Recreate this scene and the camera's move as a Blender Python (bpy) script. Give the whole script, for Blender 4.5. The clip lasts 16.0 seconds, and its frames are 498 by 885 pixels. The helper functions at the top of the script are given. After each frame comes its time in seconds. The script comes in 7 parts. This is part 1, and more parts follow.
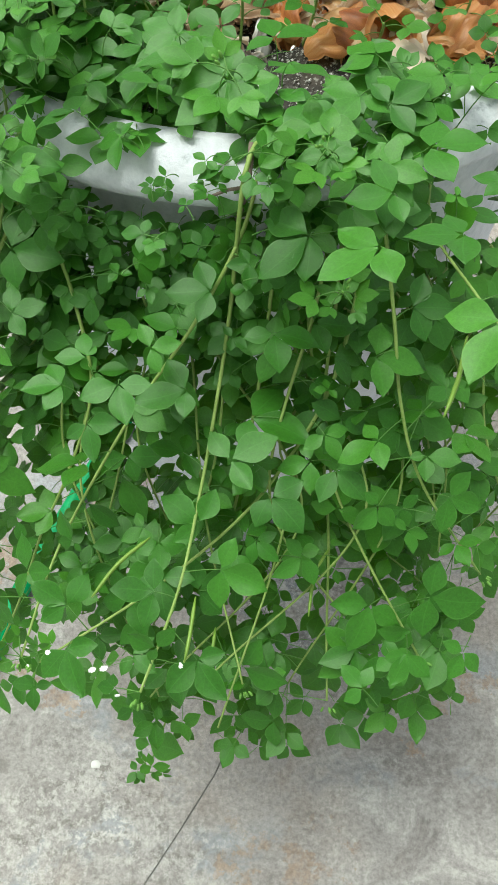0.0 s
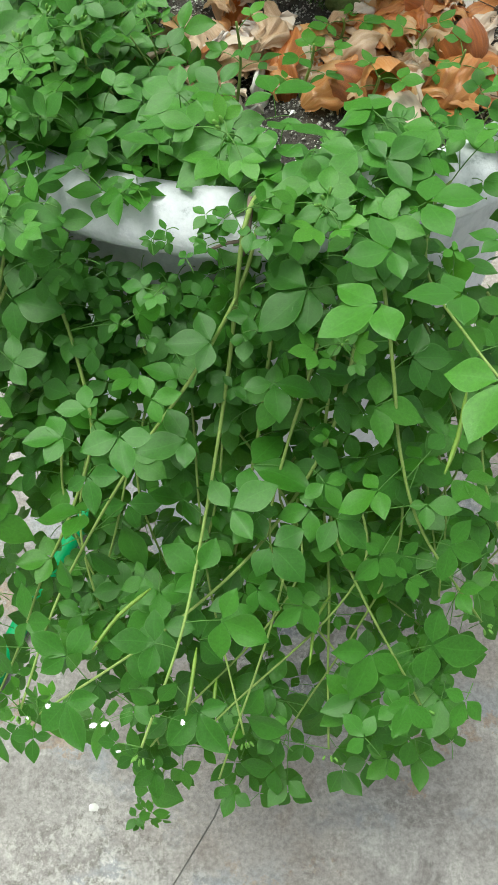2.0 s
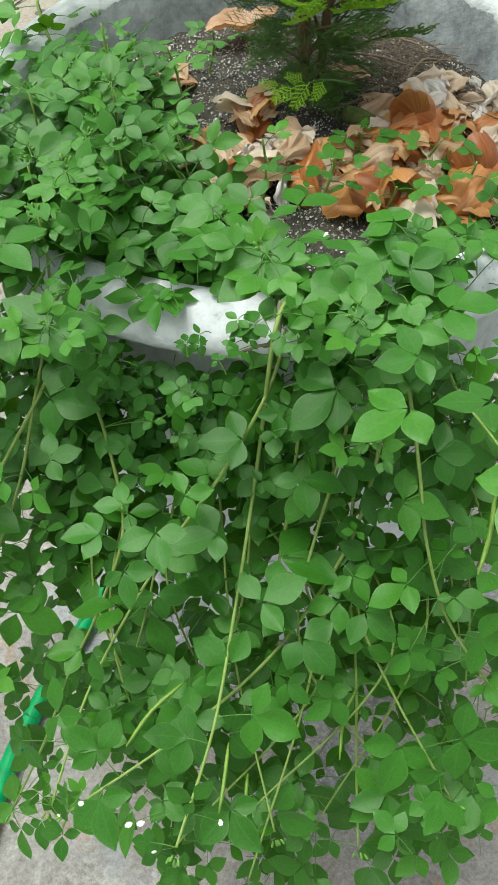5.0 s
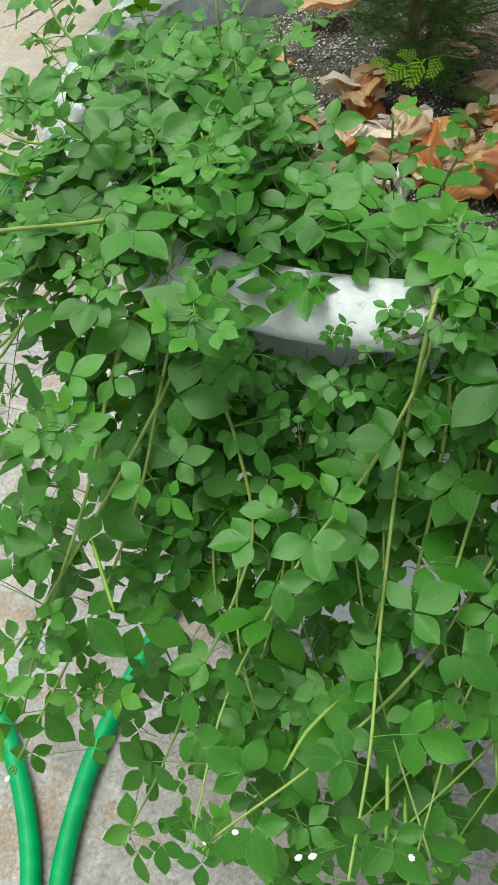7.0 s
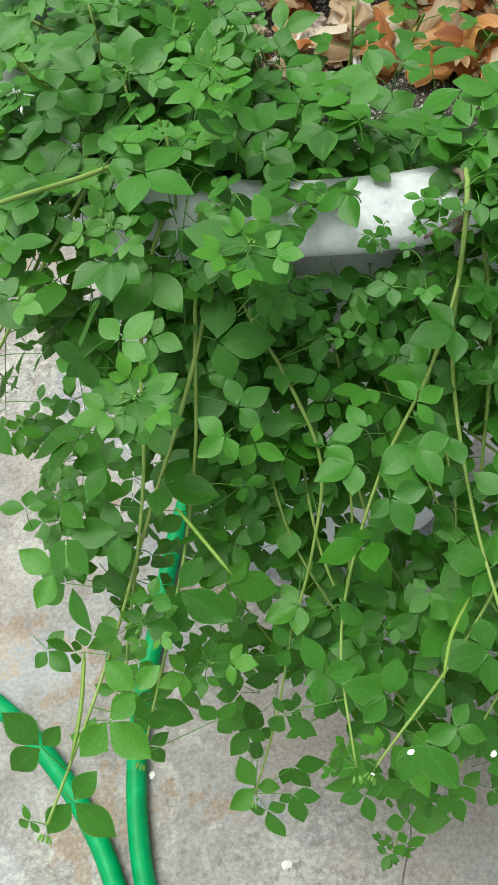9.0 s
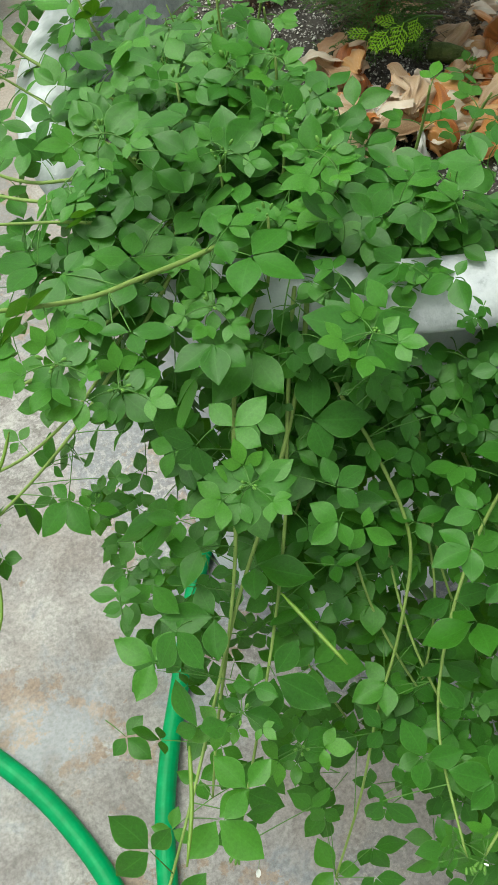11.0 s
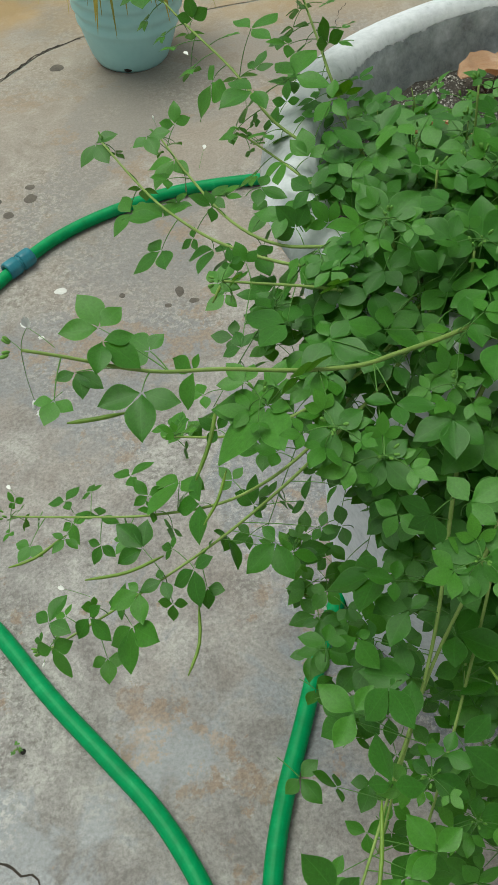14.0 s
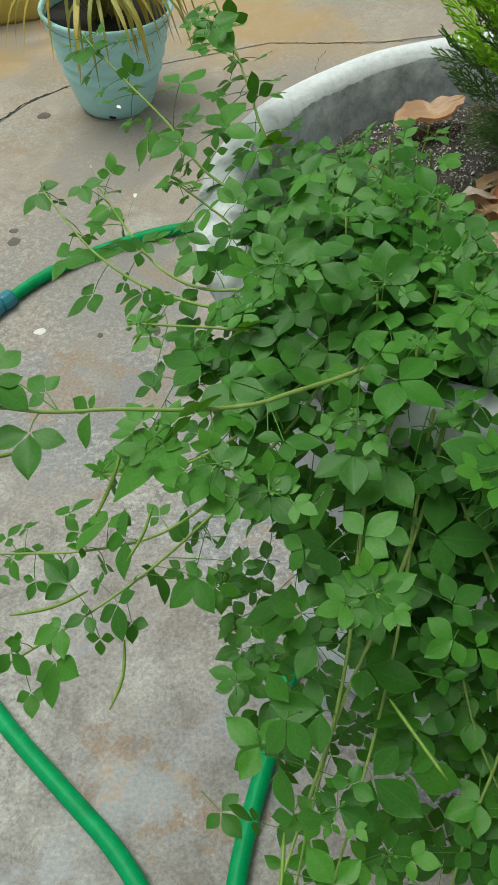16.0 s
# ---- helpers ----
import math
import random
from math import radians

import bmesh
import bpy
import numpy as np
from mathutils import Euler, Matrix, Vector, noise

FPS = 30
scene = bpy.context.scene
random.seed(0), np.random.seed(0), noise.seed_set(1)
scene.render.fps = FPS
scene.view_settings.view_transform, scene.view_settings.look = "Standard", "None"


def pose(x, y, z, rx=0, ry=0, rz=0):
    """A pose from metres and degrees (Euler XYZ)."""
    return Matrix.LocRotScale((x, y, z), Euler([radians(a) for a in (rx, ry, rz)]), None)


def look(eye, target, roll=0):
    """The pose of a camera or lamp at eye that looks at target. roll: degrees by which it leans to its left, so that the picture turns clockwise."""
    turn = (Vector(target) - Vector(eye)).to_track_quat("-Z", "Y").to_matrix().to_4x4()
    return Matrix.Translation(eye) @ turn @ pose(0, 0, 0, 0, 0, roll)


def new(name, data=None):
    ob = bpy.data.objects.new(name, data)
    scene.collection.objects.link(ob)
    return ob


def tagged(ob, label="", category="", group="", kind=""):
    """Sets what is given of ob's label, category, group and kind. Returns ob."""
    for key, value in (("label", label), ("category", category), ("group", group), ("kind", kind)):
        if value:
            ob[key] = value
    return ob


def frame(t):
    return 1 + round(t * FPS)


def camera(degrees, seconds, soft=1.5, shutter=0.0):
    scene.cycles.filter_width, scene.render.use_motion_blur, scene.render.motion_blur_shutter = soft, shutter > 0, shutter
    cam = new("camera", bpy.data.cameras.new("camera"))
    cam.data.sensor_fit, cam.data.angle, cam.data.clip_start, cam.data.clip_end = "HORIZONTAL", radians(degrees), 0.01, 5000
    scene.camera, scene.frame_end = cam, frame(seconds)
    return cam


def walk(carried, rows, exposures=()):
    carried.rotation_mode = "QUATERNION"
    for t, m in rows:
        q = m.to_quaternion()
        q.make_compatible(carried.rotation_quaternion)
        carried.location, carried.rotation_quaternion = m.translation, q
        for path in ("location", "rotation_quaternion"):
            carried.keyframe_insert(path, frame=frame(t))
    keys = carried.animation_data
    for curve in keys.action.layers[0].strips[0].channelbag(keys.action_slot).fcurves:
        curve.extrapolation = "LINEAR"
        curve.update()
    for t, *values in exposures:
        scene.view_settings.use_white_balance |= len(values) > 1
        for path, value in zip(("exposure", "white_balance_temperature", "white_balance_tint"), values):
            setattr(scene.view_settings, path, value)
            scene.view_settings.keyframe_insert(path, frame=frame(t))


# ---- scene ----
cam = camera(34.3, 16.0, 0.7)
PATH = [
    (0, (0.045, 0.156, 0.863), (-0.028, 1.118, -0.89), -4),
    (0.5, (0.045, 0.16, 0.867), (-0.02, 1.142, -0.874), -3.7),
    (1, (0.043, 0.161, 0.868), (-0.018, 1.161, -0.863), -3.6),
    (1.5, (0.043, 0.165, 0.869), (-0.02, 1.174, -0.856), -3.6),
    (2, (0.043, 0.166, 0.87), (-0.02, 1.183, -0.851), -3.6),
    (2.5, (0.04, 0.168, 0.875), (-0.016, 1.201, -0.837), -3.5),
    (3, (0.042, 0.171, 0.881), (-0.016, 1.237, -0.81), -3.4),
    (3.2, (0.044, 0.172, 0.884), (-0.015, 1.251, -0.8), -3.4),
    (5.3, (0.021, 0.167, 0.888), (-0.052, 1.336, -0.733), -3.8),
    (5.5, (0.012, 0.165, 0.885), (-0.067, 1.334, -0.736), -3.9),
    (6, (-0.007, 0.165, 0.88), (-0.105, 1.327, -0.744), -4.8),
    (6.5, (-0.031, 0.173, 0.877), (-0.138, 1.337, -0.746), -5.4),
    (7, (-0.037, 0.185, 0.867), (-0.145, 1.351, -0.754), -5.9),
    (7.5, (-0.038, 0.191, 0.858), (-0.162, 1.336, -0.777), -6.5),
    (8, (-0.067, 0.192, 0.853), (-0.066, 1.264, -0.836), -8.8),
    (8.5, (-0.097, 0.193, 0.855), (0.011, 1.233, -0.85), -8.7),
    (8.7, (-0.111, 0.195, 0.853), (0.023, 1.23, -0.853), -8.6),
    (10.8, (-0.177, 0.241, 0.864), (0.109, 1.302, -0.808), -4.3),
    (11, (-0.185, 0.242, 0.864), (0.099, 1.309, -0.803), -3.9),
    (11.5, (-0.207, 0.247, 0.868), (0.057, 1.336, -0.789), -3.6),
    (12, (-0.221, 0.252, 0.874), (-0.014, 1.369, -0.772), -4.3),
    (12.5, (-0.23, 0.255, 0.88), (-0.074, 1.398, -0.754), -5),
    (13, (-0.236, 0.256, 0.882), (-0.122, 1.416, -0.743), -5.5),
    (13.5, (-0.243, 0.253, 0.886), (-0.161, 1.428, -0.731), -5.7),
    (14, (-0.247, 0.251, 0.891), (-0.177, 1.45, -0.708), -5.6),
    (14.5, (-0.245, 0.251, 0.898), (-0.18, 1.471, -0.686), -5.5),
    (15, (-0.238, 0.25, 0.907), (-0.174, 1.501, -0.653), -5.6),
    (15.5, (-0.223, 0.247, 0.908), (-0.159, 1.516, -0.636), -5.7),
    (16, (-0.199, 0.237, 0.898), (-0.131, 1.508, -0.645), -6.2),
]
walk(cam, [(t, look(eye, target, roll)) for t, eye, target, roll in PATH], [(0, 0.66, 6600, -4), (3.0, 0.66, 6600, -3), (6.0, 0.56, 6650, -4), (8.5, 0.56, 6700, -4), (11.0, 0.42, 6700, -5), (13.0, -0.08, 6700, -5), (14.5, -0.22, 6700, -5), (16, -0.10, 6700, -6)])

# ---- sky and light: a bright, hazy overcast day ----
world = bpy.data.worlds.new("sky")
scene.world = world
world.use_nodes = True
wn = world.node_tree.nodes
sky = wn.new("ShaderNodeTexSky")
sky.sky_type, sky.sun_disc = "NISHITA", False
sky.sun_elevation, sky.sun_rotation = radians(73), radians(310)
sky.air_density, sky.dust_density, sky.ozone_density = 1.0, 4.0, 1.0
soften = wn.new("ShaderNodeHueSaturation")
soften.inputs["Saturation"].default_value = 0.2
world.node_tree.links.new(sky.outputs[0], soften.inputs["Color"])
world.node_tree.links.new(soften.outputs[0], wn["Background"].inputs[0])
wn["Background"].inputs[1].default_value = 0.13
sun = new("sun", bpy.data.lights.new("sun", "SUN"))
sun.data.energy, sun.data.angle, sun.data.color = 1.9, radians(40), (1.0, 0.975, 0.93)
sun.matrix_world = look((-0.5, 0.42, 2.1), (0, 0, 0))


# ---- materials ----
def nodes_of(name):
    m = bpy.data.materials.new(name)
    m.use_nodes = True
    n, l = m.node_tree.nodes, m.node_tree.links
    return m, n, l, n["Principled BSDF"]


def ramp(n, l, source, stops):
    r = n.new("ShaderNodeValToRGB")
    while len(r.color_ramp.elements) < len(stops):
        r.color_ramp.elements.new(0.5)
    for e, (at, c) in zip(r.color_ramp.elements, stops):
        e.position, e.color = at, (*c, 1) if len(c) == 3 else c
    l.new(source, r.inputs[0])
    return r.outputs[0]


def tex(n, l, coords, scale, detail=4.0, rough=0.55, kind="ShaderNodeTexNoise"):
    t = n.new(kind)
    t.inputs["Scale"].default_value = scale
    if kind == "ShaderNodeTexNoise":
        t.inputs["Detail"].default_value, t.inputs["Roughness"].default_value = detail, rough
    l.new(coords, t.inputs["Vector"])
    return t


def mix(n, l, a, b, factor, mode="MIX"):
    m = n.new("ShaderNodeMix")
    m.data_type, m.blend_type = "RGBA", mode
    for value, socket in ((factor, m.inputs[0]), (a, m.inputs[6]), (b, m.inputs[7])):
        if isinstance(value, (int, float)):
            socket.default_value = value
        elif isinstance(value, tuple):
            socket.default_value = (*value, 1)
        else:
            l.new(value, socket)
    return m.outputs[2]


def calc(n, l, op, a, b=0.0, c=0.0):
    m = n.new("ShaderNodeMath")
    m.operation = op
    for value, socket in zip((a, b, c), m.inputs):
        if isinstance(value, (int, float)):
            socket.default_value = value
        else:
            l.new(value, socket)
    return m.outputs[0]


def bump(n, l, bsdf, height, strength, distance):
    b = n.new("ShaderNodeBump")
    b.inputs["Strength"].default_value, b.inputs["Distance"].default_value = strength, distance
    l.new(height, b.inputs["Height"])
    l.new(b.outputs[0], bsdf.inputs["Normal"])


def leaf_material(name, dark, mid, light, through_colour, vein=0.2):
    m, n, l, p = nodes_of(name)
    uv = n.new("ShaderNodeUVMap").outputs[0]
    sep = n.new("ShaderNodeSeparateXYZ")
    l.new(uv, sep.inputs[0])
    info = n.new("ShaderNodeObjectInfo")
    geo = n.new("ShaderNodeTexCoord")
    base = ramp(n, l, info.outputs["Random"], [(0.0, dark), (0.5, mid), (1.0, light)])
    mott = tex(n, l, geo.outputs["Object"], 5.0, 5.0)
    base = mix(n, l, base, light, calc(n, l, "MULTIPLY", mott.outputs[0], 0.35))
    dust = tex(n, l, geo.outputs["Object"], 16.0, 6.0, 0.7)
    base = mix(n, l, base, ramp(n, l, dust.outputs[0], [(0.36, (0.62, 0.62, 0.62)), (0.5, (1, 1, 1)), (0.66, (1.45, 1.4, 1.6))]), 0.5, "MULTIPLY")
    # midrib and side veins, lighter than the blade
    across = calc(n, l, "ABSOLUTE", calc(n, l, "SUBTRACT", sep.outputs[0], 0.5))
    rib = calc(n, l, "LESS_THAN", across, 0.022)
    wave = calc(n, l, "FRACT", calc(n, l, "SUBTRACT", calc(n, l, "MULTIPLY", sep.outputs[1], 7.0), calc(n, l, "MULTIPLY", across, 5.0)))
    side = calc(n, l, "LESS_THAN", wave, 0.1)
    veins = calc(n, l, "MAXIMUM", calc(n, l, "MULTIPLY", rib, 1.0), calc(n, l, "MULTIPLY", side, 0.35))
    base = mix(n, l, base, (0.10, 0.33, 0.05), calc(n, l, "MULTIPLY", veins, vein))
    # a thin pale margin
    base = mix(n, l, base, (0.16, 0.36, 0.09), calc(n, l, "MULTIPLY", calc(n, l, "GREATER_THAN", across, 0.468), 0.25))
    l.new(base, p.inputs["Base Color"])
    p.inputs["Roughness"].default_value = 0.46
    p.inputs["Specular IOR Level"].default_value = 0.45
    # short hairs on the blade
    p.inputs["Sheen Weight"].default_value, p.inputs["Sheen Roughness"].default_value = 0.07, 0.5
    p.inputs["Sheen Tint"].default_value = (0.85, 1.0, 0.75, 1)
    fine = tex(n, l, geo.outputs["Object"], 38.0, 3.0)
    height = calc(n, l, "SUBTRACT", calc(n, l, "MULTIPLY", fine.outputs[0], 0.2), veins)
    bump(n, l, p, height, 0.10, 0.02)
    t = n.new("ShaderNodeBsdfTranslucent")
    l.new(mix(n, l, base, through_colour, 0.6), t.inputs["Color"])
    s = n.new("ShaderNodeMixShader")
    s.inputs[0].default_value = 0.22
    l.new(p.outputs[0], s.inputs[1])
    l.new(t.outputs[0], s.inputs[2])
    l.new(s.outputs[0], n["Material Output"].inputs[0])
    return m


def plain(name, stops, rough=0.6, scale=20.0, relief=0.2, spec=0.4, distance=0.002):
    m, n, l, p = nodes_of(name)
    co = n.new("ShaderNodeTexCoord").outputs["Object"]
    a, b = tex(n, l, co, scale), tex(n, l, co, scale * 9)
    blend = calc(n, l, "ADD", calc(n, l, "MULTIPLY", a.outputs[0], 0.7), calc(n, l, "MULTIPLY", b.outputs[0], 0.3))
    l.new(ramp(n, l, blend, stops), p.inputs["Base Color"])
    p.inputs["Roughness"].default_value, p.inputs["Specular IOR Level"].default_value = rough, spec
    bump(n, l, p, blend, relief, distance)
    return m


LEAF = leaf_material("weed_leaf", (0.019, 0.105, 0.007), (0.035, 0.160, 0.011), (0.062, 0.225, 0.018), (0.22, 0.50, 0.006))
# for young tips, and for canopy leaves with skylight put into the colour
YOUNG_LIT = leaf_material("young_lit_leaf", (0.038, 0.165, 0.012), (0.056, 0.21, 0.016), (0.08, 0.26, 0.02), (0.26, 0.54, 0.01))
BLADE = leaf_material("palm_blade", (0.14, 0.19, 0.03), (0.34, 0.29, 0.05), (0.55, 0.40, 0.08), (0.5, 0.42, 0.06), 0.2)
STEM = plain("green_stem", [(0.3, (0.16, 0.255, 0.05)), (0.7, (0.28, 0.39, 0.11))], 0.6, 60, 0.3)
STALK = plain("leaf_stalk", [(0.3, (0.06, 0.18, 0.025)), (0.7, (0.12, 0.26, 0.05))], 0.6, 60, 0.2)
WOODY = plain("woody_stem", [(0.3, (0.10, 0.075, 0.06)), (0.7, (0.22, 0.17, 0.14))], 0.8, 80, 0.6)
POD = plain("seed_pod", [(0.3, (0.10, 0.2, 0.02)), (0.7, (0.2, 0.32, 0.05))], 0.45, 50, 0.3)
PETAL = plain("white_petal", [(0.3, (0.78, 0.78, 0.76)), (0.7, (0.86, 0.86, 0.85))], 0.6, 80, 0.1)
BUD = plain("cream_bud", [(0.3, (0.09, 0.24, 0.03)), (0.7, (0.18, 0.36, 0.07))], 0.6, 80, 0.1)
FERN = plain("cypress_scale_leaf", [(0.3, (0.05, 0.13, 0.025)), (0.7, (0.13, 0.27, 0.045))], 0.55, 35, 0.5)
# the same foliage with sunlight put into its colour
FERN_LIT = plain("cypress_lit_leaf", [(0.3, (0.27, 0.56, 0.025)), (0.7, (0.44, 0.76, 0.06))], 0.55, 35, 0.5)
BARK = plain("cypress_bark", [(0.3, (0.13, 0.085, 0.05)), (0.7, (0.27, 0.18, 0.11))], 0.9, 90, 0.9, distance=0.004)
STRAW = plain("dry_straw", [(0.3, (0.10, 0.072, 0.052)), (0.7, (0.33, 0.26, 0.19))], 0.9, 40, 0.4)
POT_BLUE = plain("pale_blue_plastic", [(0.3, (0.36, 0.66, 0.68)), (0.7, (0.46, 0.76, 0.77))], 0.42, 9, 0.1)
DARK = plain("dark_hole", [(0.3, (0.012, 0.011, 0.010)), (0.7, (0.03, 0.026, 0.022))], 0.9, 50, 0.5)
CREAM = plain("cream_paint", [(0.3, (0.72, 0.54, 0.12)), (0.7, (0.82, 0.66, 0.22))], 0.7, 12, 0.3)
PLASTER = plain("pale_plaster", [(0.3, (0.52, 0.53, 0.54)), (0.7, (0.62, 0.63, 0.64))], 0.8, 8, 0.3)
CONNECTOR = plain("teal_blue_plastic", [(0.3, (0.018, 0.15, 0.21)), (0.7, (0.04, 0.23, 0.29))], 0.35, 40, 0.15)


def hose_material():
    m, n, l, p = nodes_of("green_hose_rubber")
    co = n.new("ShaderNodeTexCoord").outputs["UV"]
    obj = n.new("ShaderNodeTexCoord").outputs["Object"]
    sep = n.new("ShaderNodeSeparateXYZ")
    l.new(co, sep.inputs[0])
    # woven reinforcement under the skin, scuffs on top
    a = calc(n, l, "SINE", calc(n, l, "MULTIPLY", calc(n, l, "ADD", sep.outputs[0], sep.outputs[1]), 75.0))
    b = calc(n, l, "SINE", calc(n, l, "MULTIPLY", calc(n, l, "SUBTRACT", sep.outputs[0], sep.outputs[1]), 75.0))
    weave = calc(n, l, "MULTIPLY", a, b)
    dust = tex(n, l, obj, 60.0, 6.0)
    c = ramp(n, l, dust.outputs[0], [(0.25, (0.0, 0.20, 0.06)), (0.6, (0.001, 0.285, 0.09)), (0.85, (0.03, 0.40, 0.15))])
    c = mix(n, l, c, (0.003, 0.31, 0.10), calc(n, l, "MULTIPLY", calc(n, l, "ADD", weave, 1.0), 0.12))
    l.new(c, p.inputs["Base Color"])
    p.inputs["Roughness"].default_value = 0.55
    p.inputs["Specular IOR Level"].default_value = 0.3
    bump(n, l, p, weave, 0.08, 0.001)
    return m


def concrete_material():
    """Trowelled concrete: pale cloudy grey, bluish worn sheets, tan silt patches, fine mottling and pits."""
    m, n, l, p = nodes_of("stained_concrete")
    co = n.new("ShaderNodeTexCoord").outputs["Object"]
    sep = n.new("ShaderNodeSeparateXYZ")
    l.new(co, sep.inputs[0])

    def moved(x, y):
        s = n.new("ShaderNodeMapping")
        s.inputs["Location"].default_value = (x, y, 0.0)
        l.new(co, s.inputs[0])
        return s.outputs[0]

    def mask(source, a, b):
        return ramp(n, l, source, [(a, (0, 0, 0)), (b, (1, 1, 1))])

    big, mid_, small, fine = tex(n, l, co, 2.3, 6, 0.6), tex(n, l, co, 13.0, 12, 0.76), tex(n, l, co, 55.0, 8, 0.75), tex(n, l, co, 420.0, 4, 0.7)
    big.inputs["Distortion"].default_value = 0.8
    mid_.inputs["Distortion"].default_value = 0.5
    c = ramp(n, l, mid_.outputs[0], [(0.40, (0.225, 0.21, 0.203)), (0.46, (0.285, 0.272, 0.265)), (0.53, (0.335, 0.322, 0.313)), (0.59, (0.43, 0.42, 0.405))])
    # worn smooth sheets, bluish and a little glossy
    damp = mask(calc(n, l, "ADD", big.outputs[0], calc(n, l, "MULTIPLY", calc(n, l, "SUBTRACT", mid_.outputs[0], 0.5), 0.35)), 0.485, 0.525)
    c = mix(n, l, c, (0.19, 0.207, 0.235), calc(n, l, "MULTIPLY", damp, 0.85))
    # crusty mottling, thick in some places and absent on the smooth sheets
    crust = mask(tex(n, l, moved(7.1, 2.2), 3.6, 5, 0.6).outputs[0], 0.44, 0.6)
    light = mask(tex(n, l, moved(1.3, 5.2), 95.0, 9, 0.78).outputs[0], 0.50, 0.54)
    c = mix(n, l, c, (0.47, 0.46, 0.44), calc(n, l, "MULTIPLY", calc(n, l, "MULTIPLY", light, calc(n, l, "MULTIPLY_ADD", crust, 0.9, 0.05)), 0.85))
    dark = mask(tex(n, l, moved(3.3, 0.4), 80.0, 9, 0.78).outputs[0], 0.53, 0.59)
    c = mix(n, l, c, (0.15, 0.143, 0.125), calc(n, l, "MULTIPLY", calc(n, l, "MULTIPLY", dark, calc(n, l, "MULTIPLY_ADD", crust, 0.8, 0.12)), 0.85))
    # tan silt patches with hard broken edges
    silt_n = tex(n, l, moved(4.2, 1.7), 6.5, 14, 0.74)
    silt = mask(silt_n.outputs[0], 0.565, 0.578)
    speck = mask(small.outputs[0], 0.42, 0.52)
    c = mix(n, l, c, (0.29, 0.212, 0.155), calc(n, l, "MULTIPLY", calc(n, l, "MULTIPLY", silt, calc(n, l, "MULTIPLY_ADD", speck, 0.7, 0.3)), 0.8))
    pink = mask(tex(n, l, moved(9.2, 3.1), 2.8, 6, 0.65).outputs[0], 0.5, 0.62)
    c = mix(n, l, c, (0.33, 0.285, 0.255), calc(n, l, "MULTIPLY", pink, 0.55))
    pits = ramp(n, l, small.outputs[0], [(0.29, (1, 1, 1)), (0.32, (0, 0, 0))])
    c = mix(n, l, c, (0.09, 0.085, 0.08), calc(n, l, "MULTIPLY", pits, 0.75))
    grains = ramp(n, l, tex(n, l, co, 210.0, 6, 0.75).outputs[0], [(0.38, (0.60, 0.60, 0.60)), (0.5, (1, 1, 1)), (0.62, (1.35, 1.35, 1.35))])
    c = mix(n, l, c, grains, 0.6, "MULTIPLY")
    c = mix(n, l, c, (0.88, 0.86, 0.87), 1.0, "MULTIPLY")
    # the far slabs are sandier
    far = n.new("ShaderNodeMapRange")
    far.inputs[1].default_value, far.inputs[2].default_value = 1.1, 2.2
    l.new(calc(n, l, "ADD", sep.outputs[1], calc(n, l, "MULTIPLY", big.outputs[0], 0.6)), far.inputs[0])
    c = mix(n, l, c, (0.37, 0.295, 0.225), calc(n, l, "MULTIPLY", far.outputs[0], 0.5))
    # rusty wet silt beyond the back joint
    back = n.new("ShaderNodeMapRange")
    back.inputs[1].default_value, back.inputs[2].default_value = 2.02, 2.25
    l.new(sep.outputs[1], back.inputs[0])
    wet = mask(tex(n, l, moved(2.7, 8.3), 3.1, 8, 0.6).outputs[0], 0.42, 0.56)
    c = mix(n, l, c, (0.42, 0.27, 0.11), calc(n, l, "MULTIPLY", calc(n, l, "MULTIPLY", back.outputs[0], wet), 0.65))
    l.new(c, p.inputs["Base Color"])
    gloss = n.new("ShaderNodeMapRange")
    gloss.inputs[3].default_value, gloss.inputs[4].default_value = 0.75, 0.38
    l.new(damp, gloss.inputs[0])
    l.new(gloss.outputs[0], p.inputs["Roughness"])
    h = calc(n, l, "ADD", calc(n, l, "MULTIPLY", small.outputs[0], 0.7), calc(n, l, "MULTIPLY", fine.outputs[0], 0.3))
    bump(n, l, p, h, 0.18, 0.003)
    return m


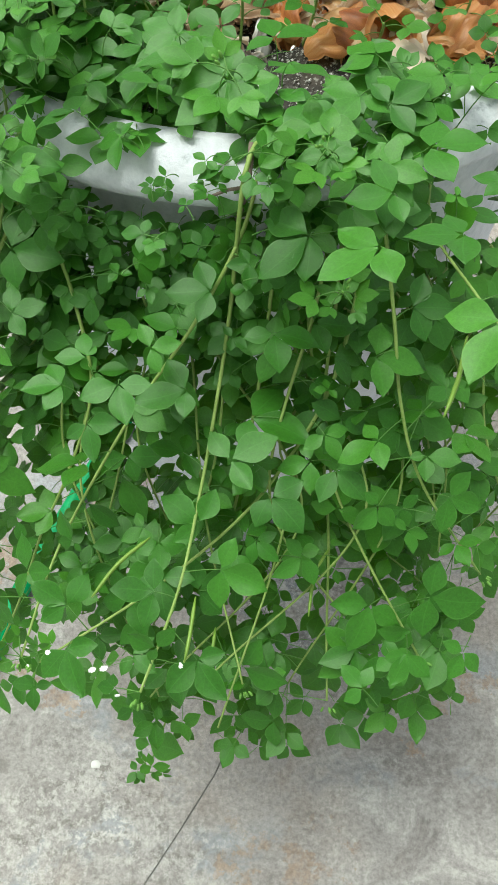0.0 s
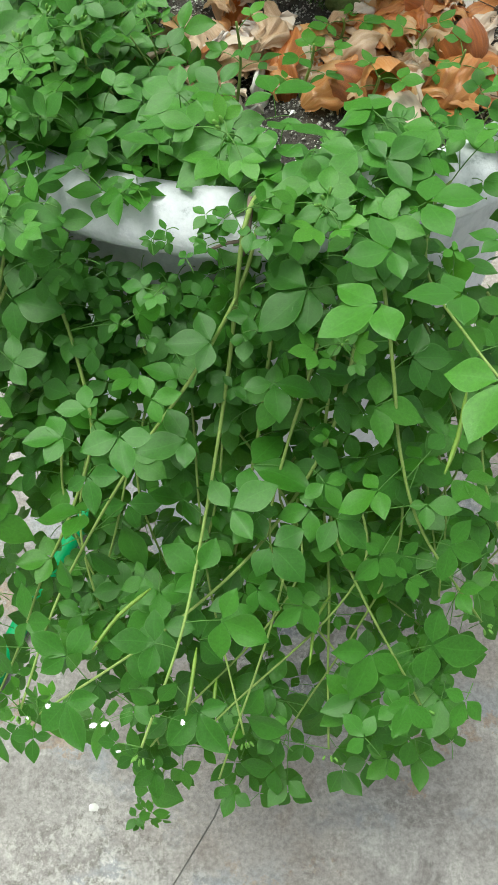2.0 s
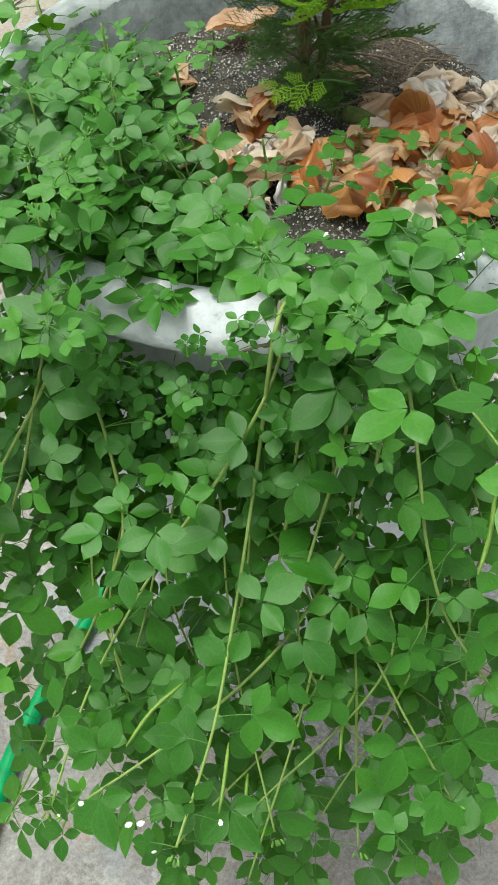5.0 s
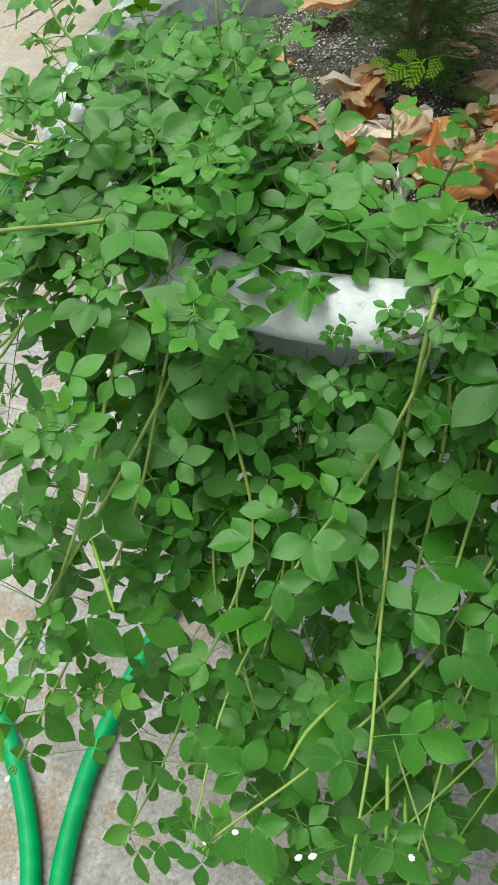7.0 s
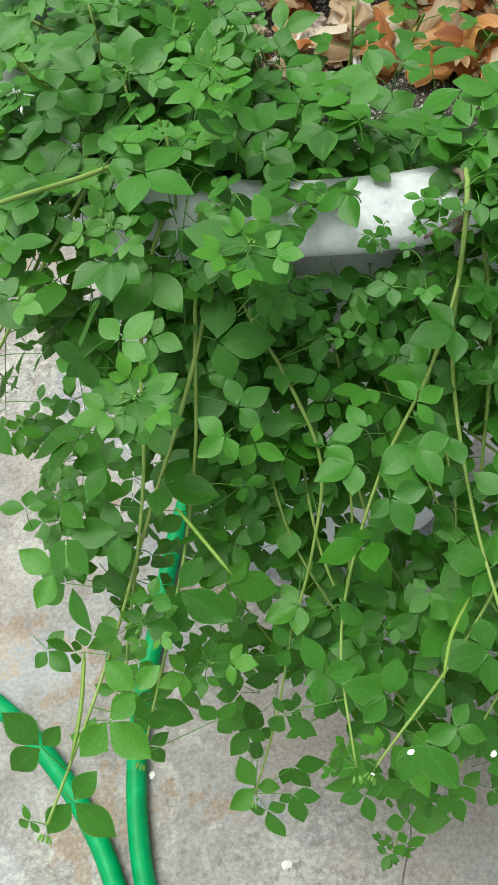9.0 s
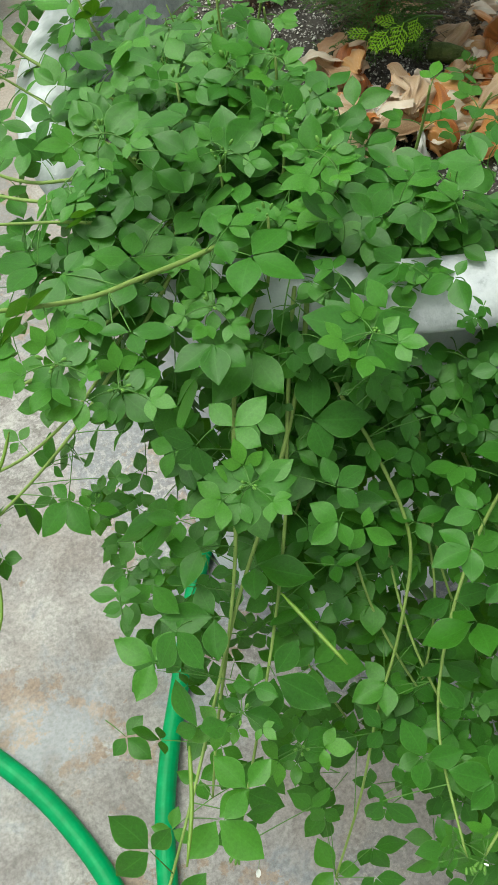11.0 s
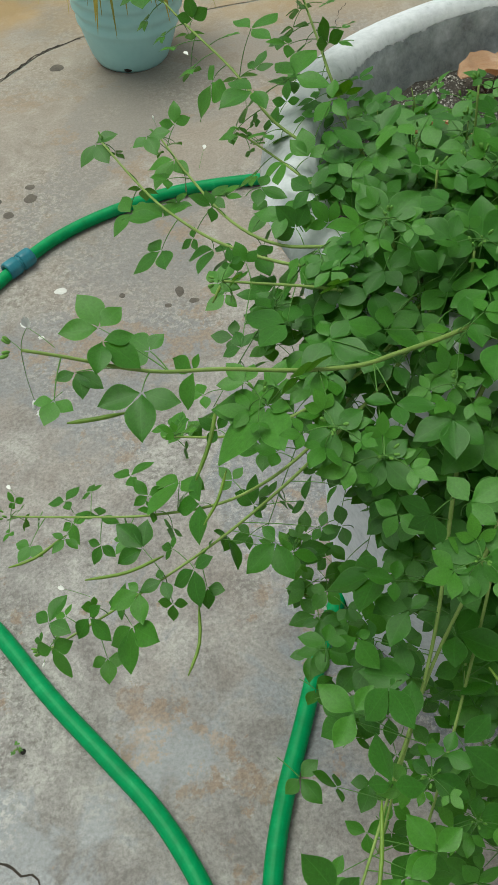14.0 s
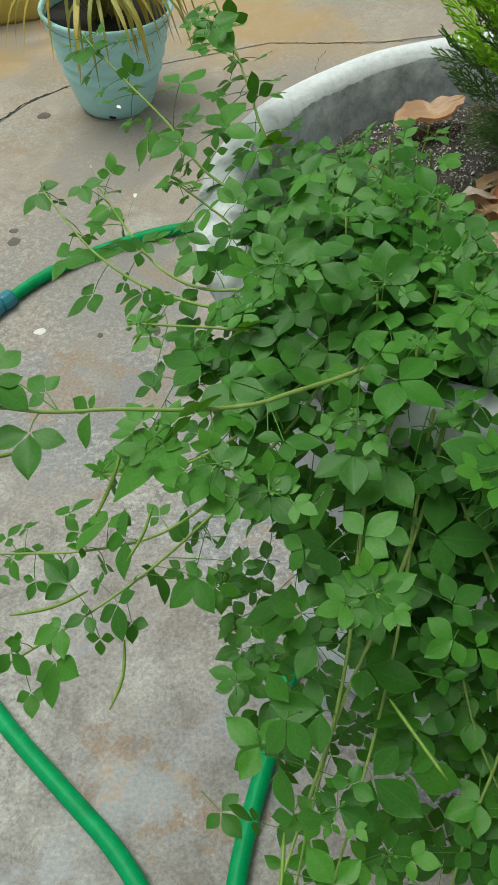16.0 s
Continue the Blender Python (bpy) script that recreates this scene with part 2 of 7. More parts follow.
def planter_material():
    """White limewash over grey cement: painted outside and over the lip, bare and mottled inside."""
    m, n, l, p = nodes_of("painted_cement")
    co = n.new("ShaderNodeTexCoord").outputs["Object"]
    flat = n.new("ShaderNodeVectorMath")
    flat.operation = "MULTIPLY"
    flat.inputs[1].default_value = (1, 1, 0)
    l.new(co, flat.inputs[0])
    length = n.new("ShaderNodeVectorMath")
    length.operation = "LENGTH"
    l.new(flat.outputs[0], length.inputs[0])
    sep = n.new("ShaderNodeSeparateXYZ")
    l.new(co, sep.inputs[0])
    wob, mott, fine = tex(n, l, co, 24.0, 12, 0.72), tex(n, l, co, 30.0, 10, 0.75), tex(n, l, co, 160.0, 5, 0.65)
    r = calc(n, l, "ADD", length.outputs["Value"], calc(n, l, "MULTIPLY", calc(n, l, "SUBTRACT", wob.outputs[0], 0.5), 0.0075))
    painted = n.new("ShaderNodeMapRange")
    painted.inputs[1].default_value, painted.inputs[2].default_value = 0.1936, 0.1939
    l.new(r, painted.inputs[0])
    low = n.new("ShaderNodeMapRange")
    low.inputs[1].default_value, low.inputs[2].default_value = 0.5, 0.49
    l.new(sep.outputs[2], low.inputs[0])
    painted = calc(n, l, "MAXIMUM", painted.outputs[0], low.outputs[0])
    grey = ramp(n, l, mott.outputs[0], [(0.37, (0.19, 0.205, 0.225)), (0.45, (0.30, 0.325, 0.36)), (0.54, (0.41, 0.44, 0.485)), (0.64, (0.56, 0.59, 0.64))])
    white = ramp(n, l, calc(n, l, "ADD", calc(n, l, "MULTIPLY", mott.outputs[0], 0.5), calc(n, l, "MULTIPLY", fine.outputs[0], 0.5)), [(0.34, (0.36, 0.39, 0.44)), (0.42, (0.62, 0.64, 0.70)), (0.55, (0.73, 0.745, 0.81)), (0.7, (0.78, 0.79, 0.85))])
    l.new(mix(n, l, grey, white, painted), p.inputs["Base Color"])
    p.inputs["Roughness"].default_value = 0.75
    h = calc(n, l, "ADD", calc(n, l, "MULTIPLY", mott.outputs[0], 0.6), calc(n, l, "MULTIPLY_ADD", fine.outputs[0], 0.4, calc(n, l, "MULTIPLY", painted, 0.18)))
    bump(n, l, p, h, 0.45, 0.006)
    return m


def soil_material():
    m, n, l, p = nodes_of("dark_gritty_soil")
    co = n.new("ShaderNodeTexCoord").outputs["Object"]
    a, b = tex(n, l, co, 18.0, 6), tex(n, l, co, 260.0, 4, 0.7)
    c = ramp(n, l, a.outputs[0], [(0.3, (0.028, 0.025, 0.023)), (0.55, (0.07, 0.061, 0.054)), (0.75, (0.16, 0.128, 0.098))])
    c = mix(n, l, c, (0.42, 0.40, 0.38), ramp(n, l, b.outputs[0], [(0.58, (0, 0, 0)), (0.68, (1, 1, 1))]))
    l.new(c, p.inputs["Base Color"])
    p.inputs["Roughness"].default_value = 0.95
    bump(n, l, p, b.outputs[0], 0.8, 0.004)
    return m


def skin_material(name, stops, through_colour):
    m, n, l, p = nodes_of(name)
    uv = n.new("ShaderNodeUVMap").outputs[0]
    co = n.new("ShaderNodeTexCoord").outputs["Object"]
    info = n.new("ShaderNodeObjectInfo")
    sep = n.new("ShaderNodeSeparateXYZ")
    l.new(uv, sep.inputs[0])
    comb = n.new("ShaderNodeCombineXYZ")
    l.new(calc(n, l, "MULTIPLY", sep.outputs[0], 15.0), comb.inputs[0])
    l.new(calc(n, l, "MULTIPLY", sep.outputs[1], 1.5), comb.inputs[1])
    l.new(calc(n, l, "MULTIPLY", info.outputs["Random"], 20.0), comb.inputs[2])
    streak = tex(n, l, comb.outputs[0], 1.0, 4)
    blotch = tex(n, l, co, 45.0, 5)
    f = calc(n, l, "ADD", calc(n, l, "MULTIPLY", info.outputs["Random"], 0.38), calc(n, l, "ADD", calc(n, l, "MULTIPLY", streak.outputs[0], 0.42), calc(n, l, "MULTIPLY", blotch.outputs[0], 0.34)))
    c = ramp(n, l, f, stops)
    l.new(c, p.inputs["Base Color"])
    p.inputs["Roughness"].default_value = 0.3
    p.inputs["Specular IOR Level"].default_value = 0.5
    bump(n, l, p, streak.outputs[0], 0.4, 0.003)
    t = n.new("ShaderNodeBsdfTranslucent")
    t.inputs["Color"].default_value = (*through_colour, 1)
    s = n.new("ShaderNodeMixShader")
    s.inputs[0].default_value = 0.2
    l.new(p.outputs[0], s.inputs[1])
    l.new(t.outputs[0], s.inputs[2])
    l.new(s.outputs[0], n["Material Output"].inputs[0])
    return m


DUST = plain("joint_dust", [(0.3, (0.15, 0.15, 0.14)), (0.7, (0.26, 0.26, 0.245))], 0.95, 14, 0.4)
HOSE, CONCRETE, CEMENT, SOIL = hose_material(), concrete_material(), planter_material(), soil_material()
SKIN = skin_material("onion_skin", [(0.30, (0.20, 0.05, 0.018)), (0.42, (0.42, 0.13, 0.04)), (0.54, (0.58, 0.24, 0.075)), (0.68, (0.64, 0.36, 0.16)), (0.85, (0.72, 0.54, 0.34))], (0.9, 0.5, 0.16))
PALE_SKIN = skin_material("pale_dry_skin", [(0.30, (0.30, 0.15, 0.08)), (0.42, (0.52, 0.34, 0.21)), (0.54, (0.66, 0.50, 0.37)), (0.70, (0.73, 0.61, 0.51)), (0.85, (0.77, 0.71, 0.67))], (0.9, 0.68, 0.45))
WHITE_SKIN = skin_material("white_garlic_skin", [(0.25, (0.62, 0.46, 0.40)), (0.45, (0.74, 0.64, 0.60)), (0.6, (0.80, 0.76, 0.74)), (0.85, (0.82, 0.80, 0.80))], (0.85, 0.75, 0.7))
DEAD = skin_material("dead_leaf", [(0.25, (0.28, 0.10, 0.05)), (0.5, (0.46, 0.24, 0.14)), (0.8, (0.60, 0.40, 0.26))], (0.6, 0.25, 0.1))

# ---- building helpers ----
PLACE = {}


def mesh_of(name, bm, material, smooth=True):
    me = bpy.data.meshes.new(name)
    bm.normal_update()
    bm.to_mesh(me)
    bm.free()
    for mat in material if isinstance(material, (list, tuple)) else [material]:
        me.materials.append(mat)
    if smooth:
        me.polygons.foreach_set("use_smooth", [True] * len(me.polygons))
    return me


def put(name, me, parent=None, m=None, label=""):
    """Links one mesh object at the world pose m, under a parent whose pose is known."""
    ob = new(name, me)
    m = m or Matrix.Identity(4)
    PLACE[ob] = m
    if parent:
        ob.parent = parent
        ob.matrix_basis = PLACE[parent].inverted() @ m
    else:
        ob.matrix_basis = m
    if label:
        ob["label"] = label
    return ob


def part(name, bm, material, parent, label="", m=None):
    return put(name, mesh_of(name, bm, material), parent, m, label)


def empty(name, at, label, category, group="", kind=""):
    ob = new(name)
    ob.empty_display_size = 0.02
    ob.matrix_basis = Matrix.Translation(at)
    PLACE[ob] = Matrix.Translation(at)
    return tagged(ob, label, category, group, kind)


def lathe(profile, segments=64, wobble=0.0, seed=0):
    bm = bmesh.new()
    rings = []
    for k, (r, z) in enumerate(profile):
        ring = []
        for i in range(segments):
            a = 2 * math.pi * i / segments
            rr = r + (wobble * noise.noise((math.cos(a) * 2 + seed, math.sin(a) * 2, z * 9)) if wobble else 0)
            ring.append(bm.verts.new((rr * math.cos(a), rr * math.sin(a), z + (wobble * 0.6 * noise.noise((math.cos(a) * 3, math.sin(a) * 3 + seed, 5)) if wobble and r > 0.01 else 0))))
        rings.append(ring)
    for a, b in zip(rings, rings[1:]):
        for i in range(segments):
            j = (i + 1) % segments
            bm.faces.new((a[i], a[j], b[j], b[i]))
    bmesh.ops.recalc_face_normals(bm, faces=bm.faces)
    return bm


def smooth_line(points, step=0.006):
    """A Catmull-Rom line through the points, in even short steps."""
    p = [Vector(q) for q in points]
    p = [2 * p[0] - p[1]] + p + [2 * p[-1] - p[-2]]
    out = []
    for a, b, c, d in zip(p, p[1:], p[2:], p[3:]):
        n = max(2, int((c - b).length / step))
        for i in range(n):
            t = i / n
            out.append(0.5 * (2 * b + (c - a) * t + (2 * a - 5 * b + 4 * c - d) * t * t + (3 * b - a - 3 * c + d) * t ** 3))
    return out + [p[-2]]


def tube(bm, line, radius, sides=6, cap=True):
    """Sweeps a round section along the line; radius is a function of the way from 0 to 1. Lays u along, v round, in metres."""
    uv = bm.loops.layers.uv.verify()
    rings, n, run = [], len(line), 0.0
    side = None
    for i, p in enumerate(line):
        d = (line[min(i + 1, n - 1)] - line[max(i - 1, 0)]).normalized()
        if side is None:
            side = d.cross(Vector((0.3, 0.2, 1))).normalized()
        side = (side - d * side.dot(d)).normalized()
        up = d.cross(side)
        r = radius(i / max(1, n - 1))
        if i:
            run += (p - line[i - 1]).length
        rings.append(([bm.verts.new(p + r * (math.cos(2 * math.pi * k / sides) * side + math.sin(2 * math.pi * k / sides) * up)) for k in range(sides)], run, r))
    for (a, ua, ra), (b, ub, rb) in zip(rings, rings[1:]):
        for k in range(sides):
            j = (k + 1) % sides
            f = bm.faces.new((a[k], a[j], b[j], b[k]))
            for loop, (u, v) in zip(f.loops, ((ua, k), (ua, k + 1), (ub, k + 1), (ub, k))):
                loop[uv].uv = (u * 10, v / sides * 0.7)
    if cap:
        bm.faces.new(list(reversed(rings[0][0])))
        bm.faces.new(rings[-1][0])
    return bm


def aim(at, along, up, size=1.0):
    """A pose at a point whose y runs along and whose z is as near to up as it can be."""
    y = Vector(along).normalized()
    x = y.cross(Vector(up)).normalized()
    z = x.cross(y)
    m = Matrix((x, y, z)).transposed().to_4x4()
    return Matrix.Translation(at) @ m @ Matrix.Scale(size, 4)


# ---- ground: concrete slabs over a darker bed ----
def slab(outline, rng, rough=0.002):
    bm = bmesh.new()
    ring = []
    for (x0, y0), (x1, y1) in zip(outline, outline[1:] + outline[:1]):
        n = max(1, min(60, int(math.hypot(x1 - x0, y1 - y0) / 0.03)))
        for i in range(n):
            t = i / n
            k = rough if i else 0
            ring.append((x0 + (x1 - x0) * t + rng.uniform(-k, k), y0 + (y1 - y0) * t + rng.uniform(-k, k)))
    top = [bm.verts.new((x, y, 0)) for x, y in ring]
    low = [bm.verts.new((x, y, -0.003)) for x, y in ring]
    face = bm.faces.new(top)
    for i in range(len(ring)):
        j = (i + 1) % len(ring)
        bm.faces.new((top[j], top[i], low[i], low[j]))
    bmesh.ops.triangulate(bm, faces=[face])
    bmesh.ops.recalc_face_normals(bm, faces=bm.faces)
    return bm


def build_ground():
    bm = bmesh.new()
    bmesh.ops.create_grid(bm, x_segments=2, y_segments=2, size=150)
    ground = put("ground", mesh_of("ground", bm, DUST), None, Matrix.Translation((0, 0, -0.0016)))
    tagged(ground, "sandy ground under the worn concrete slabs", "ground", kind="structure")
    rng = random.Random(4)
    back = [(-5, 1.2), (-1.3, 1.62), (-0.618, 1.954), (-0.524, 2.064), (-0.434, 2.122), (-0.2, 2.17), (0.06, 2.205), (0.165, 2.172), (0.317, 2.134), (0.6, 2.12), (6, 2.0)]
    crack = [(0.5, 2.12), (0.42, 1.3), (0.28, 0.75), (0.1, 0.45), (-0.004, 0.285), (-0.02, 0.251), (-0.051, 0.202), (-0.083, 0.154), (-0.4, -0.33), (-2.5, -4)]
    w = 0.0009
    left = [(-2.5 - w, -4), (-5, -4)] + [(x, y - 0.003) for x, y in back[:9]] + [(0.5 - w, 2.112)] + [(x - w, y) for x, y in crack[1:-1]]
    right = [(-2.5 + w, -4)] + [(x + w, y) for x, y in reversed(crack[1:-1])] + [(0.5 + w, 2.112), (0.6, 2.116), (6, 1.996), (6, -4)]
    far = [(x, y + 0.003) for x, y in back] + [(6, 6), (-5, 6)]
    floor = empty("floor", (0, 0, 0), "weathered grey concrete floor slabs with stains and cracks", "floor", kind="structure")
    for outline in (left, right, far):
        put("slab", mesh_of("slab", slab(outline, rng), CONCRETE, False), floor)
    return floor


build_ground()


def build_back_wall():
    """The foot of a low cream kerb behind the blue pot."""
    bm = bmesh.new()
    bmesh.ops.create_cube(bm, size=1)
    bmesh.ops.scale(bm, vec=(3.2, 0.12, 0.16), verts=bm.verts)
    bmesh.ops.bevel(bm, geom=bm.edges, offset=0.008, segments=2, affect="EDGES")
    tagged(put("low_kerb", mesh_of("low_kerb", bm, CREAM), None, pose(-1.98, 2.44, 0.08, 0, 0, 5)), "low cream-painted kerb at the back of the floor", "kerb", kind="structure")


build_back_wall()


def build_shade_wall():
    """An unseen plain wall, added behind the camera to keep skylight off the front."""
    bm = bmesh.new()
    bmesh.ops.create_cube(bm, size=1)
    bmesh.ops.scale(bm, vec=(9.0, 0.2, 3.0), verts=bm.verts)
    tagged(put("wall_south", mesh_of("wall_south", bm, PLASTER, False), None, pose(0, -1.7, 1.5)), "plain pale grey unseen wall added to block skylight", "wall", kind="structure")


build_shade_wall()

# ---- the planter ----
CX, CY, RIM = 0.035, 0.69, 0.58
BODY_PROFILE = [(0.0, 0.012), (0.14, 0.012), (0.158, 0.0), (0.166, 0.006), (0.17, 0.03), (0.176, 0.12), (0.184, 0.24), (0.193, 0.36), (0.202, 0.46), (0.207, 0.53), (0.208, 0.5525), (0.2, 0.5525)]
RIM_PROFILE = [(0.196, 0.5535), (0.212, 0.5535), (0.224, 0.5545), (0.2300, 0.5575), (0.2320, 0.562), (0.2305, 0.567), (0.2255, 0.5725), (0.217, 0.578), (0.207, 0.581), (0.199, 0.579), (0.1935, 0.571), (0.188, 0.552), (0.183, 0.536), (0.178, 0.52), (0.173, 0.505), (0.165, 0.45), (0.155, 0.2), (0.0, 0.2)]
planter = empty("planter", (CX, CY, 0), "round white-painted cement planter with bare grey inside", "planter")
part("body", lathe(BODY_PROFILE, 96, 0.0035), CEMENT, planter, "", Matrix.Translation((CX, CY, 0)))
part("rim", lathe(RIM_PROFILE, 96, 0.0035), CEMENT, planter, "thick white rim over a grey inner wall", Matrix.Translation((CX, CY, 0)))


def soil_height(x, y):
    r = math.hypot(x - CX, y - CY)
    return 0.532 + 0.010 * (1 - (r / 0.19) ** 2) + 0.006 * noise.noise((x * 22, y * 22, 3)) + 0.003 * noise.noise((x * 70, y * 70, 8))


def build_soil():
    bm = bmesh.new()
    rings, seg = 26, 80
    grid = [[bm.verts.new((CX, CY, soil_height(CX, CY)))]]
    for i in range(1, rings + 1):
        r = 0.192 * i / rings
        grid.append([])
        for k in range(seg):
            a = 2 * math.pi * k / seg
            x, y = CX + r * math.cos(a), CY + r * math.sin(a)
            grid[i].append(bm.verts.new((x, y, soil_height(x, y))))
    for k in range(seg):
        bm.faces.new((grid[0][0], grid[1][k], grid[1][(k + 1) % seg]))
        for a, b in zip(grid[1:], grid[2:]):
            bm.faces.new((a[k], b[k], b[(k + 1) % seg], a[(k + 1) % seg]))
    tagged(part("soil", bm, SOIL, None), "dark crumbly soil with white grit in the planter", "soil", kind="stuff")
    rng = random.Random(9)
    bm = bmesh.new()
    for _ in range(12000):
        a, r = rng.uniform(0, 2 * math.pi), 0.178 * math.sqrt(rng.random())
        x, y = CX + r * math.cos(a), CY + r * math.sin(a)
        k = rng.uniform(0.0005, 0.0014) * (1.7 if rng.random() < 0.08 else 1)
        z = soil_height(x, y) + k * 0.3
        v = [bm.verts.new((x + k * dx * rng.uniform(0.6, 1.2), y + k * dy * rng.uniform(0.6, 1.2), z + k * (dz + rng.uniform(-0.25, 0.25)))) for dx, dy, dz in ((1, 0, 0), (0, 1, 0), (-1, 0, 0), (0, -1, 0), (0.2, 0.1, 0.8), (0, 0, -0.7))]
        for q in range(4):
            bm.faces.new((v[q], v[(q + 1) % 4], v[4]))
            bm.faces.new((v[(q + 1) % 4], v[q], v[5]))
    grit = plain("coral_grit", [(0.38, (0.02, 0.018, 0.016)), (0.46, (0.10, 0.09, 0.08)), (0.52, (0.40, 0.38, 0.36)), (0.58, (0.76, 0.75, 0.73))], 0.9, 500, 0.2)
    tagged(put("grit", mesh_of("grit", bm, grit, False)), "loose pale grit scattered on the dark soil", "grit", kind="stuff")
    bm = bmesh.new()
    for k in range(700):
        a = rng.uniform(-0.6, 1.5)
        r = 0.172 * math.sqrt(rng.uniform(0.15, 1))
        x, y = CX + r * math.cos(a), CY + r * math.sin(a)
        z = soil_height(x, y) + rng.uniform(0.001, 0.008)
        d = rng.uniform(0, math.pi)
        ln = rng.uniform(0.005, 0.026)
        w = Vector((math.cos(d), math.sin(d), rng.uniform(-0.15, 0.15))) * ln
        mid = Vector((x, y, z + rng.uniform(0, 0.004)))
        bow = Vector((-math.sin(d), math.cos(d), 0.3)) * ln * rng.uniform(-0.4, 0.4)
        thin = rng.uniform(0.00018, 0.00045)
        tube(bm, smooth_line([mid - w, mid + bow, mid + w], 0.006), lambda t: thin, 3, False)
    tagged(part("straw", bm, STRAW, None), "dry brown roots and straw lying on the soil", "straw", kind="stuff")


build_soil()


# ---- hoses ----
HR = 0.0101


def hose(points, label):
    line = smooth_line([(x, y, HR + 0.0004) for x, y in points], 0.012)
    ob = part("garden_hose", tube(bmesh.new(), line, lambda t: HR, 16), HOSE, None)
    return tagged(ob, label, "hose", "garden hose lengths")


hose([(-0.95, 0.98), (-0.80, 0.88), (-0.68, 0.80), (-0.600, 0.752), (-0.540, 0.687), (-0.478, 0.600), (-0.420, 0.528), (-0.369, 0.464), (-0.335, 0.405), (-0.312, 0.348), (-0.298, 0.288), (-0.294, 0.2), (-0.296, 0.06), (-0.33, -0.2)], "green rubber garden hose curving over the concrete floor")
hose([(-0.262, -0.2), (-0.262, 0.06), (-0.267, 0.2), (-0.270, 0.30), (-0.257, 0.385), (-0.234, 0.455), (-0.204, 0.522), (-0.178, 0.582), (-0.160, 0.620), (-0.145, 0.648), (-0.133, 0.667)], "green rubber garden hose ending at the planter foot")
hose([(-0.83, 0.80), (-0.72, 1.08), (-0.63, 1.235), (-0.576, 1.303), (-0.522, 1.364), (-0.465, 1.413), (-0.385, 1.456), (-0.281, 1.489), (-0.178, 1.498), (-0.06, 1.49), (0.1, 1.46), (0.4, 1.36)], "green rubber garden hose arching behind the planter")


def build_connector():
    mid, along = Vector((-0.537, 1.3475, HR + 0.004)), Vector((0.054, 0.049, 0)).normalized()
    thing = empty("hose_connector", mid - Vector((0, 0, 0.0154)), "teal-blue plastic hose connector with two ribbed nuts", "hose connector")
    for s, name in ((-1, "nut"), (1, "nut")):
        prof = [(HR * 0.98, -0.013), (0.0148, -0.013), (0.0157, -0.010), (0.0157, 0.008), (0.0146, 0.011), (HR * 0.98, 0.011)]
        bm = bmesh.new()
        seg, rings = 32, []
        for r, z in prof:
            rings.append([bm.verts.new(((r - (0.0009 if k % 4 < 1 and r > 0.0147 else 0)) * math.cos(2 * math.pi * k / seg), (r - (0.0009 if k % 4 < 1 and r > 0.0147 else 0)) * math.sin(2 * math.pi * k / seg), z)) for k in range(seg)])
        for a, b in zip(rings, rings[1:] + rings[:1]):
            for k in range(seg):
                bm.faces.new((a[k], a[(k + 1) % seg], b[(k + 1) % seg], b[k]))
        bmesh.ops.recalc_face_normals(bm, faces=bm.faces)
        turn = along.to_track_quat("Z", "Y").to_matrix().to_4x4()
        part(name, bm, CONNECTOR, thing, "", Matrix.Translation(mid + along * s * 0.0155) @ turn @ (Matrix.Identity(4) if s > 0 else Matrix.Rotation(math.pi, 4, "X")))
    part("collar", tube(bmesh.new(), [mid - along * 0.006, mid, mid + along * 0.006], lambda t: 0.0128, 20), CONNECTOR, thing)


build_connector()


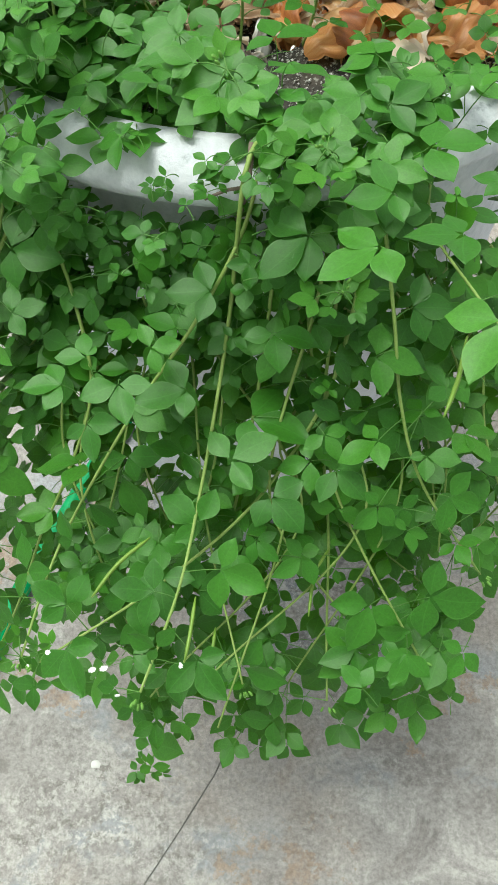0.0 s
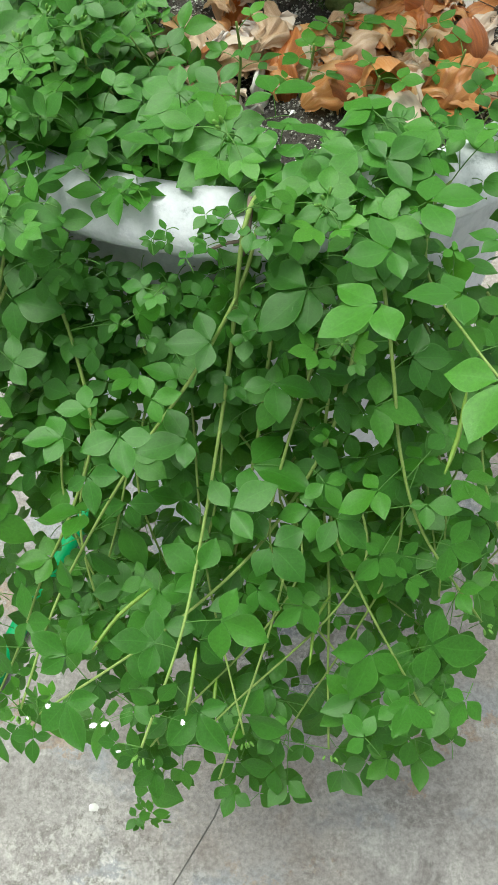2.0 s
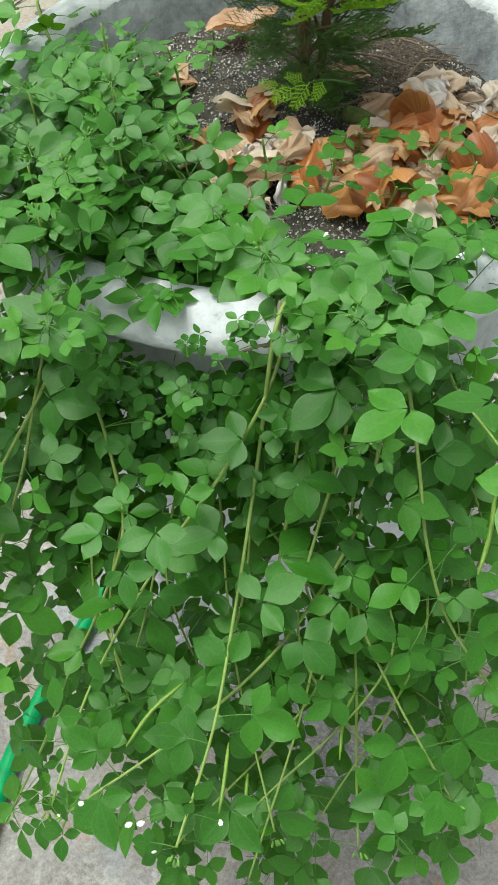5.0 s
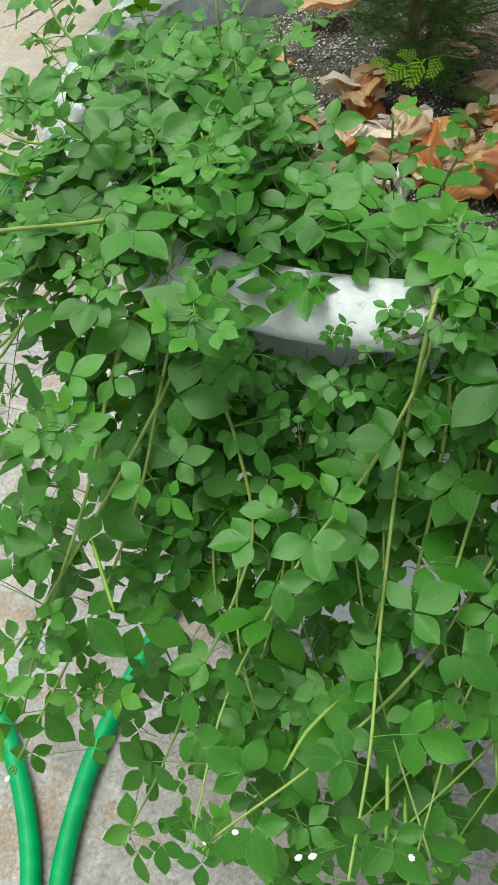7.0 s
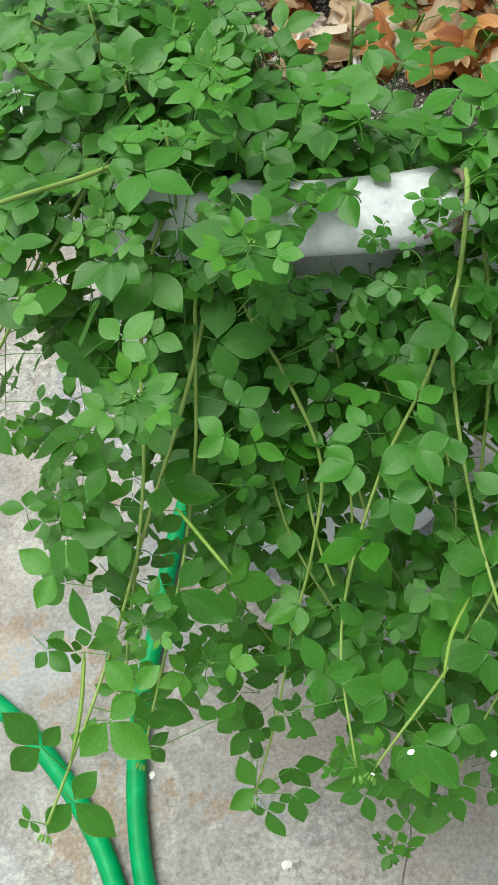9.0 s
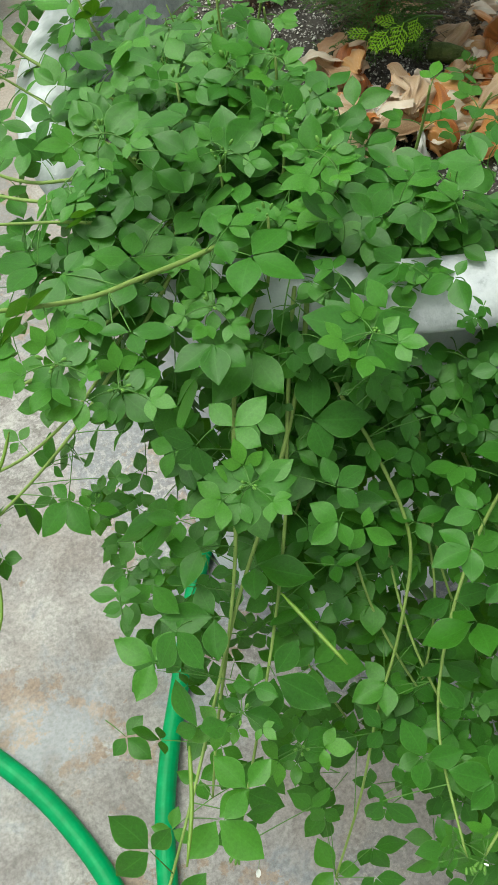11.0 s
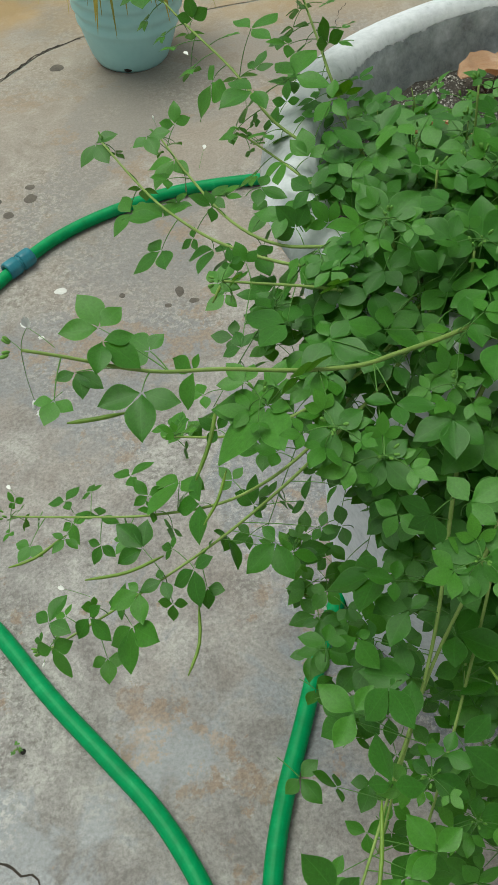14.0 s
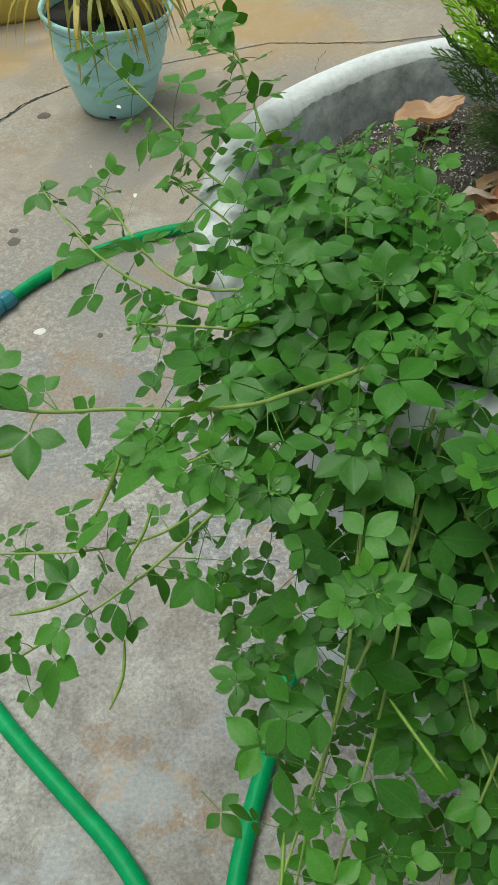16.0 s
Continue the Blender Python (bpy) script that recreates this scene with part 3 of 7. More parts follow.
# ---- the pale blue pot with its drooping plant ----
def build_pot():
    at = Vector((-0.318, 2.015, 0))
    thing = empty("flower_pot", at, "pale blue ribbed plastic pot with a drooping palm", "flower pot")
    # the pot is tilted to fit the camera's view
    tip_over = Matrix.Translation((0.0, 0.0, -0.001)) @ Matrix.Rotation(radians(5), 4, "Y")
    prof = [(0.0, 0.004), (0.068, 0.004), (0.074, 0.0), (0.078, 0.006)]
    for i in range(1, 33):
        t = i / 32
        r = 0.078 + 0.053 * t ** 0.75
        if t > 0.38:
            r += 0.0032 * math.sin((t - 0.38) * 2 * math.pi * 6.5)
        prof.append((r, 0.006 + 0.194 * t))
    prof += [(0.1365, 0.202), (0.1385, 0.208), (0.136, 0.2125), (0.131, 0.2115), (0.128, 0.204), (0.126, 0.185), (0.10, 0.12), (0.0, 0.12)]
    part("body", lathe(prof, 64), POT_BLUE, thing, "pale blue ribbed plastic body", Matrix.Translation(at) @ tip_over)
    # a flattened ball on the wall, its dark colour standing in for the hole's shade
    hole = at + Vector((-0.008, -0.0785, 0.012))
    bm = bmesh.new()
    bmesh.ops.create_uvsphere(bm, u_segments=14, v_segments=8, radius=0.0095)
    bmesh.ops.scale(bm, vec=(1, 0.35, 0.85), verts=bm.verts)
    part("drain_hole", bm, DARK, thing, "dark drain hole", Matrix.Translation(hole))
    bm = bmesh.new()
    bmesh.ops.create_circle(bm, cap_ends=True, segments=40, radius=0.1275)
    for f in list(bm.faces):
        bmesh.ops.poke(bm, faces=[f])
    part("potting_soil", bm, DARK, thing, "", Matrix.Translation(at) @ tip_over @ Matrix.Translation((0, 0, 0.188)))
    crown = at + Vector((0.016, 0, 0))
    rng = random.Random(31)
    for k in range(60):
        a = rng.uniform(0, 2 * math.pi) if k > 34 else rng.uniform(math.pi * 1.02, math.pi * 1.98)
        reach, top = rng.uniform(0.11, 0.235), rng.uniform(0.06, 0.16)
        d = Vector((math.cos(a), math.sin(a), 0))
        root = crown + Vector((rng.uniform(-0.03, 0.03), rng.uniform(-0.03, 0.03), 0.188))
        tip = crown + d * reach + Vector((0, 0, rng.uniform(0.13, 0.205)))
        line = smooth_line([root, root + d * reach * 0.3 + Vector((0, 0, top)), crown + d * reach * 0.8 + Vector((0, 0, 0.2 + top * 0.55)), tip], 0.02)
        bm = bmesh.new()
        uv = bm.loops.layers.uv.verify()
        side = d.cross(Vector((0, 0, 1)))
        w = rng.uniform(0.0045, 0.008)
        rows = []
        for i, p in enumerate(line):
            t = i / (len(line) - 1)
            ww = w * min(1, 4 * t + 0.3) * (1 - t ** 3) + 0.0003
            rows.append([bm.verts.new(p + side * ww * q + Vector((0, 0, -0.25 * abs(q) * ww))) for q in (-1, 0, 1)])
        for i, (r0, r1) in enumerate(zip(rows, rows[1:])):
            for q in range(2):
                f = bm.faces.new((r0[q], r0[q + 1], r1[q + 1], r1[q]))
                for lp, (u, v) in zip(f.loops, ((q / 2, i), (q / 2 + 0.5, i), (q / 2 + 0.5, i + 1), (q / 2, i + 1))):
                    lp[uv].uv = (u, v / len(rows))
        part("leaf", bm, BLADE, thing, "narrow yellow-green drooping leaf" if not k else "")


build_pot()


# ---- the weeds: trifoliate leaves, ribbed stems, slim pods, small white flowers ----
HALF_WIDTH = [(0.0, 0.03), (0.07, 0.2), (0.16, 0.49), (0.27, 0.79), (0.38, 0.96), (0.47, 1.0), (0.58, 0.95), (0.68, 0.81), (0.78, 0.6), (0.87, 0.36), (0.95, 0.14), (1.0, 0.01)]


def leaflet(bm, uv, at, turn, length, width, fold, droop, rng):
    """One blade: wedge-shaped at its base, broad in the middle, drawn out to a short point, folded along the midrib."""
    rows = []
    lean = rng.uniform(-0.05, 0.05)
    c, s = math.cos(turn), math.sin(turn)
    ph, wave = rng.uniform(0, 6), rng.uniform(0.008, 0.030)
    skew = rng.uniform(-0.09, 0.09)
    for v, w in HALF_WIDTH:
        half = 0.5 * width * w
        row = []
        for q in (-1, -0.5, 0, 0.5, 1):
            x = q * half * (1 + skew * (1 if q > 0 else -1)) + lean * length * math.sin(math.pi * v)
            y = 0.045 + v * (length - 0.045)
            z = fold * abs(q) * half - droop * length * v * v + wave * length * math.sin(v * 7 + q * 1.7 + ph) * abs(q)
            row.append(bm.verts.new((at[0] + c * x - s * y, at[1] + s * x + c * y, at[2] + z)))
        rows.append((row, v))
    for (a, va), (b, vb) in zip(rows, rows[1:]):
        for q in range(4):
            f = bm.faces.new((a[q], a[q + 1], b[q + 1], b[q]))
            for lp, (u, v) in zip(f.loops, ((q / 4, va), (q / 4 + 0.25, va), (q / 4 + 0.25, vb), (q / 4, vb))):
                lp[uv].uv = (u, v)


def leaf_mesh(seed, material, spread=80, width=0.60):
    rng = random.Random(seed)
    bm = bmesh.new()
    uv = bm.loops.layers.uv.verify()
    w = width * rng.uniform(0.9, 1.12)
    leaflet(bm, uv, (0, 0, 0), 0, 1, w, rng.uniform(-0.02, 0.24), rng.uniform(0.0, 0.16), rng)
    for s in (-1, 1):
        k = rng.uniform(0.68, 0.90)
        leaflet(bm, uv, (0, 0, 0), radians(s * (spread + rng.uniform(-14, 14))), k, k * w * rng.uniform(1.0, 1.12), rng.uniform(-0.02, 0.18), rng.uniform(0.0, 0.2), rng)
    return mesh_of("leaf", bm, material)


LEAVES = [leaf_mesh(100 + i, LEAF, 72 + 6 * (i % 5), 0.56 + 0.03 * (i % 4)) for i in range(18)]
PALE_LEAVES = [leaf_mesh(200 + i, YOUNG_LIT, 66, 0.58) for i in range(8)]


def petiole_mesh():
    bm = bmesh.new()
    line = [Vector((0, 0.06 * math.sin(math.pi * i / 5), i / 5)) for i in range(6)]
    return mesh_of("petiole", tube(bm, line, lambda t: 0.015 - 0.005 * t, 5, False), STALK)


PETIOLE = petiole_mesh()


def flower_mesh():
    bm = bmesh.new()
    for i in range(4):
        a = radians(-66 + 44 * i)
        d, s = Vector((math.sin(a) * 0.35, math.cos(a) * 0.6 + 0.4, 0.25)), Vector((math.cos(a), -math.sin(a), 0))
        rows = []
        for v, w, z in ((0, 0.05, 0), (0.35, 0.15, 0.05), (0.7, 0.2, 0.06), (1.0, 0.05, 0.0)):
            rows.append([bm.verts.new(d * v + s * w * q + Vector((0, 0, z + 0.04 * abs(q)))) for q in (-1, 0, 1)])
        for a0, b0 in zip(rows, rows[1:]):
            for q in range(2):
                bm.faces.new((a0[q], a0[q + 1], b0[q + 1], b0[q]))
    return mesh_of("flower", bm, PETAL)


def bud_mesh(material):
    bm = bmesh.new()
    line = [Vector((0, t, 0)) for t in (0, 0.15, 0.4, 0.7, 0.92, 1)]
    return mesh_of("bud", tube(bm, line, lambda t: 0.02 + 0.20 * math.sin(math.pi * min(1, t * 0.95 + 0.03)) ** 0.8, 6), material)


FLOWER, BUD_MESH, GREEN_BUD = flower_mesh(), bud_mesh(PETAL), bud_mesh(BUD)
COUNT = [0]


def stalk(parent, a, b, thick=1.0):
    d = Vector(b) - Vector(a)
    m = Matrix.Translation(a) @ d.to_track_quat("Z", "Y").to_matrix().to_4x4() @ Matrix.Diagonal((0.022 * thick, 0.022 * thick, d.length, 1))
    put("petiole", PETIOLE, parent, m)


# the outer leaves, and the rough way to the camera; filler hiding them is dropped
OUTER, VIEW_WAY = [], Vector((0, -0.42, 0.9)).normalized()


def in_plane(az, normal):
    """The way that runs along a leaf's plane at a compass heading."""
    h = Vector((math.sin(radians(az)), math.cos(radians(az)), 0))
    return (h - Vector((0, 0, h.dot(normal) / normal.z))).normalized()


def leaf_normal(az, tilt):
    a, b = radians(az), radians(tilt)
    return Vector((math.sin(a) * math.sin(b), math.cos(a) * math.sin(b), math.cos(b)))


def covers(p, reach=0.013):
    """Whether a leaf at p would hide one of the outer leaves from the camera's side."""
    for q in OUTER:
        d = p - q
        high = d.dot(VIEW_WAY)
        if high > -0.005 and (d - VIEW_WAY * high).length < reach:
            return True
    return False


# openings set on the camera's sight lines, through which the planter's wall shows
GAPS = [(Vector(c), r) for c, r in (((-0.178, 0.460, 0.500), 0.027), ((-0.166, 0.495, 0.445), 0.024), ((-0.190, 0.430, 0.560), 0.017), ((-0.065, 0.450, 0.450), 0.021), ((-0.063, 0.475, 0.410), 0.018))]


def leaf(weed, root, at, along, up, size, meshes=LEAVES, over=False):
    middle = Vector(at) + Vector(along).normalized() * size * 0.5
    if not over and any((middle - c).length < r for c, r in GAPS):
        return None
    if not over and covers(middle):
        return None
    COUNT[0] += 1
    k = COUNT[0]
    ob = put("leaf", meshes[k * 7 % len(meshes)], weed, aim(at, along, up, size))
    if root is not None:
        stalk(ob, root, at)
    return ob


def outward(p):
    v = Vector((p[0] - CX, p[1] - CY, 0))
    return v.normalized() if v.length > 1e-4 else Vector((0, -1, 0))


def facing(p, rng, tilt=0.35, wild=0.3):
    return (Vector((0, 0, 1)) + tilt * outward(p) + Vector((rng.uniform(-wild, wild), rng.uniform(-wild, wild), 0))).normalized()


def flower(weed, root, at, along, size=0.0037, name="flower"):
    ob = put("flower" if name == "flower" else "bud", FLOWER if name == "flower" else BUD_MESH, weed, aim(at, along, (0.1, -0.4, 1), size))
    stalk(ob, root, at, 0.5)


def rosette(weed, at, along, rng, flowers=1, size=0.012, over=False):
    """The leafy tip of a stem, with buds and a few flowers."""
    at, d = Vector(at), Vector(along).normalized()
    side = d.cross(Vector((0.2, 0.1, 1))).normalized()
    up = side.cross(d)
    for i in range(6):
        a = i * 2.4 + rng.uniform(-0.3, 0.3)
        v = math.cos(a) * side + math.sin(a) * up
        far = 0.004 + 0.0018 * i
        leaf(weed, at, at + v * far - d * 0.004 * (5 - i) * 0.5, v + d * rng.uniform(0.1, 0.7), (d * 0.5 - v * 0.2 + Vector((0, -0.15, 0.9))), size * rng.uniform(0.45, 0.95), PALE_LEAVES if i < 3 or over else LEAVES, over)
    for i in range(4):
        a = rng.uniform(0, 6.28)
        v = (math.cos(a) * side + math.sin(a) * up) * rng.uniform(0.2, 0.9) + d
        put("bud", GREEN_BUD, weed, aim(at + v * 0.004, v, (0, 0, 1.01), 0.0035))
    for i in range(flowers):
        a = rng.uniform(0, 6.28)
        v = (math.cos(a) * side + math.sin(a) * up) + d * rng.uniform(0.2, 0.8) + Vector((0, 0, 0.3))
        flower(weed, at, at + v * rng.uniform(0.006, 0.010), v, rng.uniform(0.0024, 0.0032), "bud")


def pod(weed, points, thick=0.0006):
    line = smooth_line(points, 0.006)
    part("seed_pod", tube(bmesh.new(), line, lambda t: 0.0004 + thick * min(1, 7 * t, 5 * (1 - t)) ** 0.8, 7), POD, weed)


STEMS = []


def outer_leaf(row, seed, material=None):
    """One of the leaves fitted to the camera's view: its place, the heading and tilt of its plane, then heading and
    length in mm of each leaflet.
    """
    rng = random.Random(seed)
    at, normal = Vector(row[:3]), leaf_normal(row[3], row[4])
    blades = list(zip(row[5::2], row[6::2]))
    size = blades[0][1] * 0.001
    y = in_plane(blades[0][0], normal)
    x = y.cross(normal)
    bm = bmesh.new()
    uv = bm.loops.layers.uv.verify()
    for i, (az, mm) in enumerate(blades):
        d = in_plane(az, normal)
        k = mm * 0.001 / size
        leaflet(bm, uv, (0, 0, 0), math.atan2(-d.dot(x), d.dot(y)), k, k * rng.uniform(0.57, 0.66), rng.uniform(0.0, 0.30), rng.uniform(-0.02, 0.14), rng)
    weed, line = min(STEMS, key=lambda q: min((p - at).length for p in q[1]))
    near = min(line, key=lambda p: (p - at).length + 1.5 * max(0.0, p.z - at.z))
    ob = put("leaf", mesh_of("leaf", bm, material or LEAF), weed, Matrix.Translation(at) @ Matrix((x, y, normal)).transposed().to_4x4() @ Matrix.Scale(size, 4))
    back = -sum((in_plane(az, normal) for az, mm in blades), Vector()) / len(blades)
    if (near - at).length < 0.05:
        stalk(ob, near, at)
    else:
        stalk(ob, at + back * 0.012 - normal * 0.012, at)
    return ob


def weed_plant(at, label):
    return empty("spider_flower_weed", at, label, "weed", "weeds in the planter")


def direction(az, pitch):
    a, b = radians(az), radians(pitch)
    return Vector((math.sin(a) * math.cos(b), math.cos(a) * math.cos(b), math.sin(b)))


def stem(weed, points, r0=0.0015, r1=0.0008, leaves=(), fill=0, tip=0, seed=0, size=0.018, under=0.012, material=None):
    """One stem with its leaves: those given as x, y, z, heading, rise, length in mm, and a number of others along it."""
    rng = random.Random(seed * 31 + len(points))
    if 0 < seed < 12 or seed == 22:
        points = [points[0]] + [(x, y, z - 0.009) for x, y, z in points[1:]]
    line = smooth_line(points, 0.007)
    STEMS.append((weed, line))
    part("stem", tube(bmesh.new(), line, lambda t: 0.82 * (r0 + (r1 - r0) * t), 8), material or STEM, weed)
    for x, y, z, az, pitch, mm in leaves:
        at = Vector((x, y, z))
        near = min(line, key=lambda q: (q - at).length)
        root = near if (near - at).length < 0.042 else at - direction(az, pitch) * 0.02 + Vector((0, 0, -0.018))
        leaf(weed, root, at, direction(az, pitch), facing(at, rng, 0.35, 0.12), mm * 0.001)
    n = len(line)
    for i in range(fill):
        t = (i + rng.uniform(0.1, 0.9)) / fill
        k = min(n - 2, int((0.12 + 0.86 * t) * (n - 1)))
        p, d = line[k], (line[k + 1] - line[k]).normalized()
        side = d.cross(Vector((0, 0, 1)))
        side = side.normalized() if side.length > 0.1 else Vector((1, 0, 0))
        up = side.cross(d)
        a = i * 2.4 + rng.uniform(-0.5, 0.5)
        v = math.cos(a) * side + math.sin(a) * up * 0.8 + 0.25 * d
        at = p + v * rng.uniform(0.012, 0.024) - Vector((0, 0, rng.uniform(0, under)))
        along = v + Vector((0, 0, rng.uniform(-0.35, 0.1))) + 0.3 * outward(p)
        leaf(weed, p, at, along, facing(at, rng, 0.3, 0.35), size * rng.uniform(0.75, 1.25) * (1 - 0.25 * t))
    if tip:
        rosette(weed, line[-1], line[-1] - line[-4], rng, max(0, tip - 3))
    return line


# the outer leaves, placed and turned to fit the camera's view
FITTED_LEAVES = []
FITTED_LEAVES += [
    (0.086, 0.38, 0.617, 300, 15, -117, 29, -47, 23, 169, 22),
    (0.06, 0.424, 0.577, 240, 20, -124, 32, -53, 28, -172, 24),
    (0.093, 0.407, 0.619, 140, 10, -104, 22, -26, 19, 168, 15),
    (0.115, 0.455, 0.6, 320, 10, 87, 28, 18, 22, 161, 25),
    (0.114, 0.368, 0.636, 0, 15, -94, 23, -19, 15, -172, 20),
    (0.098, 0.479, 0.605, 180, 15, 61, 22, -34, 15, 145, 19),
    (0.066, 0.424, 0.623, 200, 15, -91, 14, -1, 12, 87, 13, -169, 10, 136, 9),
    (0.061, 0.445, 0.621, 200, 10, -94, 19, -3, 16, 101, 20),
]
FITTED_LEAVES += [
    (0.027, 0.423, 0.662, 200, 20, -125, 27, -97, 22, -30, 23, 72, 12, 149, 17),
    (0.006, 0.435, 0.664, 320, 15, -96, 18, 22, 11, 172, 17),
    (0.012, 0.415, 0.548, 160, 10, -92, 24, -22, 19, -158, 18),
    (-0.018, 0.387, 0.539, 160, 20, 75, 16, -26, 14, 155, 13),
    (-0.03, 0.361, 0.547, 180, 15, 166, 21, 92, 16, -111, 20),
    (-0.057, 0.362, 0.545, 20, 5, -96, 20, -34, 16, -155, 16),
    (-0.046, 0.347, 0.534, 220, 30, 170, 19, -113, 13, 100, 17),
    (-0.054, 0.344, 0.5, 340, 35, -89, 29, -164, 23, -22, 16),
]
FITTED_LEAVES += [
    (-0.002, 0.378, 0.515, 0, 0, -105, 28, -31, 22, 180, 17),
    (0.003, 0.323, 0.471, 180, 30, -60, 25, 30, 20, -124, 17),
    (0.02, 0.35, 0.491, 200, 15, 65, 28, -35, 20, 145, 20),
    (-0.068, 0.441, 0.52, 160, 25, 121, 17, -169, 15, -110, 11),
    (-0.047, 0.377, 0.546, 200, 5, -89, 16, -11, 15, 33, 8),
    (-0.089, 0.349, 0.429, 260, 5, -99, 22, -24, 16, -156, 18),
    (-0.063, 0.344, 0.45, 200, 55, 123, 23, -96, 14, 47, 14),
    (-0.05, 0.373, 0.43, 220, 55, 154, 35, -93, 22, 98, 21),
    (-0.028, 0.325, 0.46, 220, 15, -116, 15, 169, 12, -30, 10),
]
FITTED_LEAVES += [
    (0.043, 0.403, 0.529, 120, 10, 101, 24, 173, 23, -104, 16),
    (0.064, 0.413, 0.525, 140, 15, 88, 24, 4, 17, 160, 19),
    (0.093, 0.385, 0.533, 120, 15, 98, 27, 13, 21, 170, 21),
    (0.112, 0.409, 0.541, 160, 25, 87, 22, 21, 19, 156, 18),
    (0.123, 0.33, 0.633, 260, 30, -60, 22, -149, 25, 63, 14),
    (0.03, 0.379, 0.485, 40, 10, 112, 36, 39, 29, -169, 21),
    (0.094, 0.348, 0.515, 300, 20, -111, 23, -26, 14, 177, 17),
    (0.074, 0.342, 0.495, 180, 20, -152, 19, 134, 22, 70, 16),
    (0.06, 0.418, 0.49, 180, 25, -130, 25, 154, 16),
]
FITTED_LEAVES += [
    (0.092, 0.314, 0.513, 160, 45, -131, 17, -57, 10, 131, 14),
    (0.121, 0.35, 0.494, 200, 10, 100, 18, -174, 13, -94, 9),
    (0.131, 0.329, 0.49, 160, 40, 100, 19, -165, 19, 44, 17),
    (0.112, 0.319, 0.47, 80, 25, 172, 13, 96, 13, -58, 10),
    (-0.008, 0.48, 0.575, 160, 25, -178, 13, -118, 9, 120, 13),
    (0.031, 0.426, 0.555, 160, 25, -99, 12, 176, 12, -35, 9),
    (0.016, 0.294, 0.48, 200, 40, 115, 26, 32, 18, -176, 21),
    (-0.017, 0.283, 0.478, 180, 25, -88, 23, 0, 17, -161, 19),
    (-0.066, 0.283, 0.455, 180, 30, -62, 23, 36, 20, -118, 17),
]
FITTED_LEAVES += [
    (-0.06, 0.257, 0.468, 220, 30, 160, 25, 90, 17, -131, 21),
    (-0.055, 0.266, 0.4, 280, 50, -177, 26, -105, 21, 75, 14),
    (-0.01, 0.249, 0.502, 180, 55, 56, 14, -70, 15, -140, 9),
    (0.004, 0.254, 0.46, 200, 25, 142, 25, 80, 15, -134, 23),
    (0.024, 0.265, 0.399, 200, 55, 112, 28, 46, 23, -118, 11),
    (-0.088, 0.249, 0.42, 180, 25, 179, 14, 84, 10, -88, 13),
    (0.095, 0.292, 0.429, 160, 35, -154, 29, -93, 23, 116, 20),
    (0.126, 0.293, 0.44, 180, 40, 95, 31, 17, 21, -170, 24),
    (0.118, 0.28, 0.42, 180, 55, -89, 19, 20, 14, -137, 15),
]
FITTED_LEAVES += [
    (0.109, 0.259, 0.455, 160, 25, -151, 18, 132, 17, -107, 12),
    (0.077, 0.287, 0.31, 200, 55, -126, 32, 159, 25, -78, 36),
    (0.062, 0.269, 0.29, 180, 20, -129, 17, 163, 13, -42, 15),
    (0.083, 0.267, 0.29, 180, 55, 112, 25, 74, 28, 156, 18),
    (0.059, 0.31, 0.31, 180, 35, -65, 20, 46, 21, -138, 10),
    (-0.111, 0.495, 0.614, 20, 5, -152, 25, 58, 25, 135, 26),
    (-0.132, 0.562, 0.602, 200, 45, -53, 21, 79, 17, -17, 23),
    (-0.101, 0.644, 0.617, 220, 25, -113, 19, 111, 16, -7, 19),
    (-0.122, 0.72, 0.595, 220, 15, -127, 20, 34, 14, 144, 21),
]
FITTED_LEAVES += [
    (-0.174, 0.545, 0.59, 180, 15, 123, 20, 33, 20, -105, 9),
    (-0.136, 0.54, 0.595, 180, 15, 57, 19, -113, 19, 144, 18),
    (-0.118, 0.478, 0.572, 200, 20, -123, 31, -57, 26, 162, 26),
    (-0.127, 0.449, 0.559, 200, 25, 129, 16, -146, 15, 45, 11),
    (-0.097, 0.451, 0.541, 180, 30, 102, 30, 24, 28, 173, 21),
    (-0.096, 0.42, 0.526, 180, 20, 75, 19, -5, 16, 147, 15),
    (-0.108, 0.389, 0.553, 180, 30, -109, 16, -45, 15, 172, 12),
    (-0.136, 0.401, 0.467, 180, 35, 132, 26, 61, 23, -101, 16),
    (-0.166, 0.415, 0.516, 260, 20, -139, 21, 70, 12, -55, 19),
]
FITTED_LEAVES += [
    (-0.079, 0.438, 0.608, 160, 20, 83, 26, 140, 21, -155, 14, -59, 29, -26, 25),
    (-0.096, 0.388, 0.542, 220, 55, 136, 16, -115, 14, 39, 10),
    (-0.098, 0.408, 0.471, 180, 25, -164, 13, -73, 11, 107, 11),
    (-0.149, 0.359, 0.472, 200, 35, 133, 31, 59, 21, -151, 26),
    (-0.126, 0.365, 0.447, 180, 45, 109, 31, -159, 23, 65, 18),
    (-0.162, 0.352, 0.49, 260, 25, -58, 11, 36, 11, 134, 14),
    (-0.179, 0.323, 0.425, 180, 30, 127, 24, 55, 19, -137, 19),
    (-0.166, 0.334, 0.4, 220, 55, 150, 19, 103, 19, -57, 12),
]
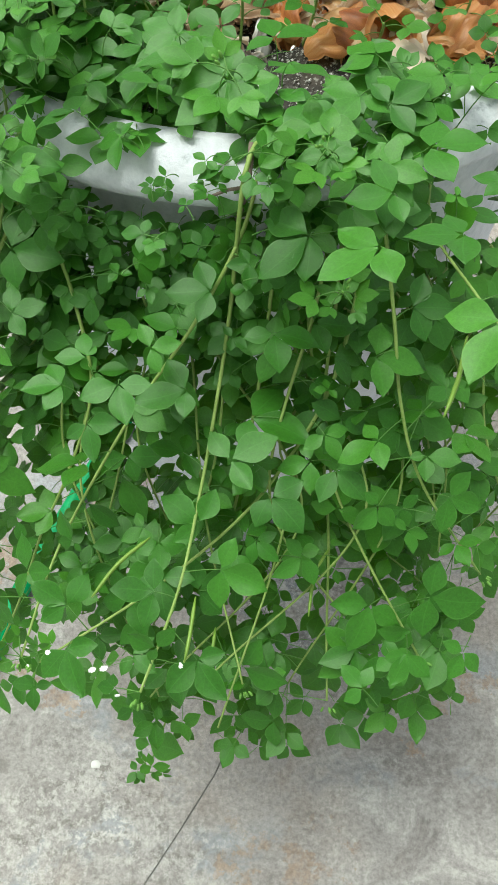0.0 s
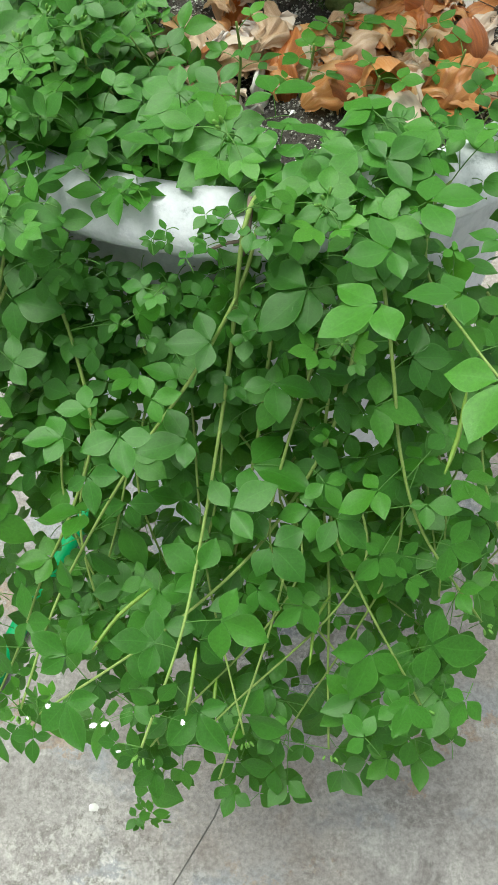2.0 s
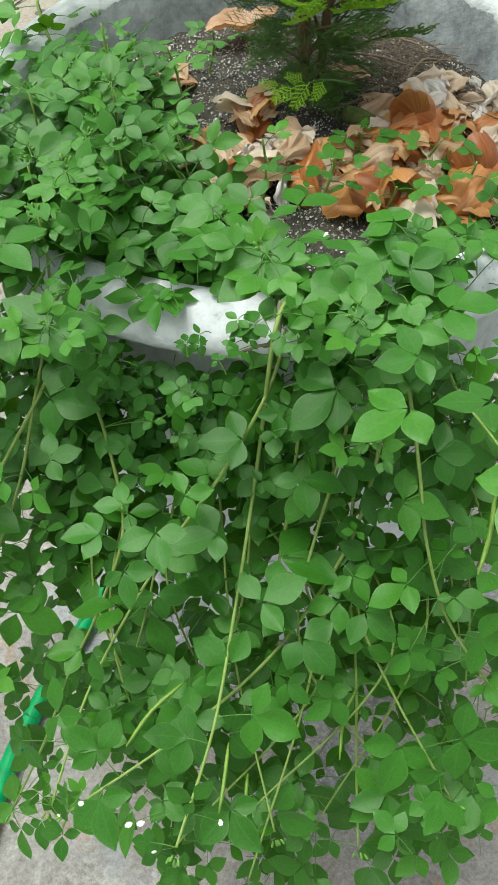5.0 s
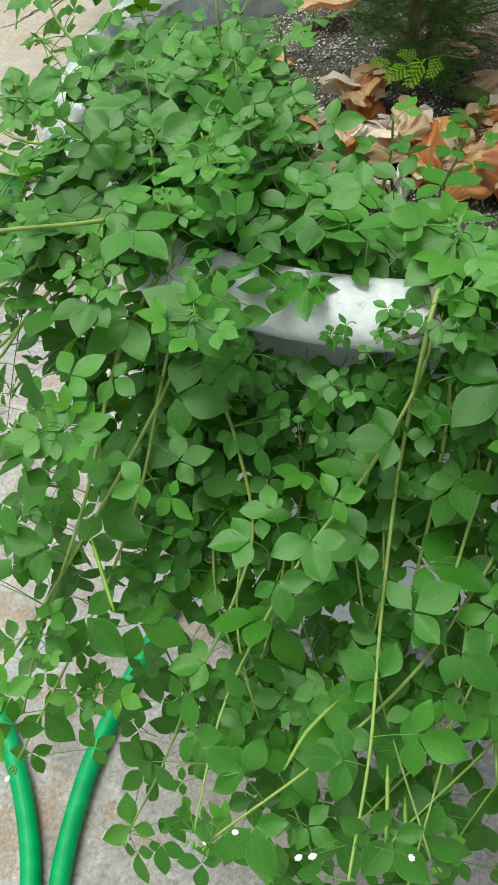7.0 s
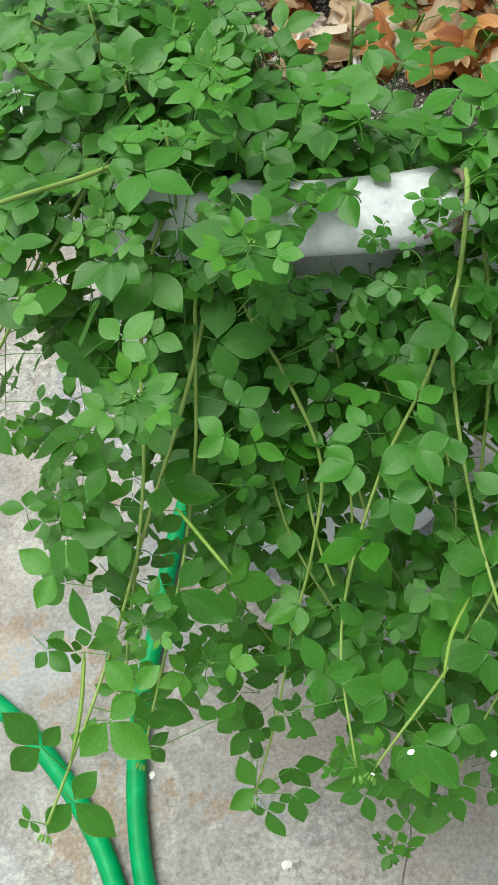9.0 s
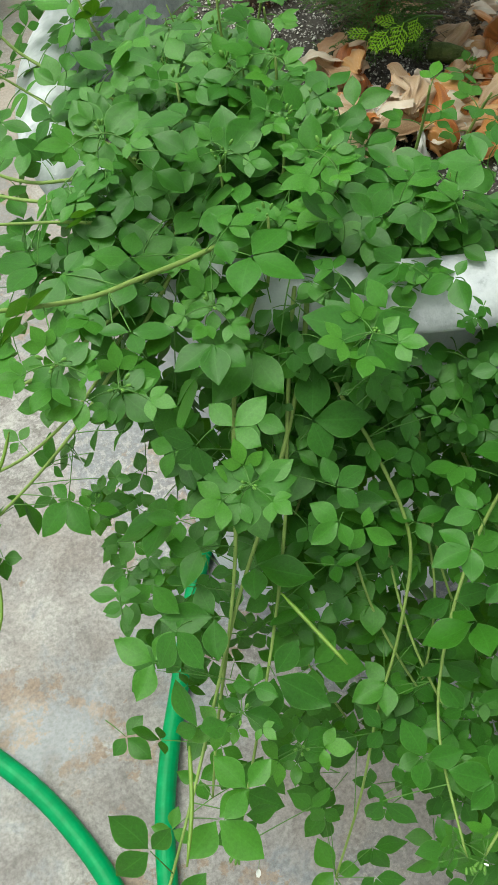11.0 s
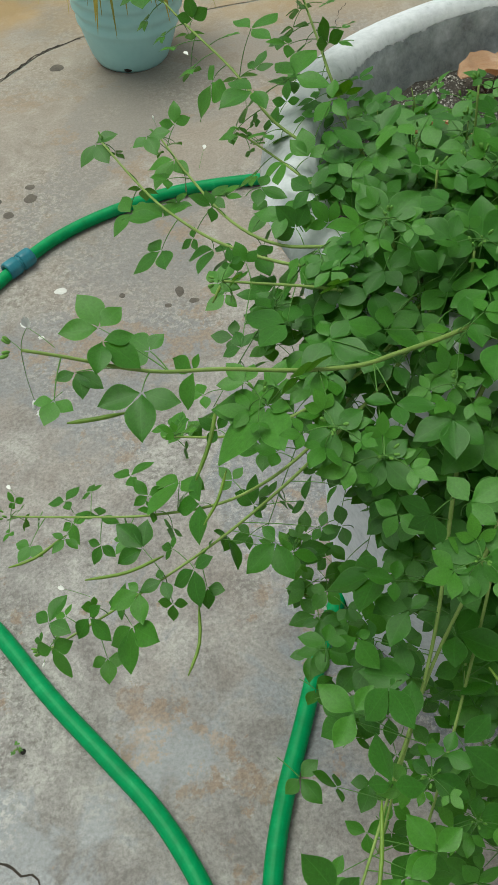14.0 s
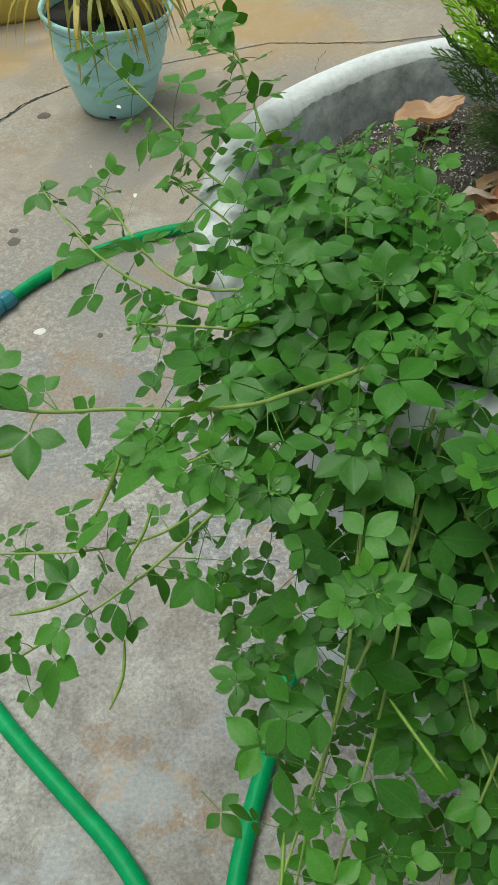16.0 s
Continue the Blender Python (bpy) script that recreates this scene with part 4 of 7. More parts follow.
FITTED_LEAVES += [
    (-0.189, 0.307, 0.404, 180, 50, 149, 15, 77, 14, -90, 13),
    (-0.145, 0.332, 0.435, 180, 30, 94, 21, -101, 15, 26, 12, 130, 15),
    (-0.129, 0.362, 0.374, 200, 55, 170, 23, 113, 22, -83, 17),
    (-0.091, 0.303, 0.451, 240, 45, 103, 20, -13, 22, -149, 17),
    (-0.141, 0.281, 0.337, 180, 20, -12, 20, 107, 15, -111, 20),
    (-0.138, 0.268, 0.33, 220, 55, 160, 21, 97, 15, -70, 13),
    (-0.121, 0.27, 0.345, 220, 40, 178, 19, 115, 17, -95, 10),
    (-0.131, 0.312, 0.314, 220, 45, -40, 20, -142, 18, 81, 13),
]
FITTED_LEAVES += [
    (-0.29, 0.498, 0.655, 160, 20, -26, 19, 47, 14, -94, 17),
    (-0.286, 0.473, 0.672, 120, 20, 126, 18, 70, 13, -168, 15),
    (-0.274, 0.457, 0.658, 200, 20, -173, 20, -96, 18, 116, 16),
    (-0.3, 0.475, 0.655, 140, 20, 124, 13, -115, 9, 170, 12),
    (-0.254, 0.482, 0.638, 240, 50, -150, 17, -37, 14, 38, 8),
    (-0.225, 0.469, 0.624, 280, 25, -64, 29, -129, 33, 175, 26, -5, 19, 126, 12),
    (-0.282, 0.615, 0.439, 300, 20, -80, 15, 34, 10, -168, 14),
    (-0.312, 0.58, 0.434, 320, 25, 60, 19, -55, 18, 171, 15),
]
FITTED_LEAVES += [
    (-0.361, 0.576, 0.42, 300, 20, 38, 16, -75, 15, 155, 11),
    (-0.275, 0.534, 0.485, 320, 30, -135, 30, -58, 22, 135, 23),
    (-0.264, 0.51, 0.494, 260, 45, -171, 25, -1, 21, -69, 21),
    (-0.3, 0.49, 0.486, 200, 30, -43, 22, 17, 17, -105, 18),
    (-0.356, 0.558, 0.42, 240, 40, 169, 17, -98, 11, 98, 14),
    (-0.334, 0.547, 0.44, 40, 30, -91, 16, 4, 13, 116, 16),
    (-0.224, 0.479, 0.49, 240, 30, -119, 25, 165, 24, -29, 13),
    (-0.31, 0.448, 0.476, 260, 35, -168, 26, -103, 20, 135, 23),
    (-0.303, 0.461, 0.489, 220, 20, 180, 18, -104, 20, -43, 9),
]
FITTED_LEAVES += [
    (-0.35, 0.445, 0.501, 260, 20, 39, 17, 127, 15, -44, 12),
    (-0.33, 0.448, 0.494, 220, 45, 143, 18, -128, 15, 69, 10),
    (-0.353, 0.44, 0.48, 220, 55, 156, 19, 98, 16, -75, 14),
    (-0.272, 0.473, 0.484, 260, 40, -178, 22, -96, 19, 81, 14),
    (-0.291, 0.471, 0.48, 260, 10, -107, 15, 167, 13, -15, 8),
    (-0.191, 0.503, 0.623, 240, 10, 133, 22, -131, 21, 49, 14),
    (-0.16, 0.522, 0.605, 120, 15, 118, 20, -74, 19, 20, 17),
    (-0.172, 0.459, 0.626, 40, 5, 103, 17, -68, 13, 178, 13),
]
FITTED_LEAVES += [
    (-0.182, 0.435, 0.621, 200, 20, 143, 18, 61, 13, -76, 14, -137, 15),
    (-0.141, 0.432, 0.582, 220, 20, 68, 20, 144, 15, -25, 16),
    (-0.141, 0.409, 0.57, 200, 25, -61, 21, 100, 20, -144, 21, -10, 14, 147, 13),
    (-0.182, 0.494, 0.471, 240, 25, -101, 17, -2, 14, 177, 13),
    (-0.159, 0.537, 0.657, 200, 30, -24, 23, 63, 21, 105, 13, -87, 11, -167, 12),
    (-0.103, 0.559, 0.618, 180, 30, 105, 27, 16, 27, 62, 28, -92, 22),
    (-0.146, 0.72, 0.61, 240, 40, -105, 18, 159, 17, 17, 14),
]
FITTED_LEAVES += [
    (-0.128, 0.705, 0.601, 60, 15, -143, 23, 38, 15, 139, 19),
    (-0.167, 0.689, 0.592, 200, 35, -3, 20, 78, 15, -37, 17),
    (-0.078, 0.69, 0.605, 240, 25, 64, 18, -45, 16, 177, 16),
    (-0.138, 0.559, 0.62, 160, 25, 135, 18, -122, 15, 2, 15),
    (-0.105, 0.533, 0.61, 300, 5, -105, 22, 142, 22, 28, 17),
    (-0.142, 0.407, 0.496, 20, 10, 118, 30, -162, 20, 49, 22),
    (-0.169, 0.389, 0.493, 200, 25, -73, 27, -10, 18, -167, 21),
    (-0.202, 0.374, 0.501, 200, 20, -45, 22, -136, 19, 48, 16),
    (-0.191, 0.341, 0.494, 240, 55, -10, 24, 115, 18, -68, 15),
]
FITTED_LEAVES += [
    (-0.212, 0.357, 0.437, 60, 55, -57, 17, 2, 11, 173, 10),
    (-0.209, 0.408, 0.508, 0, 0, -68, 15, 19, 11, 97, 10),
    (-0.191, 0.756, 0.643, 280, 5, 56, 23, -33, 18, 147, 19),
    (-0.194, 0.734, 0.615, 0, 0, -117, 27, -44, 22, 165, 20),
    (-0.166, 0.745, 0.615, 220, 10, 42, 28, -27, 22, 125, 26),
    (-0.303, 0.765, 0.573, 220, 20, -134, 19, 79, 17, 157, 20),
    (-0.265, 0.718, 0.603, 220, 20, 98, 16, -118, 12, 164, 17),
    (-0.266, 0.653, 0.565, 280, 25, -105, 24, 177, 20, -31, 17),
    (-0.217, 0.778, 0.6, 260, 55, -129, 27, -1, 16, 167, 24),
]
FITTED_LEAVES += [
    (-0.164, 0.804, 0.655, 200, 20, -117, 17, 74, 22, 155, 28, -44, 15),
    (-0.234, 0.641, 0.57, 300, 30, -66, 22, -146, 22, 129, 16),
    (-0.284, 0.701, 0.56, 240, 30, -125, 19, 107, 16, -17, 18),
    (-0.028, 0.46, 0.605, 260, 35, -69, 17, 57, 9, -172, 17),
    (-0.06, 0.482, 0.63, 220, 55, -32, 15, 67, 14, -143, 9),
    (-0.054, 0.536, 0.62, 120, 20, -76, 15, -14, 13, -136, 12),
    (-0.032, 0.503, 0.63, 180, 15, 59, 13, -19, 12, 103, 11),
    (-0.049, 0.472, 0.61, 320, 20, -110, 23, -15, 20, -82, 15),
]
FITTED_LEAVES += [
    (-0.004, 0.444, 0.645, 40, 15, -88, 16, 140, 10, 4, 15),
    (0.018, 0.518, 0.62, 200, 15, -49, 17, 39, 15, 136, 11),
    (-0.002, 0.512, 0.62, 180, 25, -89, 7, 108, 6, 5, 7),
    (0.044, 0.537, 0.6, 0, 5, 69, 24, -22, 20, -120, 17),
    (0.05, 0.462, 0.64, 20, 25, 126, 22, -139, 14),
    (0.11, 0.525, 0.59, 180, 20, -70, 14, -5, 13, 43, 12),
    (0.126, 0.529, 0.59, 120, 10, -141, 11, 20, 14, 102, 12),
    (0.138, 0.52, 0.6, 160, 35, -167, 14, 98, 10),
    (0.148, 0.48, 0.62, 300, 15, -111, 13, -37, 9),
]
FITTED_LEAVES += [
    (0.049, 0.45, 0.6, 160, 15, -113, 13, -28, 12, 145, 9),
    (0.082, 0.442, 0.595, 280, 20, -120, 17, -49, 12),
    (0.066, 0.447, 0.57, 40, 40, 146, 18, -65, 9),
    (0.124, 0.424, 0.6, 120, 25, -124, 7, 12, 6, 126, 7),
    (0.139, 0.411, 0.62, 320, 10, -58, 15, -124, 12),
    (-0.007, 0.409, 0.525, 80, 10, -75, 20, -144, 11),
    (-0.087, 0.424, 0.5, 240, 30, -65, 12, 121, 21, 35, 10),
    (-0.036, 0.382, 0.49, 160, 15, 118, 24, 78, 19),
    (-0.009, 0.371, 0.46, 80, 15, -86, 20, 152, 18, 10, 14),
]
FITTED_LEAVES += [
    (-0.102, 0.327, 0.43, 220, 40, -23, 15, -118, 13, 81, 10),
    (0.076, 0.402, 0.56, 200, 25, -110, 9, -24, 7, 118, 5, 46, 11),
    (0.093, 0.426, 0.53, 160, 30, 84, 13, -172, 14, -73, 11),
    (0.071, 0.384, 0.505, 100, 15, -98, 8, -10, 7, 136, 7),
    (0.093, 0.386, 0.48, 320, 50, -153, 17, 88, 18),
    (0.134, 0.388, 0.5, 80, 20, -44, 17, 82, 9, -132, 16),
    (0.121, 0.377, 0.495, 320, 25, -27, 14, -117, 15, 121, 11),
    (0.148, 0.377, 0.47, 40, 30, -153, 22, 75, 24, 153, 24),
    (0.154, 0.333, 0.47, 120, 55, 35, 12, -169, 10),
]
FITTED_LEAVES += [
    (0.111, 0.334, 0.465, 180, 40, -101, 13, 57, 11, 155, 11),
    (0.085, 0.331, 0.42, 20, 55, -118, 16, 130, 15),
    (0.157, 0.326, 0.43, 140, 40, -67, 11, 81, 14, 170, 14),
    (0.071, 0.327, 0.35, 180, 30, -71, 17, 65, 13, -172, 14),
    (0.041, 0.315, 0.36, 200, 50, -71, 18, 140, 14, -16, 17),
    (0.089, 0.33, 0.36, 160, 35, 57, 14, -69, 10, 155, 13),
    (0.12, 0.326, 0.37, 160, 40, -144, 14, 72, 12, -23, 13),
    (0.155, 0.301, 0.38, 180, 50, 134, 15, 77, 15, -119, 14),
    (-0.071, 0.296, 0.36, 220, 50, -130, 16, 142, 17, 80, 14),
]
FITTED_LEAVES += [
    (-0.009, 0.3, 0.36, 200, 55, -110, 18, 148, 19, 88, 22),
    (0.015, 0.254, 0.31, 160, 50, -124, 20, 115, 17, -23, 13),
    (-0.019, 0.25, 0.31, 220, 40, -123, 14, 77, 15, 160, 14),
    (-0.049, 0.254, 0.33, 220, 35, -114, 14, 141, 14, -24, 10),
    (0.038, 0.264, 0.34, 220, 55, -75, 16, 152, 15),
    (-0.05, 0.245, 0.24, 280, 35, -70, 17, 107, 32, 11, 13),
    (-0.052, 0.234, 0.21, 200, 40, -112, 13, 91, 15, -14, 11),
    (-0.156, 0.672, 0.62, 140, 20, 127, 22, -158, 15),
    (-0.115, 0.579, 0.63, 20, 5, -90, 22, -11, 17),
]
FITTED_LEAVES += [
    (-0.124, 0.545, 0.635, 180, 30, -50, 18, 30, 14),
    (-0.07, 0.491, 0.625, 120, 30, -55, 13, 8, 12, -126, 8),
    (-0.07, 0.531, 0.63, 220, 50, -50, 16, 19, 18, -65, 9),
    (-0.113, 0.503, 0.585, 40, 15, 70, 16, -171, 13, -49, 16),
    (-0.165, 0.5, 0.56, 0, 15, -69, 31, -160, 27, 44, 22),
    (-0.172, 0.425, 0.53, 120, 15, -73, 16, -165, 11, 24, 12),
    (-0.078, 0.38, 0.425, 320, 10, -91, 23, -164, 18, 4, 16),
    (-0.066, 0.317, 0.46, 220, 55, -26, 18, -80, 12, 140, 8),
    (-0.073, 0.297, 0.45, 240, 55, -79, 20, 136, 17, -175, 25),
]
FITTED_LEAVES += [
    (-0.203, 0.555, 0.585, 340, 5, -54, 27, -132, 23, 26, 18),
    (-0.23, 0.528, 0.6, 240, 30, -87, 11, 51, 9, -13, 11),
    (-0.235, 0.506, 0.605, 300, 45, -151, 10, 114, 9),
    (-0.232, 0.528, 0.455, 240, 55, -39, 18, 14, 20, 155, 11),
    (-0.262, 0.485, 0.485, 300, 55, -107, 18, 25, 7),
    (-0.251, 0.502, 0.465, 80, 55, -169, 15, 165, 22, -81, 11),
    (-0.204, 0.497, 0.5, 280, 55, 17, 17, -90, 13),
    (-0.186, 0.495, 0.515, 300, 55, -140, 12, 103, 8),
    (-0.215, 0.479, 0.475, 80, 20, 106, 16, -176, 14, -19, 11),
]
FITTED_LEAVES += [
    (-0.201, 0.443, 0.635, 200, 25, -104, 14, 2, 14, 68, 14, -151, 16),
    (-0.166, 0.45, 0.55, 240, 30, -42, 14, 142, 17, -136, 13),
    (-0.138, 0.496, 0.545, 280, 50, -57, 14, 31, 14),
    (-0.101, 0.497, 0.575, 180, 25, 159, 19, -121, 13),
    (-0.262, 0.672, 0.575, 0, 10, -42, 29, 33, 27, -82, 26),
    (-0.14, 0.476, 0.5, 80, 45, 111, 18, -17, 12),
    (-0.169, 0.427, 0.5, 220, 20, -100, 13, 42, 13, 116, 14),
    (-0.124, 0.387, 0.47, 0, 35, -94, 19, 148, 13, -2, 16),
    (-0.105, 0.449, 0.52, 200, 15, -49, 13, 146, 13, 49, 11),
]
FITTED_LEAVES += [
    (-0.158, 0.352, 0.44, 200, 25, -47, 10, 90, 12, 178, 11),
    (-0.131, 0.332, 0.42, 180, 50, -110, 15, 109, 13, 27, 14),
    (-0.199, 0.338, 0.41, 200, 30, -55, 13, 176, 12, 79, 14),
    (-0.182, 0.306, 0.46, 180, 40, -106, 15, -2, 14, 99, 16),
    (-0.22, 0.321, 0.4, 220, 25, -66, 12, 36, 12, 138, 13),
    (-0.149, 0.305, 0.42, 180, 50, -44, 14, 69, 14, 147, 13),
    (-0.123, 0.685, 0.605, 260, 30, -36, 23, 49, 22, 152, 25),
    (-0.152, 0.637, 0.61, 200, 25, 66, 17, -22, 13, 148, 15),
    (-0.185, 0.676, 0.6, 280, 40, -62, 18, 79, 10, -162, 20),
]
FITTED_LEAVES += [
    (-0.21, 0.623, 0.575, 60, 5, -83, 17, 50, 15, 163, 18),
    (-0.124, 0.61, 0.61, 180, 30, -96, 14, 84, 14, 176, 14),
    (-0.194, 0.305, 0.48, 200, 25, 145, 26, 70, 19, -121, 21),
    (-0.22, 0.28, 0.46, 200, 35, 142, 26, 64, 18, -119, 20),
    (-0.136, 0.369, 0.36, 200, 55, 111, 32, 153, 23, -62, 15),
    (-0.109, 0.332, 0.37, 180, 55, -42, 21, -87, 21, 69, 16),
    (-0.124, 0.323, 0.33, 200, 40, -64, 23, -123, 15),
    (-0.158, 0.43, 0.58, 220, 55, -50, 17, -89, 14, 175, 16),
    (-0.188, 0.373, 0.533, 260, 45, 167, 21, -122, 22, 51, 5),
]
FITTED_LEAVES += [
    (-0.161, 0.504, 0.53, 60, 35, -100, 22, -23, 25, 138, 11),
    (-0.071, 0.505, 0.613, 140, 40, -43, 18, -138, 13, 127, 8),
    (-0.136, 0.477, 0.585, 220, 5, -169, 22, -108, 22, 149, 20),
    (-0.072, 0.509, 0.64, 260, 5, -88, 14, 45, 14, 180, 13, 88, 17),
    (-0.044, 0.446, 0.53, 220, 30, -56, 15, -145, 16, 133, 6),
    (-0.039, 0.441, 0.5, 160, 30, -135, 17, 174, 17),
    (-0.022, 0.424, 0.49, 100, 20, -61, 17, 151, 10, -153, 17),
    (0.021, 0.407, 0.52, 140, 20, -41, 8, 124, 10, -172, 8),
    (0.034, 0.4, 0.48, 340, 55, 51, 17, -114, 13),
]
FITTED_LEAVES += [
    (-0.032, 0.244, 0.34, 140, 25, 173, 17, -122, 16, 10, 10),
    (-0.131, 0.492, 0.59, 200, 25, -10, 15, 84, 11, -78, 14, -158, 11),
    (-0.146, 0.479, 0.562, 300, 55, -151, 31, 97, 14, -90, 21),
    (-0.212, 0.489, 0.457, 280, 5, 118, 18, 177, 15, -6, 13, 92, 22),
    (-0.197, 0.484, 0.49, 220, 25, -129, 9, 123, 9, 27, 10),
    (-0.176, 0.438, 0.517, 320, 35, -93, 30, -27, 21, -146, 29),
    (-0.193, 0.41, 0.504, 220, 40, 153, 19, -96, 16, 86, 8),
    (-0.178, 0.311, 0.489, 200, 20, -30, 20, 62, 16, -121, 16),
]
FITTED_LEAVES += [
    (-0.225, 0.302, 0.481, 200, 40, -36, 24, 67, 14, -104, 21),
    (-0.169, 0.347, 0.475, 200, 25, 129, 21, -45, 11, -110, 13, 74, 14),
    (-0.136, 0.314, 0.34, 200, 25, -49, 23, 140, 13, -127, 20),
    (-0.116, 0.285, 0.34, 200, 50, 101, 21, -124, 15, 153, 19),
    (-0.081, 0.268, 0.34, 180, 55, -89, 21, 55, 13, 114, 22),
    (-0.115, 0.295, 0.431, 220, 55, 139, 20, -109, 16, -20, 11),
    (-0.065, 0.287, 0.38, 200, 25, -104, 16, 90, 17, 177, 16),
    (-0.056, 0.405, 0.492, 300, 5, 84, 18, -38, 15, 174, 14),
]
FITTED_LEAVES += [
    (-0.053, 0.424, 0.53, 160, 35, -96, 12, -175, 13, 7, 8),
    (-0.032, 0.414, 0.52, 0, 15, -73, 17, -136, 15, 172, 12),
    (-0.038, 0.434, 0.54, 60, 5, -144, 8, 94, 8, -34, 9),
    (-0.103, 0.397, 0.489, 320, 30, -30, 11, -164, 12, 101, 14),
    (-0.066, 0.399, 0.46, 200, 45, -145, 14, 109, 13, -61, 13),
    (-0.043, 0.374, 0.45, 200, 40, 97, 22, -92, 19, 155, 16),
    (-0.001, 0.498, 0.63, 200, 15, -61, 20, 3, 16, -118, 18),
    (-0.004, 0.494, 0.585, 260, 20, -40, 13, 64, 14, 154, 14),
    (-0.088, 0.543, 0.598, 300, 15, -103, 14, 145, 15, 33, 11),
]
for row in FITTED_LEAVES:
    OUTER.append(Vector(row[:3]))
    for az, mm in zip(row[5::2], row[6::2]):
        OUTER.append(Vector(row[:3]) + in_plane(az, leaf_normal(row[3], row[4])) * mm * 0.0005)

# each weed: its root in the soil, then its stems with their leaves
weed_a = weed_plant((0.02, 0.5, 0.545), "leafy green weed spilling over the planter front")
weed_b = weed_plant((0.1, 0.505, 0.545), "leafy green weed hanging low over the planter rim")
weed_c = weed_plant((-0.07, 0.54, 0.545), "long-stemmed weed arching out of the planter")
weed_d = weed_plant((-0.11, 0.6, 0.545), "sprawling weed with slim green pods beside the planter")
weed_e = weed_plant((-0.1, 0.72, 0.545), "upright weed at the planter edge with white buds")
weed_f = weed_plant((0.17, 0.53, 0.545), "broad-leaved weed leaning over the white rim")
stem(weed_a, [(0.02, 0.5, 0.545), (0.036, 0.481, 0.585), (0.029, 0.454, 0.585), (0.02, 0.428, 0.523), (0.013, 0.395, 0.494), (0.004, 0.344, 0.475), (-0.005, 0.288, 0.473), (-0.019, 0.233, 0.484)], seed=0, tip=4, r0=0.0018, fill=4, leaves=())
stem(weed_b, [(0.1, 0.505, 0.545), (0.088, 0.48, 0.585), (0.088, 0.447, 0.567), (0.085, 0.422, 0.538), (0.072, 0.392, 0.497), (0.045, 0.358, 0.469), (0.017, 0.328, 0.459), (-0.026, 0.293, 0.454), (-0.081, 0.257, 0.449)], seed=1, tip=3, r0=0.0018, fill=4, leaves=[(0.041, 0.331, 0.486, 136, -14, 25)])
stem(weed_b, [(0.1, 0.505, 0.545), (0.09, 0.484, 0.585), (0.096, 0.442, 0.58), (0.102, 0.4, 0.552), (0.107, 0.37, 0.521), (0.12, 0.341, 0.489), (0.153, 0.304, 0.454)], seed=2, tip=2, fill=4, leaves=())
stem(weed_b, [(0.1, 0.505, 0.545), (0.082, 0.484, 0.585), (0.079, 0.456, 0.559), (0.075, 0.422, 0.525), (0.071, 0.397, 0.494), (0.075, 0.36, 0.461), (0.092, 0.322, 0.442), (0.123, 0.269, 0.416)], seed=3, tip=3, fill=4, leaves=[(0.107, 0.254, 0.42, -148, -15, 6)])
stem(weed_a, [(0.02, 0.5, 0.545), (0.035, 0.478, 0.585), (0.028, 0.447, 0.567), (0.002, 0.413, 0.535), (-0.031, 0.386, 0.498), (-0.06, 0.35, 0.469), (-0.079, 0.312, 0.455), (-0.09, 0.259, 0.452)], seed=4, tip=4, fill=4, leaves=())
stem(weed_f, [(0.188, 0.509, 0.545), (0.136, 0.496, 0.585), (0.121, 0.453, 0.569), (0.137, 0.403, 0.57), (0.162, 0.35, 0.573)], seed=5, tip=2, r0=0.001, fill=12, leaves=())
stem(weed_a, [(0.02, 0.5, 0.545), (0.042, 0.488, 0.585), (0.055, 0.454, 0.556), (0.061, 0.434, 0.519), (0.065, 0.411, 0.487), (0.07, 0.383, 0.46), (0.074, 0.338, 0.432), (0.073, 0.291, 0.403), (0.073, 0.252, 0.38)], seed=6, tip=3, fill=6, leaves=[(-0.009, 0.534, 0.598, 68, 12, 13)])
stem(weed_b, [(0.1, 0.505, 0.545), (0.078, 0.483, 0.585), (0.073, 0.454, 0.56), (0.063, 0.417, 0.531), (0.051, 0.39, 0.504), (0.04, 0.356, 0.471), (0.047, 0.33, 0.445), (0.08, 0.298, 0.41)], seed=7, tip=1, fill=5, leaves=())
stem(weed_c, [(-0.07, 0.54, 0.545), (-0.08, 0.505, 0.585), (-0.095, 0.474, 0.557), (-0.122, 0.436, 0.525), (-0.154, 0.399, 0.491), (-0.182, 0.356, 0.472), (-0.204, 0.319, 0.469), (-0.232, 0.273, 0.472)], seed=8, tip=3, r0=0.0018, fill=4, leaves=[(-0.02, 0.57, 0.578, 76, 12, 16), (-0.203, 0.379, 0.475, -31, 7, 19), (-0.23, 0.369, 0.42, 148, -6, 18)])
stem(weed_c, [(-0.07, 0.54, 0.545), (-0.089, 0.5, 0.585), (-0.106, 0.461, 0.548), (-0.12, 0.425, 0.508), (-0.139, 0.387, 0.476), (-0.163, 0.344, 0.454), (-0.19, 0.299, 0.43)], seed=9, tip=3, fill=4, leaves=())
stem(weed_c, [(-0.07, 0.54, 0.545), (-0.077, 0.506, 0.585), (-0.078, 0.468, 0.551), (-0.067, 0.437, 0.526), (-0.06, 0.4, 0.492), (-0.077, 0.366, 0.456), (-0.097, 0.34, 0.426), (-0.117, 0.308, 0.389), (-0.142, 0.277, 0.35)], seed=10, tip=3, fill=8, leaves=[(-0.045, 0.527, 0.595, -124, -17, 18)])
